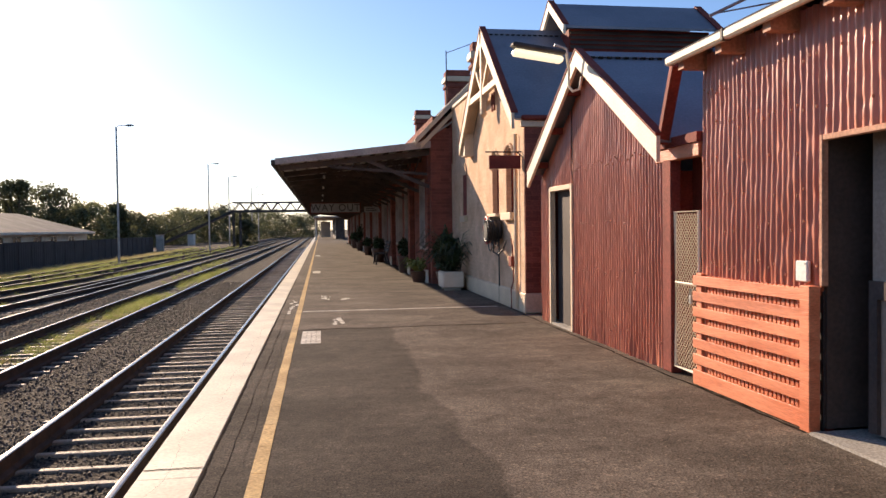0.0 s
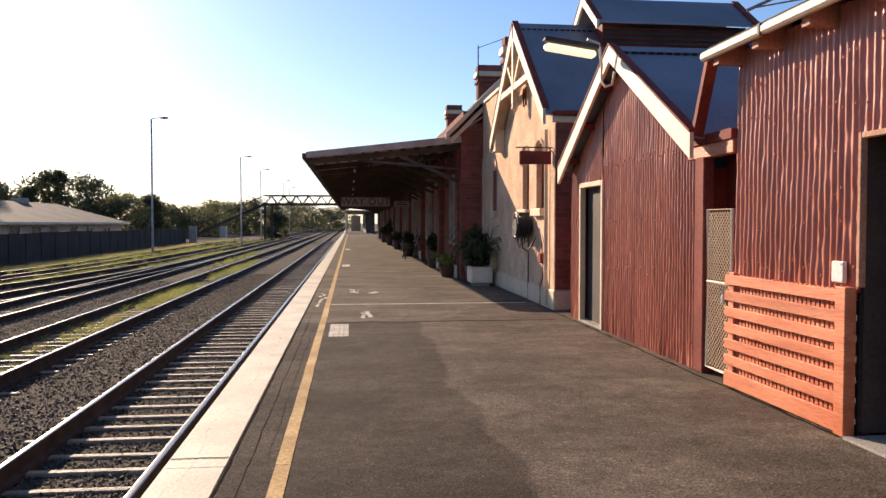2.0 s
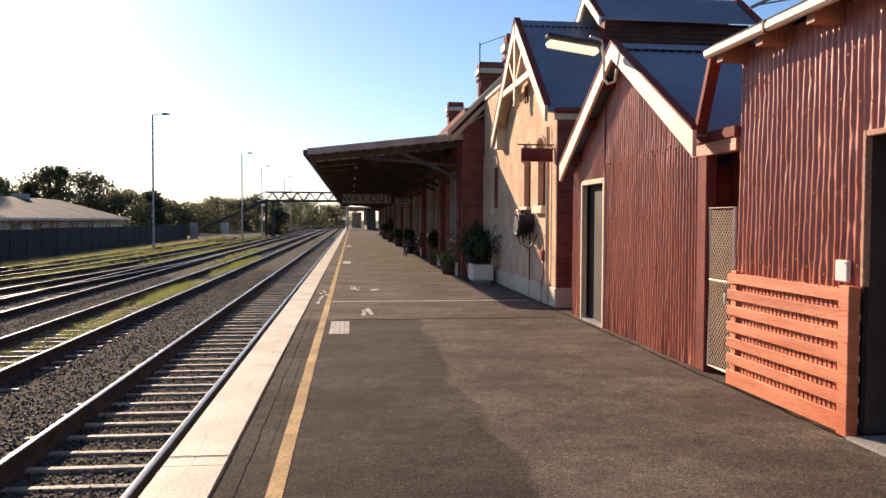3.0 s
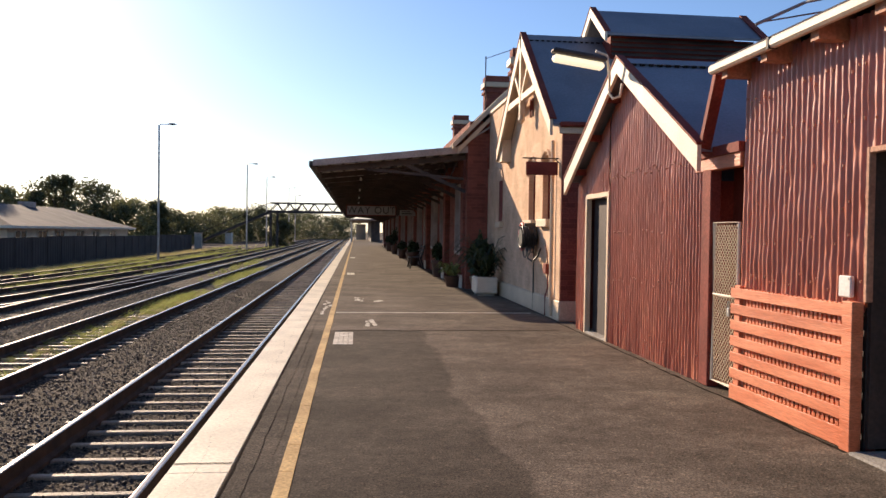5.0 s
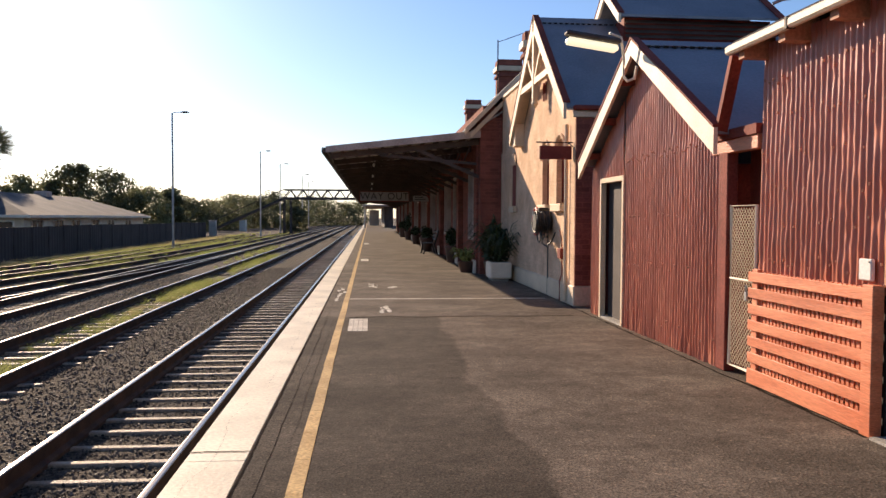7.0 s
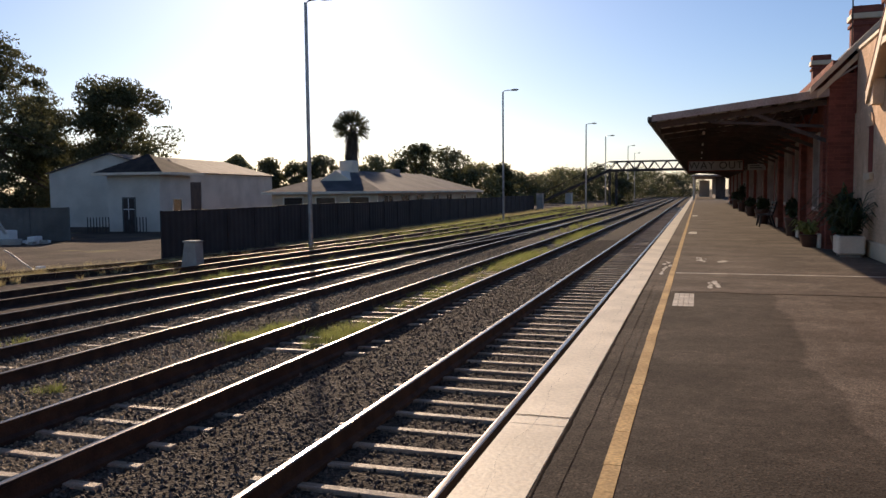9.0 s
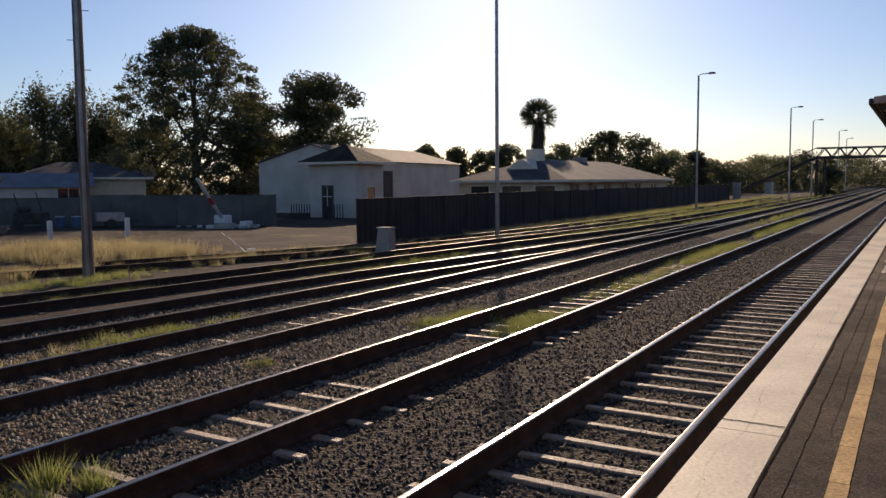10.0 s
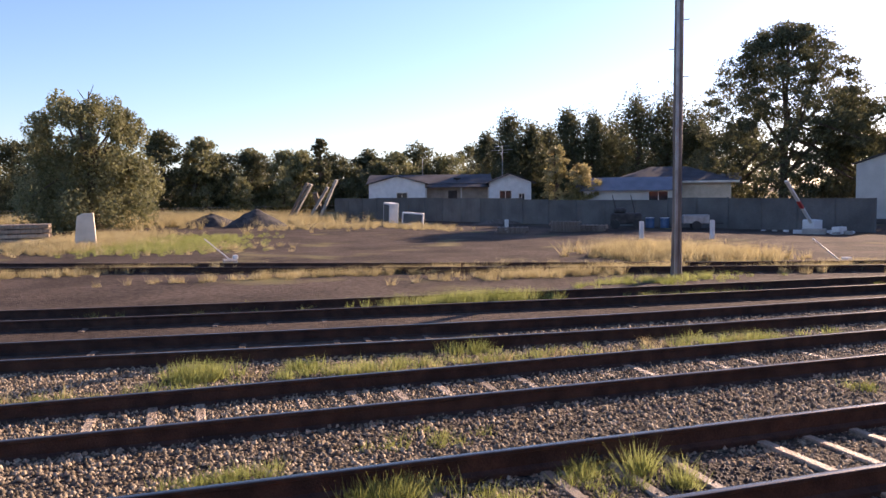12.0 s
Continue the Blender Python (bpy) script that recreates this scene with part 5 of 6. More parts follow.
def pot_plant(x, y, r, h, label, leaves, seed, pot_mat=None):
    t = thing("pot_plant", label, "pot plant", "platform pots")
    part("pot", MB().lathe(x, y, [(r * 0.66, 0), (r * 0.72, 0.03), (r * 0.95, h * 0.8), (r * 1.05, h * 0.86), (r * 1.05, h), (r * 0.9, h), (r * 0.86, h * 0.9)]), pot_mat or TERRACOTTA, t, smooth=False)
    part("soil", MB().lathe(x, y, [(r * 0.85, h * 0.86), (r * 0.85, h * 0.9)]), BARK, t)
    part("foliage", np_mesh("foliage", leaves, 4, LEAF_POT), None, t)
    return t


tub = thing("planter_tub", "white concrete planter tub with a dark spiky palm", "planter")
part("tub", MB().box(2.78, 18.0, 0.06, 3.28, 18.75, 0.44, b=0.03), PALE_CREAM, tub)
for y in (18.08, 18.55):
    part("foot", MB().box(2.84, y, 0, 3.22, y + 0.12, 0.06), CONCRETE, tub)
part("soil", MB().box(2.83, 18.05, 0.42, 3.23, 18.7, 0.447), BARK, tub)
part("foliage", np_mesh("foliage", np.concatenate([arching(3.03, 18.4, 0.42, 60, 1.05, 3, 0.022), arching(3.03, 18.4, 0.5, 26, 1.35, 4, 0.014), foliage(bush_points(3.0, 18.4, 0.72, 0.36, 0.3, 160, 5), 0.1, 6)]), 4, LEAF_POT), None, tub)
pot_plant(2.72, 25.9, 0.23, 0.55, "tall dark glazed pot with a narrow shrub", foliage(bush_points(2.72, 25.9, 0.82, 0.22, 0.3, 420, 8), 0.08, 9), 1)
pot_plant(2.6, 52.6, 0.26, 0.6, "dark glazed pot with a tall slender shrub", foliage(bush_points(2.6, 52.6, 1.15, 0.26, 0.6, 300, 18), 0.1, 19), 2)
pot_plant(2.6, 44.0, 0.24, 0.5, "round dark pot with a small leafy shrub", foliage(bush_points(2.6, 44, 0.72, 0.28, 0.26, 300, 28), 0.09, 29), 3)
pot_plant(2.6, 60.0, 0.34, 0.7, "large dark pot with a low leafy shrub", foliage(bush_points(2.6, 60, 0.9, 0.36, 0.3, 300, 38), 0.12, 39), 4)
pot_plant(2.5, 34.6, 0.3, 0.6, "dark pot with a bushy shrub by the bench", foliage(bush_points(2.5, 34.6, 0.78, 0.26, 0.3, 380, 48), 0.09, 49), 5)
fern = thing("pot_plant", "pale leafy plant in a low pot by the pier", "pot plant", "platform pots")
part("pot", MB().lathe(2.62, 21.2, [(0.16, 0), (0.24, 0.25), (0.25, 0.3), (0.2, 0.3)]), TERRACOTTA, fern)
part("foliage", np_mesh("foliage", arching(2.62, 21.2, 0.28, 60, 0.42, 13, 0.04), 4, GRASS), None, fern)
fern2 = thing("pot_plant", "tall bushy shrub in a pot against the wall", "pot plant", "platform pots")
part("pot", MB().lathe(3.15, 19.7, [(0.2, 0), (0.28, 0.3), (0.29, 0.36), (0.24, 0.36)]), TERRACOTTA, fern2)
part("foliage", np_mesh("foliage", np.concatenate([foliage(bush_points(3.12, 19.7, 0.85, 0.3, 0.5, 500, 15), 0.13, 16), arching(3.15, 19.7, 0.4, 26, 0.8, 17)]), 4, LEAF_POT), None, fern2)

bench = thing("platform_bench", "dark slatted timber platform bench", "bench")
for k in range(5):
    part("seat_slat", MB().box(2.2 + k * 0.09, 31.4, 0.43, 2.27 + k * 0.09, 33.2, 0.46, b=0.004), DOOR_GAP_DARK, bench)
for k in range(3):
    part("back_slat", MB().box(2.66 + k * 0.03, 31.4, 0.55 + k * 0.14, 2.69 + k * 0.03, 33.2, 0.65 + k * 0.14, b=0.004), DOOR_GAP_DARK, bench)
for y in (31.6, 33.0):
    part("leg", MB().beam((2.25, y, 0.43), (2.18, y, 0), 0.05, 0.06), DARK_STEEL, bench)
    part("leg", MB().beam((2.6, y, 0.43), (2.74, y, 0), 0.05, 0.06), DARK_STEEL, bench)
    part("back_post", MB().beam((2.62, y, 0.4), (2.78, y, 0.95), 0.05, 0.05), DARK_STEEL, bench)

reel = thing("hose_reel", "red fire hose reel with black drum on the sunlit wall", "hose reel")
coil = MB().tube([(XG - 0.06 - a * 0.0018, 14.72 + (0.19 + 0.012 * math.sin(a * 0.11)) * math.cos(a * math.pi / 10), 1.39 + (0.19 + 0.012 * math.sin(a * 0.11)) * math.sin(a * math.pi / 10)) for a in range(141)], 0.021, 6)
part("hose_coil", coil, BLACK, reel, "thick coil of black hose", smooth=True)
part("drum", MB().tube([(XG - 0.02, 14.72, 1.39), (XG - 0.32, 14.72, 1.39)], 0.16, 18), BLACK, reel)
part("side_plate", MB().box(XG - 0.3, 14.98, 1.22, XG - 0.06, 15.0, 1.6, b=0.006), STEEL, reel, "grey steel side plate")
for k in range(3):
    part("hose_loop", MB().tube([(XG - 0.1 - k * 0.05, 14.72 + 0.2 * math.cos(math.pi + a * math.pi / 10) + 0.06 * k, 1.22 + (0.12 + 0.05 * k) * math.sin(math.pi + a * math.pi / 10)) for a in range(11)], 0.012, 6), BLACK, reel, smooth=True)
ring = MB().tube([(XG - 0.16, 15.3 + 0.25 * math.cos(a * math.pi / 12), 1.4 + 0.25 * math.sin(a * math.pi / 12)) for a in range(25)], 0.035, 8)
part("rim", ring, LIFE_RED, reel, smooth=True)
part("hub", MB().tube([(XG - 0.13, 15.3, 1.4), (XG - 0.18, 15.3, 1.4)], 0.17, 16), WHITE, reel)
part("axle", MB().tube([(XG, 15.3, 1.4), (XG - 0.14, 15.3, 1.4)], 0.03, 8), BLACK, reel)
part("wall_bracket", MB().box(XG - 0.24, 14.7, 1.58, XG, 14.8, 1.66, b=0.01), BLACK, reel)
part("hose", MB().tube([(XG - 0.2, 14.6, 1.22), (XG - 0.22, 14.5, 1.0), (XG - 0.15, 14.4, 0.94), (XG - 0.1, 14.2, 1.05), (XG - 0.08, 14.05, 1.2)], 0.016, 8), BLACK, reel)
part("supply_pipe", MB().tube([(XG - 0.05, 14.75, 1.22), (XG - 0.05, 14.75, 0.02)], 0.014, 8), DARK_STEEL, reel)
jb = thing("junction_box", "small dark red electrical box on the wall", "box")
part("body", MB().box(XG - 0.09, 13.62, 0.75, XG - 0.002, 13.84, 0.93, b=0.01), DARK_RED, jb)
part("conduit", MB().tube([(XG - 0.03, 13.73, 0.93), (XG - 0.03, 13.76, 1.1), (XG - 0.03, 13.9, 1.25)], 0.012, 6).tube([(XG - 0.03, 13.73, 0.75), (XG - 0.03, 13.7, 0.5), (XG - 0.08, 13.68, 0.36), (XG - 0.08, 13.68, 0.02)], 0.012, 6), DARK_RED, jb)
hs = thing("bracket_sign", "small dark red sign board hung from an iron bracket", "sign")
part("board", MB().box(2.82, 13.0, 2.44, 3.36, 13.05, 2.66, b=0.006), DARK_RED, hs)
part("bracket", MB().tube([(2.76, 13.02, 2.72), (XG - 0.04, 13.02, 2.72)], 0.012, 6).tube([(3.3, 13.02, 2.72), (XG - 0.02, 12.9, 2.6)], 0.01, 6), DARK_STEEL, hs)
dp = thing("downpipe", "cream downpipe on the corner of the station wall", "downpipe")
part("pipe", MB().tube([(XG - 0.08, 13.28, 3.05), (XG - 0.08, 13.28, 0.05)], 0.035, 10), CREAM, dp)
dp2 = thing("downpipe", "dark downpipe beside the red brick pier", "downpipe")
part("pipe", MB().tube([(XG + 0.0, 20.5, 4.3), (XG + 0.0, 20.5, 0.05)], 0.045, 10), DARK_RED, dp2)
wa = thing("roof_aerial", "thin wire aerial mast beside the chimney", "aerial")
part("mast", MB().tube([(5.5, 33.9, 6.5), (5.5, 33.9, 9.1)], 0.025, 6), DARK_STEEL, wa)
part("arm", MB().tube([(5.5, 33.9, 9.0), (6.6, 33.5, 9.35)], 0.015, 6), DARK_STEEL, wa)

# ---- yard: poles, fences, relics ----
ZG = -1.24


def light_pole(x, y, label):
    t = thing("light_pole", label, "light pole", "yard light poles")
    part("mast", MB().tube([(x, y, ZG), (x, y, ZG + 1.5), (x, y, 10.05)], 0.12, 10, 0.075), STEEL, t)
    part("base_plate", MB().box(x - 0.2, y - 0.2, ZG, x + 0.2, y + 0.2, ZG + 0.04), DARK_STEEL, t)
    part("arm", MB().tube([(x, y, 10.0), (x + 0.15, y, 10.12), (x + 0.8, y, 10.16)], 0.035, 8), STEEL, t)
    part("luminaire", MB().lathe(0, 0, [(0.05, -0.09), (0.17, -0.06), (0.19, 0.0), (0.12, 0.07), (0.02, 0.09)], 14), DARK_STEEL, t, smooth=True).matrix_basis = Matrix.Translation((x + 1.05, y, 10.16)) @ Matrix.Diagonal((1.9, 1, 1, 1))


light_pole(-17.05, 33.0, "tall galvanised street light beside the siding")
for x, y in ((-16.3, 68.0), (-14.2, 106), (-14.4, 131), (-13.5, 163), (-14.7, 196)):
    light_pole(x, y, "tall galvanised yard light beside the tracks")

tp = thing("timber_pole", "tall grey timber pole with climbing irons", "pole")
part("shaft", MB().tube([(-20.05, 13.82, ZG), (-20.05, 13.82, 3), (-20.0, 13.82, 10.5)], 0.17, 12, 0.11), POLE_WOOD, tp)
for k in range(9):
    part("step_iron", MB().tube([(-20.05, 13.82, 2.2 + k * 0.8), (-20.05 + (0.24 if k % 2 else -0.18), 13.82 + (0.2 if k % 2 else -0.2), 2.2 + k * 0.8)], 0.012, 6), DARK_STEEL, tp)
part("cable_guard", MB().box(-19.93, 13.66, ZG, -19.88, 13.74, 9), STEEL, tp)


def panel_fence(name, label, pts, heights, material, width=2.4):
    """A run of sheet-metal panels between posts, each with its ribs."""
    t = thing(name, label, "fence")
    for (x0, y0), (x1, y1), h in zip(pts, pts[1:], heights):
        n = max(1, round(math.hypot(x1 - x0, y1 - y0) / width))
        for i in range(n):
            a, b = Vector((x0 + (x1 - x0) * i / n, y0 + (y1 - y0) * i / n, ZG)), Vector((x0 + (x1 - x0) * (i + 1) / n, y0 + (y1 - y0) * (i + 1) / n, ZG))
            d = (b - a).normalized()
            s = Vector((d.y, -d.x, 0)) * 0.008
            mb, top, m = MB(), h + (0.05 if (i // 4) % 2 else 0), 24
            for k in range(m + 1):
                p = a + (b - a) * (k / m) + s * (1 if (k // 2) % 2 else -1)
                mb.v += [tuple(p), tuple(p + Vector((0, 0, top)))]
            mb.f = [(2 * k, 2 * k + 2, 2 * k + 3, 2 * k + 1) for k in range(m)]
            part("panel", mb, material, t)
            part("post", MB().beam(a, a + Vector((0, 0, top + 0.04)), 0.07, 0.07), material, t)
            part("top_rail", MB().beam(a + Vector((0, 0, top)), b + Vector((0, 0, top)), 0.06, 0.04), material, t)
    return t


panel_fence("yard_fence", "long dark sheet metal fence behind the tracks", [(-20.1, 26.3), (-20.3, 45), (-20.3, 75), (-20.6, 103)], (2.0, 2.02, 2.0), FENCE_DARK)
panel_fence("yard_fence", "long grey sheet metal fence round the dirt yard", [(-35.4, 37.8), (-47.5, 32.2), (-58, 26), (-82, 15.5)], (1.95, 1.85, 2.0), FENCE_GREY)

sb = thing("trackside_cabinet", "grey tapered concrete trackside cabinet", "cabinet")
part("body", MB().slab([(-17.35, 23.7, ZG), (-16.7, 23.7, ZG), (-16.78, 23.75, -0.26), (-17.22, 23.75, -0.26)], (0, 0.45, 0)), CONCRETE, sb)
part("cap", MB().box(-17.27, 23.7, -0.26, -16.73, 24.2, -0.2, b=0.015), CONCRETE, sb)
wb = single("concrete_marker", MB().slab([(-44.75, -5.0, ZG), (-44.75, -3.95, ZG), (-44.75, -4.05, 0.52), (-44.75, -4.55, 0.5), (-44.75, -4.82, 0.36)], (0.35, 0, 0)), PALE_CREAM, "tall pale concrete slab standing in the grass", "marker")
for x, y, z in ((-36.9, 23.4, -0.3), (-35.1, 26.5, -0.25), (-46, 19.5, -0.4)):
    single("white_stub_post", MB().box(x - 0.1, y - 0.1, ZG, x + 0.1, y + 0.1, z, b=0.02), WHITE, "short white timber post in dry grass", "post", "white stub posts")

for x, y, r in ((-31.5, 1.9, 40), (-21.0, 20.9, 140)):
    ls = thing("point_lever", "white throw lever for the yard points", "lever", "point levers")
    part("base", MB().box(x - 0.5, y - 0.25, ZG, x + 0.5, y + 0.25, ZG + 0.16, b=0.02), CONCRETE, ls)
    part("lever", MB().tube([(x, y, ZG + 0.15), (x - 0.35, y - 0.9, ZG + 0.95)], 0.025, 8), WHITE, ls)
    part("weight", MB().box(x - 0.15, y + 0.1, ZG + 0.16, x + 0.15, y + 0.3, ZG + 0.32, b=0.03), WHITE, ls)

bm_ = thing("broken_boom", "broken white crossing boom leaning over scrap", "boom")
part("boom_arm", MB().beam((-37.3, 35.2, -0.9), (-36.0, 32.0, 1.75), 0.18, 0.1), WHITE, bm_)
part("boom_band", MB().beam((-36.75, 33.85, 0.22), (-36.55, 33.35, 0.63), 0.19, 0.11), LIFE_RED, bm_)
part("counterweight", MB().box(-37.9, 34.9, ZG, -37.0, 35.6, -0.5, b=0.05), WHITE, bm_)
scr = np.random.default_rng(3)
for k in range(16):
    x, y, s = ((-36.0, 34.0, 0.6), (-35.2, 35.0, 0.42))[k] if k < 2 else (-41.9 + 0.85 * k, 33.9 + 0.1 * k, 0.15) if k < 7 else (-36.2 + scr.uniform(-1.6, 1.9), 34.9 + scr.uniform(-1.2, 1.2), scr.uniform(0.12, 0.34))
    ob = single("scrap_block", MB().box(-s, -s * 0.5, 0, s, s * 0.5, s * scr.uniform(0.5, 1.2), b=0.03), WHITE if k % 3 else CONCRETE, "pale broken block in a scrap heap", "scrap", "scrap blocks")
    ob.matrix_basis = pose(x, y, ZG - 0.03, 0, 0, scr.uniform(0, 180))
wm = thing("scrap_machine", "dark rusted farm machine by the fence", "machine")
part("body", MB().box(-1.1, -0.5, 0.35, 0.9, 0.5, 1.05, b=0.08), DARK_STEEL, wm)
part("hopper", MB().box(-0.9, -0.4, 1.05, -0.1, 0.4, 1.4, b=0.1), DARK_STEEL, wm)
for x in (-0.7, 0.5):
    part("lever", MB().tube([(x, 0, 1.0), (x - 0.15, 0.1, 1.7), (x - 0.3, 0.1, 2.25)], 0.05, 7, 0.03), DARK_STEEL, wm)
for x in (-0.8, 0.7):
    for y in (-0.55, 0.55):
        part("wheel", MB().tube([(x, y - 0.07, 0.32), (x, y + 0.07, 0.32)], 0.32, 18), BLACK, wm)
wm.matrix_basis = pose(-46.6, 28.5, ZG, 0, 0, 58)
for x, y, rows, rot in ((-45.4, 23.3, 5, 62), (-45.2, 25.0, 3, 55), (-45.4, 19.6, 3, 66)):
    t = thing("pallet_stack", "low stack of grey weathered pallets by the fence", "pallets", "pallet stacks")
    for r in range(rows):
        for q in (-0.5, 0, 0.5):
            ob = part("bearer", MB().box(-0.95, q - 0.05, 0, 0.95, q + 0.05, 0.09), POLE_WOOD, t)
            ob.matrix_basis = pose(0.1 * math.sin(r * 2 + x), 0, r * 0.135, 0, 0, 3 * math.sin(r * 5))
        for q in range(7):
            ob = part("slat", MB().box(-0.05, -0.6, 0, 0.05, 0.6, 0.025), POLE_WOOD, t)
            ob.matrix_basis = pose(-0.87 + q * 0.29 + 0.1 * math.sin(r * 2 + x), 0, r * 0.135 + 0.094, 0, 0, 3 * math.sin(r * 5))
    t.matrix_basis = pose(x, y, ZG + 0.01, 0, 0, rot)
for x, y in ((-47.0, 30.5), (-46.3, 31.2)):
    dr = thing("plastic_drum", "faded blue plastic drum by the fence", "drum", "plastic drums")
    part("barrel", MB().tube([(x, y, ZG), (x, y, ZG + 0.2), (x, y, ZG + 0.62), (x, y, ZG + 0.66)], 0.29, 18), BLUE_PLASTIC, dr)
    part("lid", MB().tube([(x, y, ZG + 0.66), (x, y, ZG + 0.7)], 0.3, 18), WHITE, dr)
sb = thing("scrap_trailer", "small grey box trailer parked by the fence", "trailer")
part("box", MB().box(-0.8, -0.55, 0.4, 0.8, 0.55, 0.95, b=0.03), STEEL, sb)
part("drawbar", MB().beam((0.8, 0, 0.42), (1.7, 0, 0.4), 0.08, 0.08), DARK_STEEL, sb)
for y in (-0.62, 0.62):
    part("wheel", MB().tube([(0, y - 0.07, 0.29), (0, y + 0.07, 0.29)], 0.29, 18), BLACK, sb)
sb.matrix_basis = pose(-43.5, 31.6, ZG, 0, 0, 60)
for k, (x, y, w, h, rot) in enumerate(((-63.5, 16.6, 1.2, 1.75, 12), (-60.5, 17.6, 1.7, 1.0, 70))):
    t = thing("scrap_cabinet", "white scrapped metal cabinet leaning in the yard", "scrap", "scrap cabinets")
    part("body", MB().box(-w / 2, -0.4, 0, w / 2, 0.4, h, b=0.03), WHITE, t)
    part("door_panel", MB().box(-w / 2 + 0.12, -0.42, 0.15, w / 2 - 0.12, -0.4, h - 0.12, b=0.008), FENCE_GREY, t)
    t.matrix_basis = pose(x, y, ZG, 0, 5, rot)
for k, (x0, y0, x1, y1, z) in enumerate(((-76, 10.2, -75, 12.0, 2.2), (-75.6, 9.8, -74.6, 11.6, 2.3), (-75, 11.6, -74.2, 13.4, 1.9), (-75.8, 13.2, -74.4, 12.2, 1.4), (-74.8, 12.6, -74, 14.2, 2.6))):
    single("leaning_beam", MB().beam((x0, y0, ZG), (x1, y1, z), 0.45, 0.22), POLE_WOOD if k % 2 else CONCRETE, "old timber beam leaning in a scrap stack", "beam", "leaning beams")


def pile(x, y, rot, rows, cols):
    """Old sleepers stacked in crossed layers."""
    t = thing("sleeper_stack", "stack of old weathered timber sleepers on the grass", "timber stack", "sleeper stacks")
    for r in range(rows):
        for c in range(cols):
            ob = part("sleeper", MB().box(-1.25, -0.13, 0, 1.25, 0.13, 0.2, b=0.012), SLEEPER, t)
            ob.matrix_basis = pose(random.uniform(-0.1, 0.1), (c - cols / 2) * 0.34 + random.uniform(-0.03, 0.03), 0.02 + r * 0.27, 0, 0, random.uniform(-2, 2))
        for q in (-0.9, 0.9):
            ob = part("bearer", MB().box(-0.06, -cols * 0.19, 0, 0.06, cols * 0.17, 0.06), POLE_WOOD, t)
            ob.matrix_basis = pose(q, 0, r * 0.27 - 0.04 + 0.0, 0, 0, 0)
    t.matrix_basis = pose(x, y, ZG + 0.03, 0, 0, rot)


pile(-50.5, -8.2, 95, 4, 5)
pile(-53.5, -12.2, 100, 5, 5)


def mound(x, y, rx, ry, h, material, label, seed):
    mb, n, m = MB(), 36, 10
    for j in range(m + 1):
        f = j / m
        for i in range(n):
            a = 2 * math.pi * i / n
            k = 1 + 0.18 * noise.noise(Vector((math.cos(a) * 1.6, math.sin(a) * 1.6, seed)))
            z = h * (1 - f) ** 0.9 + 0.14 * noise.noise(Vector((math.cos(a) * f * 4, math.sin(a) * f * 4, seed + 2)))
            mb.v.append((x + rx * f * k * math.cos(a), y + ry * f * k * math.sin(a), ZG - 0.05 + max(0, z)))
    mb.f = [(j * n + i, j * n + (i + 1) % n, (j + 1) * n + (i + 1) % n, (j + 1) * n + i) for j in range(m) for i in range(n)]
    single("gravel_mound", mb, material, label, "heap", "gravel heaps", smooth=True)


mound(-65, 5.9, 2.2, 2.6, 1.5, RUBBLE, "dark heap of gravel in the dirt yard", 1)
mound(-68, 2.6, 2.0, 2.8, 1.1, RUBBLE, "low dark heap of soil and gravel", 2)
mound(-59, 27.0 - 2.6, 1.2, 2.2, 0.4, OLD_SLEEPER, "low heap of timber scrap along the fence", 3)
single("concrete_pad", MB().box(-29.5, -3.4, ZG, -27.0, -1.2, ZG + 0.03, b=0.01), BUFF_SHADE, "pale concrete pad in the dirt", "pad", kind="structure")

# wire fence at the edge of the paddock
wf = thing("wire_fence", "post and wire fence along the dry paddock", "fence")
for k in range(22):
    y = -30 + k * 3
    part("post", MB().beam((-88, y, ZG), (-88, y, ZG + 1.3), 0.1, 0.1), POLE_WOOD, wf)
for z in (0.4, 0.8, 1.2):
    part("wire", MB().beam((-88, -30, ZG + z), (-88, 33, ZG + z), 0.025, 0.025), STEEL, wf)

# ---- footbridge ----
fb = thing("footbridge", "steel truss footbridge over the tracks with stair tower", "footbridge")
FY, FX0, FX1, FZ0, FZ1 = 122.0, -12.9, 4.0, 4.35, 5.65
for y in (FY, FY + 2):
    part("chord", MB().beam((FX0, y, FZ0), (FX1, y, FZ0), 0.16, 0.34), DARK_STEEL, fb)
    part("chord", MB().beam((FX0, y, FZ1), (FX1, y, FZ1), 0.14, 0.2), DARK_STEEL, fb)
    for k in range(9):
        x0, x1 = FX0 + k * 1.88, FX0 + (k + 1) * 1.88
        part("brace", MB().beam((x0, y, FZ0), ((x0 + x1) / 2, y, FZ1), 0.11, 0.13).beam(((x0 + x1) / 2, y, FZ1), (x1, y, FZ0), 0.11, 0.13), DARK_STEEL, fb)
part("deck", MB().box(FX0, FY, FZ0 - 0.05, FX1, FY + 2, FZ0 + 0.05), DARK_STEEL, fb)
for x in (FX0, FX0 + 1.0):
    for y in (FY, FY + 2):
        part("tower_leg", MB().beam((x, y, ZG), (x, y, FZ0), 0.18, 0.18), DARK_STEEL, fb)
part("stair_flight", MB().beam((FX0, FY + 1, FZ0), (FX0 - 11, FY + 1, ZG + 0.6), 1.8, 0.35), DARK_STEEL, fb)
part("stair_rail", MB().beam((FX0, FY, FZ1), (FX0 - 11, FY, ZG + 1.9), 0.08, 0.1), DARK_STEEL, fb)
fe = thing("trackside_box", "pale equipment box at the end of the fence", "cabinet")
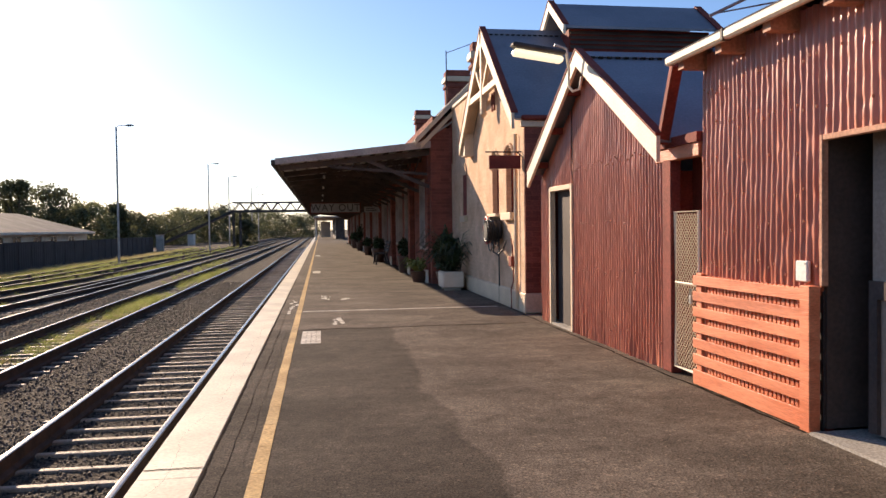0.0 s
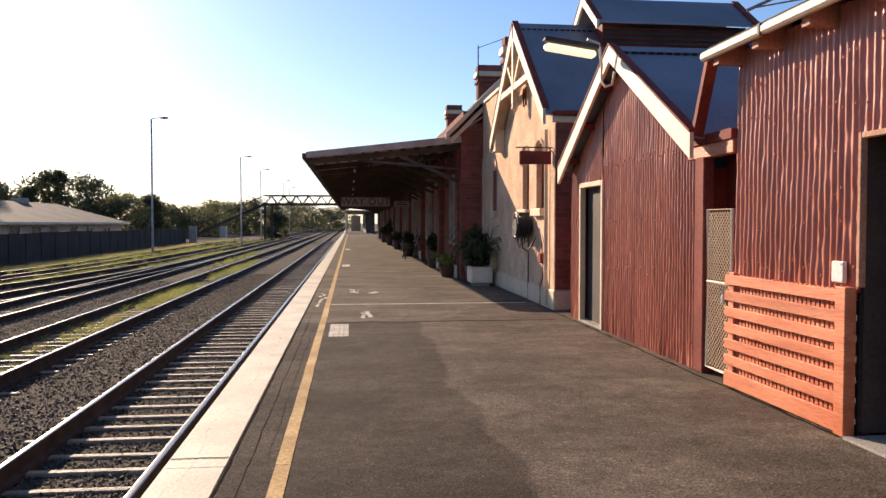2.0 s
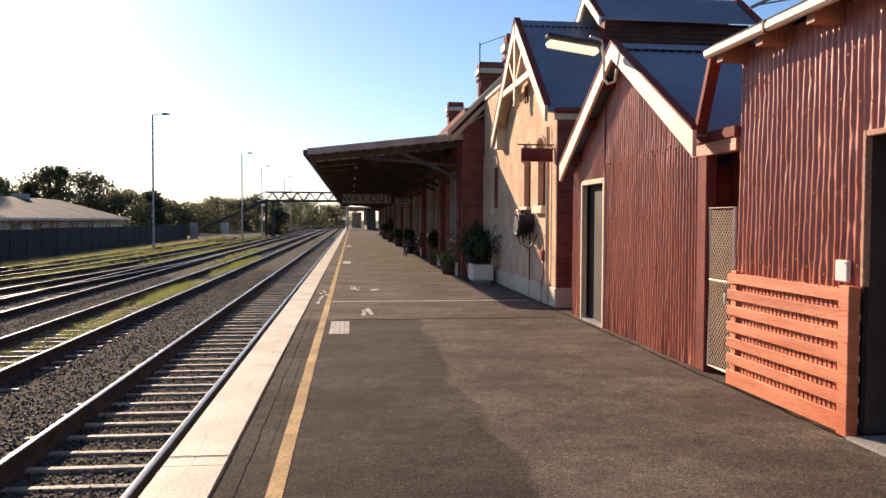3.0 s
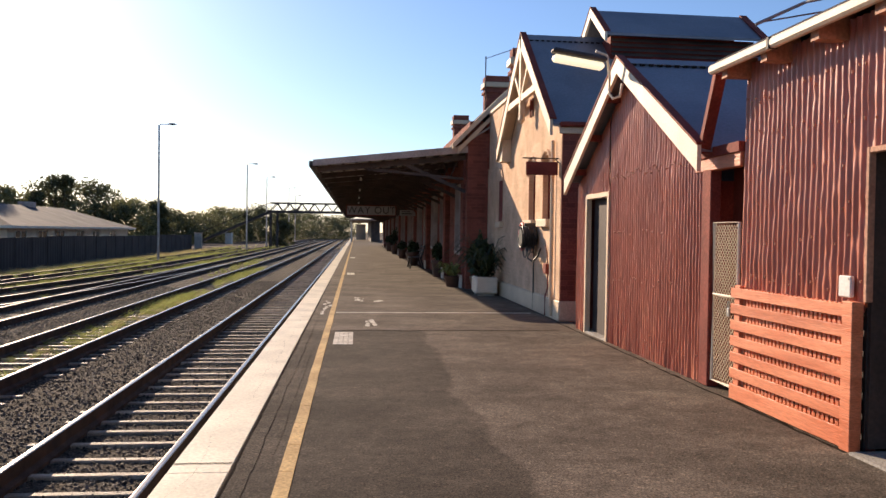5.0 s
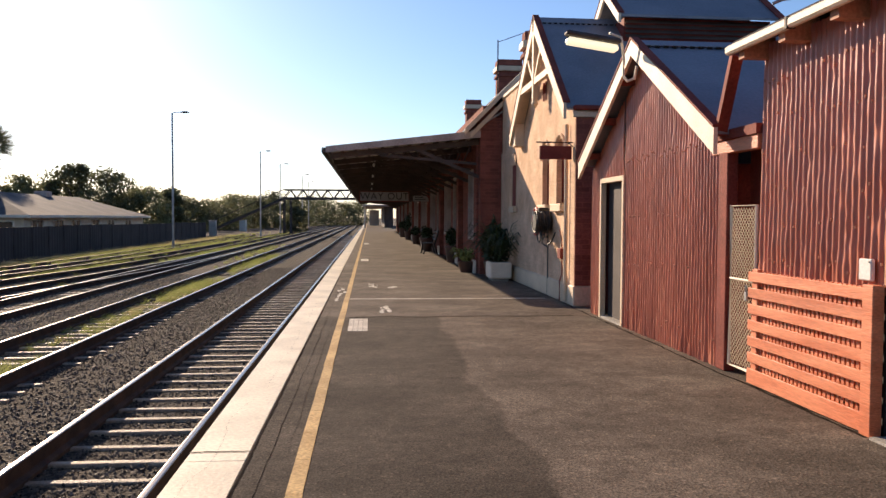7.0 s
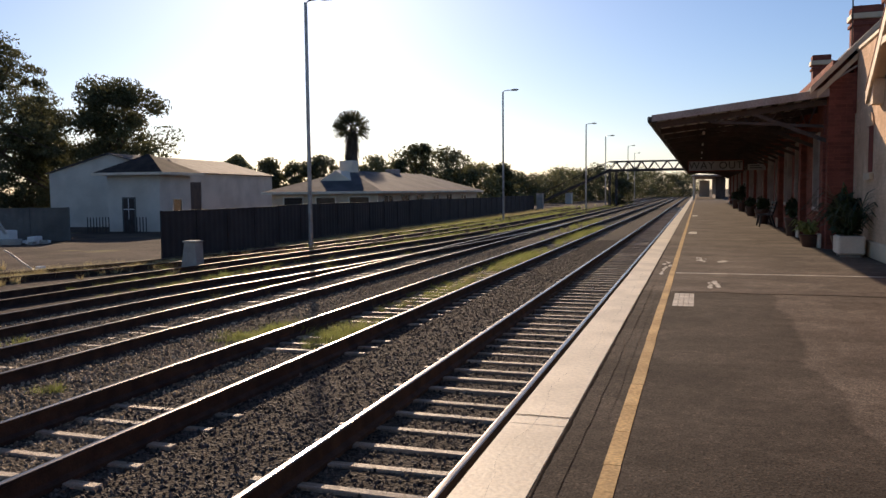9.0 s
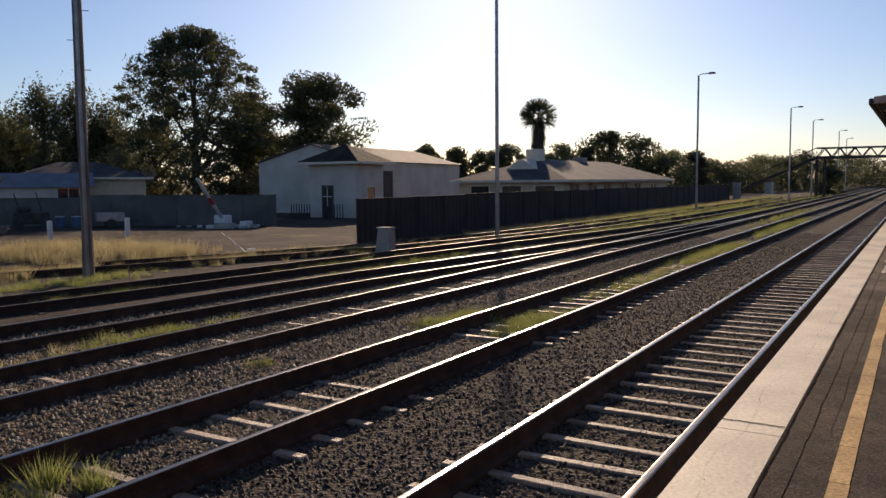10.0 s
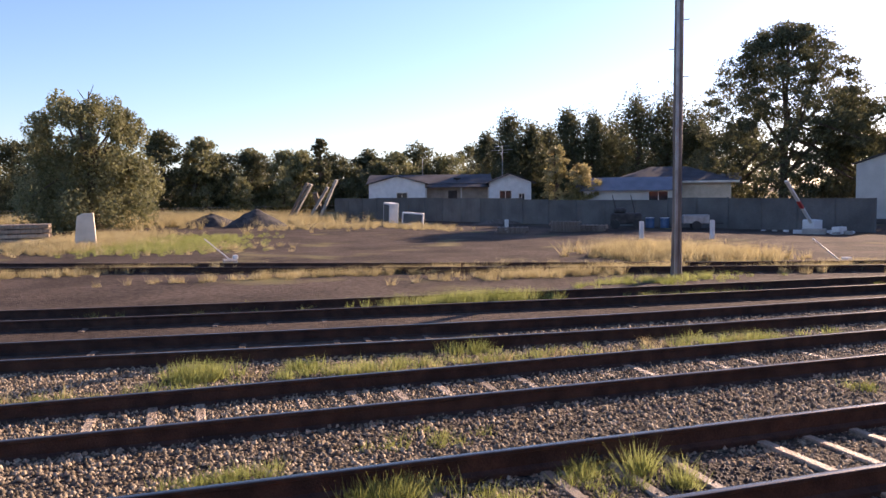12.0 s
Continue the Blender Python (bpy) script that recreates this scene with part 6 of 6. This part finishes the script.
part("body", MB().box(-20.35, 103.4, ZG, -19.5, 104.2, 0.95, b=0.03), CONCRETE, fe)
part("lid", MB().box(-20.42, 103.33, 0.95, -19.43, 104.27, 1.05, b=0.02), BUFF_SHADE, fe)
rs = thing("relay_hut", "small pale relay hut beside the tracks", "hut")
part("body", MB().box(-24.0, 150, ZG, -22.9, 152, 0.9, b=0.03), WHITE_WALL, rs)
part("roof", MB().box(-24.1, 149.8, 0.9, -22.8, 152.2, 1.0, b=0.03), GREY_ROOF, rs)


# ---- houses ----
def face(az, d, turn=0.0):
    """Plan frame d metres from the camera's place at az degrees left of the tracks: x to the right, y away."""
    a = radians(az)
    return Matrix.Translation((-math.sin(a) * d - 0.2, math.cos(a) * d, ZG)) @ Matrix.Rotation(a + radians(turn), 4, "Z")


def gable_block(t, x0, x1, y0, y1, eave, peak, wall, roof, along="y", over=0.35, names=("wall", "roof")):
    """Walls with a gabled roof whose ridge runs along x or y."""
    xc, yc = (x0 + x1) / 2, (y0 + y1) / 2
    mb = MB().box(x0, y0, 0, x1, y1, eave)
    if along == "y":
        mb.slab([(x0, y0, eave), (x1, y0, eave), (xc, y0, peak)], (0, 0.15, 0)).slab([(x0, y1 - 0.15, eave), (x1, y1 - 0.15, eave), (xc, y1 - 0.15, peak)], (0, 0.15, 0))
        k = (peak - eave) / (xc - x0)
        rf = MB()
        for s, xe in ((-1, x0 - over), (1, x1 + over)):
            rf.slab([(xc, y0 - over, peak + 0.04), (xe, y0 - over, eave - over * k + 0.04), (xe, y1 + over, eave - over * k + 0.04), (xc, y1 + over, peak + 0.04)], (0, 0, 0.07))
    else:
        mb.slab([(x0, y0, eave), (x0, y1, eave), (x0, yc, peak)], (0.15, 0, 0)).slab([(x1 - 0.15, y0, eave), (x1 - 0.15, y1, eave), (x1 - 0.15, yc, peak)], (0.15, 0, 0))
        k = (peak - eave) / (yc - y0)
        rf = MB()
        for ye in (y0 - over, y1 + over):
            rf.slab([(x0 - over, yc, peak + 0.04), (x0 - over, ye, eave - over * k + 0.04), (x1 + over, ye, eave - over * k + 0.04), (x1 + over, yc, peak + 0.04)], (0, 0, 0.07))
    part(names[0], mb, wall, t)
    return part(names[1], rf, roof, t)


def hip_roof(t, x0, x1, y0, y1, eave, peak, roof, inset, over=0.4):
    xa, xb, ya, yb, yc = x0 - over, x1 + over, y0 - over, y1 + over, (y0 + y1) / 2
    a, b = (x0 + inset, yc, peak), (x1 - inset, yc, peak)
    mb = MB().poly((xa, ya, eave), (xb, ya, eave), b, a).poly((xb, yb, eave), (xa, yb, eave), a, b).poly((xa, yb, eave), (xa, ya, eave), a).poly((xb, ya, eave), (xb, yb, eave), b).poly((xa, ya, eave), (xa, yb, eave), (xb, yb, eave), (xb, ya, eave))
    r = part("roof", mb, roof, t)
    part("fascia", MB().box(xa, ya - 0.03, eave - 0.16, xb, ya, eave + 0.02).box(xb, ya, eave - 0.16, xb + 0.03, yb, eave + 0.02).box(xa - 0.03, ya, eave - 0.16, xa, yb, eave + 0.02), PALE_CREAM, r)


def house_window(t, x0, x1, z0, z1, y):
    w = part("window", MB().box(x0, y - 0.02, z0, x1, y - 0.005, z1), GLASS, t)
    part("window_frame", MB().box(x0 - 0.07, y - 0.06, z0 - 0.07, x1 + 0.07, y - 0.02, z0).box(x0 - 0.07, y - 0.06, z1, x1 + 0.07, y - 0.02, z1 + 0.07).box(x0 - 0.07, y - 0.06, z0, x0, y - 0.02, z1).box(x1, y - 0.06, z0, x1 + 0.07, y - 0.02, z1).box((x0 + x1) / 2 - 0.03, y - 0.05, z0, (x0 + x1) / 2 + 0.03, y - 0.02, z1), PALE_CREAM, w)


big = thing("storage_shed", "large white steel shed with a low gabled roof", "shed")
gable_block(big, 0, 11.2, 0, 21.2, 4.5, 6.05, WHITE_WALL, GREY_ROOF, "y", 0.25)
rd = part("roller_door", MB().box(11.2, 1.2, 0, 11.24, 4.9, 3.7), SHADE_WOOD, big, "brown roller door")
for y in (1.1, 4.9):
    part("door_track", MB().box(11.24, y, 0, 11.3, y + 0.1, 3.8), WHITE_WALL, rd)
big.matrix_basis = Matrix.Translation((-52.3, 53.8, ZG)) @ Matrix.Rotation(math.atan2(1.5, 11.1), 4, "Z")
hut = thing("gatehouse", "small cream hut with a dark hipped tile roof", "hut")
part("wall", MB().box(0, 0, 0, 4.3, 4.0, 4.2), WHITE_WALL, hut)
hip_roof(hut, 0, 4.3, 0, 4.0, 4.25, 5.7, DARK_TILE, 2.1, 0.75)
hd = part("door", MB().box(1.3, -0.03, 0, 2.2, -0.005, 2.4), DOOR_GAP_DARK, hut)
part("door_frame", MB().box(1.2, -0.06, 0, 1.3, 0, 2.5).box(2.2, -0.06, 0, 2.3, 0, 2.5).box(1.3, -0.06, 2.4, 2.2, 0, 2.5), FENCE_GREY, hd)
part("security_door", MB().box(1.7, -0.05, 0.9, 1.74, -0.035, 2.4).box(1.3, -0.05, 1.6, 2.2, -0.035, 1.66), WHITE, hd)
hw = part("window", MB().box(4.3, 1.6, 1.4, 4.315, 2.7, 2.3), GLASS, hut)
part("window_frame", MB().box(4.3, 1.5, 1.3, 4.36, 1.6, 2.4).box(4.3, 2.7, 1.3, 4.36, 2.8, 2.4).box(4.3, 1.6, 1.3, 4.36, 2.7, 1.4).box(4.3, 1.6, 2.3, 4.36, 2.7, 2.4), PALE_CREAM, hw)
for k in range(8):
    for x in (-0.6, 2.4):
        part("rail_picket", MB().box(x + k * 0.25, -1.6, 0, x + 0.05 + k * 0.25, -1.55, 1.1), DARK_STEEL, hut)
hut.matrix_basis = Matrix.Translation((-41.0, 47.6, ZG)) @ Matrix.Rotation(radians(4), 4, "Z")

home = thing("house", "long low house with a grey hipped roof behind the fence", "house", "houses")
part("wall", MB().box(0, 0, 0, 28, 9, 2.75), CREAM, home)
hip_roof(home, 0, 28, 0, 9, 2.75, 4.5, GREY_ROOF, 5, 0.6)
part("gablet", MB().slab([(2.2, 3.0, 3.55), (2.2, 6.0, 3.55), (2.2, 4.5, 4.45)], (2.2, 0, 0)), PALE_CREAM, home)
part("chimney", MB().box(4.4, 4.0, 3.6, 5.6, 5.2, 5.3, b=0.04), PALE_CREAM, home, "pale rendered chimney")
part("roof_cooler", MB().box(14, 4.0, 4.2, 15.3, 5.0, 4.8, b=0.05), BUFF_SHADE, home)
for x in (1.2, 5, 8.5, 13, 17, 22):
    house_window(home, x, x + 1.8, 1.0, 2.4, 0)
for y in (1.4, 4.2, 7.0):
    w = part("window", MB().box(-0.02, y - 0.7, 0.9, -0.005, y + 0.9, 2.3), GLASS, home)
    part("window_frame", MB().box(-0.06, y - 0.8, 0.8, -0.02, y - 0.7, 2.4).box(-0.06, y + 0.9, 0.8, -0.02, y + 1.0, 2.4).box(-0.06, y - 0.7, 2.3, -0.02, y + 0.9, 2.4).box(-0.06, y - 0.7, 0.8, -0.02, y + 0.9, 0.9), PALE_CREAM, w)
home.matrix_basis = Matrix.Translation((-23.0, 55.4, ZG)) @ Matrix.Rotation(radians(90), 4, "Z")

ha = thing("house", "white weatherboard house with two gables behind the fence", "house", "houses")
gable_block(ha, 4.2, 8.3, -1.5, 8, 3.45, 4.25, WHITE, GREY_ROOF, "y", 0.4, ("front_wall", "front_roof"))
gable_block(ha, -7.8, 4.2, 0.8, 8, 3.4, 4.3, WHITE_WALL, GREY_ROOF, "x", 0.4)
gable_block(ha, -7.8, -2.2, -0.8, 2, 3.4, 4.15, WHITE, GREY_ROOF, "y", 0.3, ("porch_wall", "porch_roof"))
house_window(ha, 5.2, 6.3, 1.5, 2.6, -1.5)
house_window(ha, 7.1, 7.6, 1.5, 2.3, -1.5)
house_window(ha, -5.0, -4.0, 1.2, 2.5, -0.8)
part("verandah", MB().box(-2.2, 0.2, 0, 4.2, 0.75, 3.15), DOOR_GREY, ha, "brown shaded verandah screen")
part("verandah_opening", MB().box(0.1, 0.17, 0, 1.0, 0.2, 2.7), DOOR_GAP_DARK, ha)
for x in (-2.1, 1.4, 4.1):
    part("verandah_post", MB().box(x - 0.06, -0.75, 0, x + 0.06, -0.63, 3.0), WHITE_WALL, ha)
part("verandah_roof", MB().slab([(-2.2, -0.85, 3.0), (4.2, -0.85, 3.0), (4.2, 0.8, 3.38), (-2.2, 0.8, 3.38)], (0, 0, 0.05)), GREY_ROOF, ha)
part("dish", MB().lathe(1.0, 0.4, [(0.03, 3.75), (0.3, 3.82), (0.42, 3.95), (0.4, 3.97), (0.02, 3.82)], 14), DARK_STEEL, ha, "dark satellite dish")
part("dish_arm", MB().tube([(1.0, 0.4, 3.5), (1.0, 0.4, 3.8)], 0.03, 6), DARK_STEEL, ha)
part("aerial_mast", MB().tube([(5.9, 5, 4.1), (5.9, 5, 7.4)], 0.035, 6), STEEL, ha)
for z, w in ((7.3, 0.8), (6.9, 1.1), (6.6, 0.6)):
    part("aerial_bar", MB().tube([(5.9 - w, 5, z), (5.9 + w, 5, z + 0.08)], 0.025, 6), STEEL, ha)
part("aerial_mast", MB().tube([(-2.6, 5, 4.0), (-2.6, 5, 6.2)], 0.03, 6), STEEL, ha)
ha.matrix_basis = face(71.2, 80)
hb = thing("house", "brick house with blue-grey hipped roof behind the fence", "house", "houses")
part("wall", MB().box(-3, 0, 0, 7.5, 9, 3.3), CREAM, hb)
hip_roof(hb, -3, 7.5, 0, 9, 3.3, 4.75, GREY_ROOF, 3.6, 0.6)
gable_block(hb, -5.6, 2.8, -2.5, 0.4, 2.7, 3.6, WHITE_WALL, BLUE_ROOF, "x", 0.4, ("wing_wall", "wing_roof"))
house_window(hb, 0.4, 2.0, 1.5, 2.4, -2.5)
hb.matrix_basis = face(57.3, 75)
hc = thing("house", "dark roofed cottage past the white house", "house", "houses")
gable_block(hc, -5, 3, 0, 8, 3.0, 4.4, FENCE_GREY, FENCE_GREY, "x", 0.4)
hc.matrix_basis = face(53, 92)


# ---- trees ----
def tree(az, d, top, spread, material, label, style="round", seed=0, leaves=2600, low=0.25, leaf=0.3, name="tree"):
    """Trunk, limbs and a crown of many leaves in uneven clumps; heights in world z."""
    g = np.random.default_rng(seed + 100)
    a = radians(az)
    bx, by, h = -math.sin(a) * d - 0.2, math.cos(a) * d, top - ZG
    t = thing(name, label, "tree", "trees")
    trunk_h = h * (0.55 if style != "cypress" else 0.8)
    part("trunk", MB().tube([(bx, by, ZG - 0.1), (bx + g.uniform(-0.2, 0.2), by, ZG + trunk_h * 0.5), (bx + g.uniform(-0.4, 0.4), by + g.uniform(-0.4, 0.4), ZG + trunk_h)], 0.03 * h, 9, 0.012 * h), BARK, t)
    clumps = []
    n = {"round": 80, "cypress": 110, "droop": 170, "open": 110, "broad": 620}[style]
    for _ in range(n):
        if style == "cypress":
            f = g.uniform(low, 1)
            r = spread * (1.0 - f) ** 0.6 * g.uniform(0.1, 1.05)
            z, q = ZG + h * f * (0.97 - 0.12 * g.random() * (r / spread)), spread * g.uniform(0.16, 0.36)
        elif style == "droop":
            lower = g.random() < 0.68
            f = g.uniform(0.06, 0.6) if lower else g.uniform(0.64, 0.97)
            r = spread * ((1 - max(0, f - 0.3) * 1.1) * g.uniform(0.35, 0.97) if lower else 0.72 * math.sqrt(max(0.1, 1 - ((f - 0.72) / 0.3) ** 2)) * g.uniform(0.6, 1.0))
            z, q = ZG + h * f * 0.97, spread * (0.2 if lower else 0.13)
        elif style == "broad":
            f = g.uniform(low, 1)
            r = spread * math.sqrt(max(0.03, 1 - f ** 2.3)) * g.uniform(0.2, 0.98) ** 0.7
            z, q = ZG + h * f * 0.97, spread * g.uniform(0.07, 0.15)
        else:
            f = g.uniform(low, 1)
            mid = (f - low) / (1 - low)
            r = spread * math.sqrt(max(0.04, 1 - (2 * mid - 0.75) ** 2 * 0.6)) * g.uniform(0.15, 0.9)
            z, q = ZG + h * f * 0.94, spread * (0.29 if style == "round" else 0.24)
        th = g.uniform(0, 6.28)
        clumps.append((bx + r * math.cos(th), by + r * math.sin(th), z, q * g.uniform(0.6, 1.2)))
    for x, y, z, q in clumps[: {"cypress": 3, "broad": 20, "droop": 12}.get(style, 8)]:
        f = g.uniform(0.35, 0.95)
        part("limb", MB().tube([(bx, by, ZG + trunk_h * f), ((bx + x) / 2, (by + y) / 2, (ZG + trunk_h * f + z) / 2 + 0.3), (x, y, z)], 0.011 * h, 6, 0.003 * h), BARK, t)
    if style == "droop":
        high = [c for c in clumps if c[2] > ZG + h * 0.7]
        for x, y, z, q in high[::5]:
            part("limb", MB().tube([(bx, by, ZG + h * 0.42), (bx + (x - bx) * 0.35, by + (y - by) * 0.35, ZG + h * 0.6), (x, y, z)], 0.017 * h, 7, 0.004 * h), BARK, t)
        snag = MB().tube([(bx, by, ZG + h * 0.5), (bx + 0.15, by + 0.1, ZG + h * 0.85), (bx, by + 0.2, ZG + h * 1.04)], 0.016 * h, 7, 0.005 * h)
        for q, w in ((0.9, 0.6), (0.96, -0.7), (1.0, 0.4)):
            snag.tube([(bx + 0.05, by + 0.15, ZG + h * q), (bx + 0.1, by + 0.15 + w * 0.5, ZG + h * (q + 0.03)), (bx + 0.1, by + 0.15 + w, ZG + h * (q + 0.09))], 0.05, 6, 0.02)
        part("dead_limb", snag, BARK, t, "bare dead branch at the top")
    pts = []
    for x, y, z, q in clumps:
        k = int(leaves * 3.3) // n
        c = g.normal(0, 1, (k, 3))
        c /= np.linalg.norm(c, axis=1, keepdims=True) + 1e-6
        c *= (g.uniform(0.1, 1, (k, 1)) ** 0.5) * q * np.array([1, 1, {"droop": 1.3, "cypress": 1.5, "broad": 0.62}.get(style, 0.72)])
        pts.append(c + [x, y, z])
    pts = np.concatenate(pts)
    pts[:, 2] = np.maximum(pts[:, 2], ZG + 0.15)
    part("crown", np_mesh("crown", foliage(pts, leaf * 0.74, seed), 4, material), None, t)


tree(95.4, 66, 8.8, 5.9, LEAF_GREEN, "large drooping pepper tree beside the dry paddock", "droop", 1, 12000, leaf=0.22)
tree(48.3, 85, 17.3, 9.6, LEAF_DARK, "tall spreading dark tree behind the white shed", "broad", 2, 17000, 0.08, 0.24)
tree(40.2, 86, 13.2, 5.9, LEAF_DARK, "rounded gum tree behind the white shed", "round", 3, 6000, 0.4, 0.28)
tree(45.0, 88, 11.6, 4.6, LEAF_DARK, "low dark tree behind the fence", "round", 4, 3200, 0.1)
for i, (az, d, top, sp) in enumerate(((66.8, 98, 10.2, 3.0), (65.2, 99, 9.2, 2.6), (62.6, 97, 10.6, 3.0), (60.8, 98, 10.2, 3.0), (57.8, 97, 11.9, 3.6), (55.8, 99, 11.6, 4.0), (68.3, 102, 8.0, 2.6), (64.0, 104, 8.8, 3.0), (59.2, 103, 9.6, 3.4), (53.8, 100, 9.8, 3.6))):
    tree(az, d, top, sp * 1.6, LEAF_DARK, "tall dark upright conifer behind the houses", "cypress", 20 + i, 3600, 0.06, 0.26)
tree(63.4, 72, 5.6, 1.5, LEAF_GOLD, "small tree with yellowing leaves by the fence", "open", 40, 1500, 0.2, 0.2)
tree(61.5, 73, 3.9, 1.8, LEAF_GOLD, "low bush with yellowing leaves by the fence", "open", 41, 1300, 0.2, 0.2)
tree(85.8, 84, 3.2, 1.5, LEAF_GREEN, "rounded green shrub in the dry paddock", "round", 42, 1300, 0.05, 0.22)
tree(82.8, 86, 3.0, 1.5, LEAF_GREEN, "rounded green shrub in the dry paddock", "round", 43, 1300, 0.05, 0.22)
tree(81.5, 92, 6.5, 2.8, LEAF_GREEN, "olive green tree beyond the paddock", "round", 44, 2200, 0.1)
tree(80.2, 88, 7.6, 1.5, LEAF_DARK, "thin sparse tree beyond the paddock", "open", 45, 700, 0.3)
for i, (az, d, top, sp) in enumerate(((103, 100, 7, 5), (99.5, 105, 8, 5), (91, 108, 9.6, 4), (88.6, 110, 9.2, 3.4), (87, 112, 7.0, 4), (85, 115, 7.4, 4.5), (82.5, 112, 7.2, 4.5), (79, 110, 6.6, 4), (77, 115, 7.6, 3), (75, 112, 6.8, 4.5), (73, 116, 8.4, 5), (69.5, 150, 10.0, 5), (71, 118, 6.5, 5), (76, 100, 5.0, 3.5), (53.5, 105, 9.2, 4.5), (44, 100, 9.0, 4), (66, 112, 7.2, 5), (62.5, 112, 7.6, 5), (59, 112, 8, 5), (56, 110, 8.4, 5), (51, 100, 8.6, 5), (94, 100, 6.6, 5), (97, 96, 6.2, 5))):
    tree(az, d, top, sp, LEAF_DARK if i % 3 else LEAF_GREEN, "dense dark tree in the belt behind the yard", "round", 60 + i, 2300, 0.05, 0.34)
for i, (az, d, top, sp) in enumerate(((32.4, 120, 7.2, 3.0), (30.2, 115, 6.6, 4.0), (28.3, 115, 6.0, 3.6), (26.6, 112, 6.4, 4.0), (22.6, 110, 6.4, 3.6), (21.0, 112, 6.0, 3.6), (19.4, 112, 8.4, 5.0), (17.4, 116, 7.6, 5.4), (15.5, 118, 5.6, 5), (13.5, 122, 5.6, 3.5), (12.2, 150, 4.6, 6), (10.6, 165, 4.4, 7), (9.2, 180, 6.5, 6), (8.0, 190, 6.0, 6), (6.6, 200, 7.5, 6), (5.4, 230, 6.8, 6), (4.2, 250, 8.0, 7), (3.0, 260, 7.4, 8), (1.8, 280, 6.5, 8), (0.7, 290, 7.0, 8))):
    tree(az, d, top, sp, LEAF_DARK if i % 4 else LEAF_GREEN, "dense dark tree behind the fence line", "round", 90 + i, 2200, 0.04, 0.34)
for i in range(18):
    tree(69.5 + i * 2.05, 117 + 5 * (i % 3), 4.2 + 1.3 * ((i * 7) % 5) / 4, 4.6, LEAF_DARK if i % 2 else LEAF_GREEN, "low dark tree in the belt behind the paddock", "round", 130 + i, 1500, 0.0, 0.36)
tree(5.2, 140, 3.6, 2.6, LEAF_DARK, "dark rounded shrub beside the footbridge", "round", 120, 1500, 0.05, 0.3)

# palm
pa, pd = radians(24.2), 84.0
pxx, pyy, ptop = -math.sin(pa) * pd - 0.2, math.cos(pa) * pd, 8.0
palm = thing("palm_tree", "tall fan palm with a shaggy skirt behind the house", "tree", "trees")
part("trunk", MB().tube([(pxx, pyy, ZG), (pxx, pyy, 3), (pxx, pyy, ptop)], 0.45, 12, 0.4), BARK, palm)
g = np.random.default_rng(7)
fr, sk = [], []
for i in range(120):
    a, e = g.uniform(0, 6.28), g.uniform(-0.55, 1.45)
    d = np.array([math.cos(a) * math.cos(e), math.sin(a) * math.cos(e), math.sin(e)])
    c = np.array([pxx, pyy, ptop]) + d * 0.9
    for k in range(9):
        v = d + g.normal(0, 0.32, 3)
        v /= np.linalg.norm(v)
        s = np.cross(v, g.normal(0, 1, 3))
        s *= 0.045 / np.linalg.norm(s)
        fr += [c - s, c + s, c + v * 1.25 + s * 0.2, c + v * 1.25 - s * 0.2]
for i in range(500):
    a, z = g.uniform(0, 6.28), g.uniform(ptop - 3.6, ptop)
    d = np.array([math.cos(a), math.sin(a), 0])
    c = np.array([pxx, pyy, z]) + d * 0.4
    s = np.array([-d[1], d[0], 0]) * 0.07
    e = c + d * g.uniform(0.2, 0.65) - [0, 0, g.uniform(0.5, 1.1)]
    sk += [c - s, c + s, e + s * 0.4, e - s * 0.4]
part("crown", np_mesh("crown", np.array(fr), 4, LEAF_DARK), None, palm)
part("dead_skirt", np_mesh("dead_skirt", np.array(sk), 4, BARK), None, palm, "brown skirt of dead fronds")
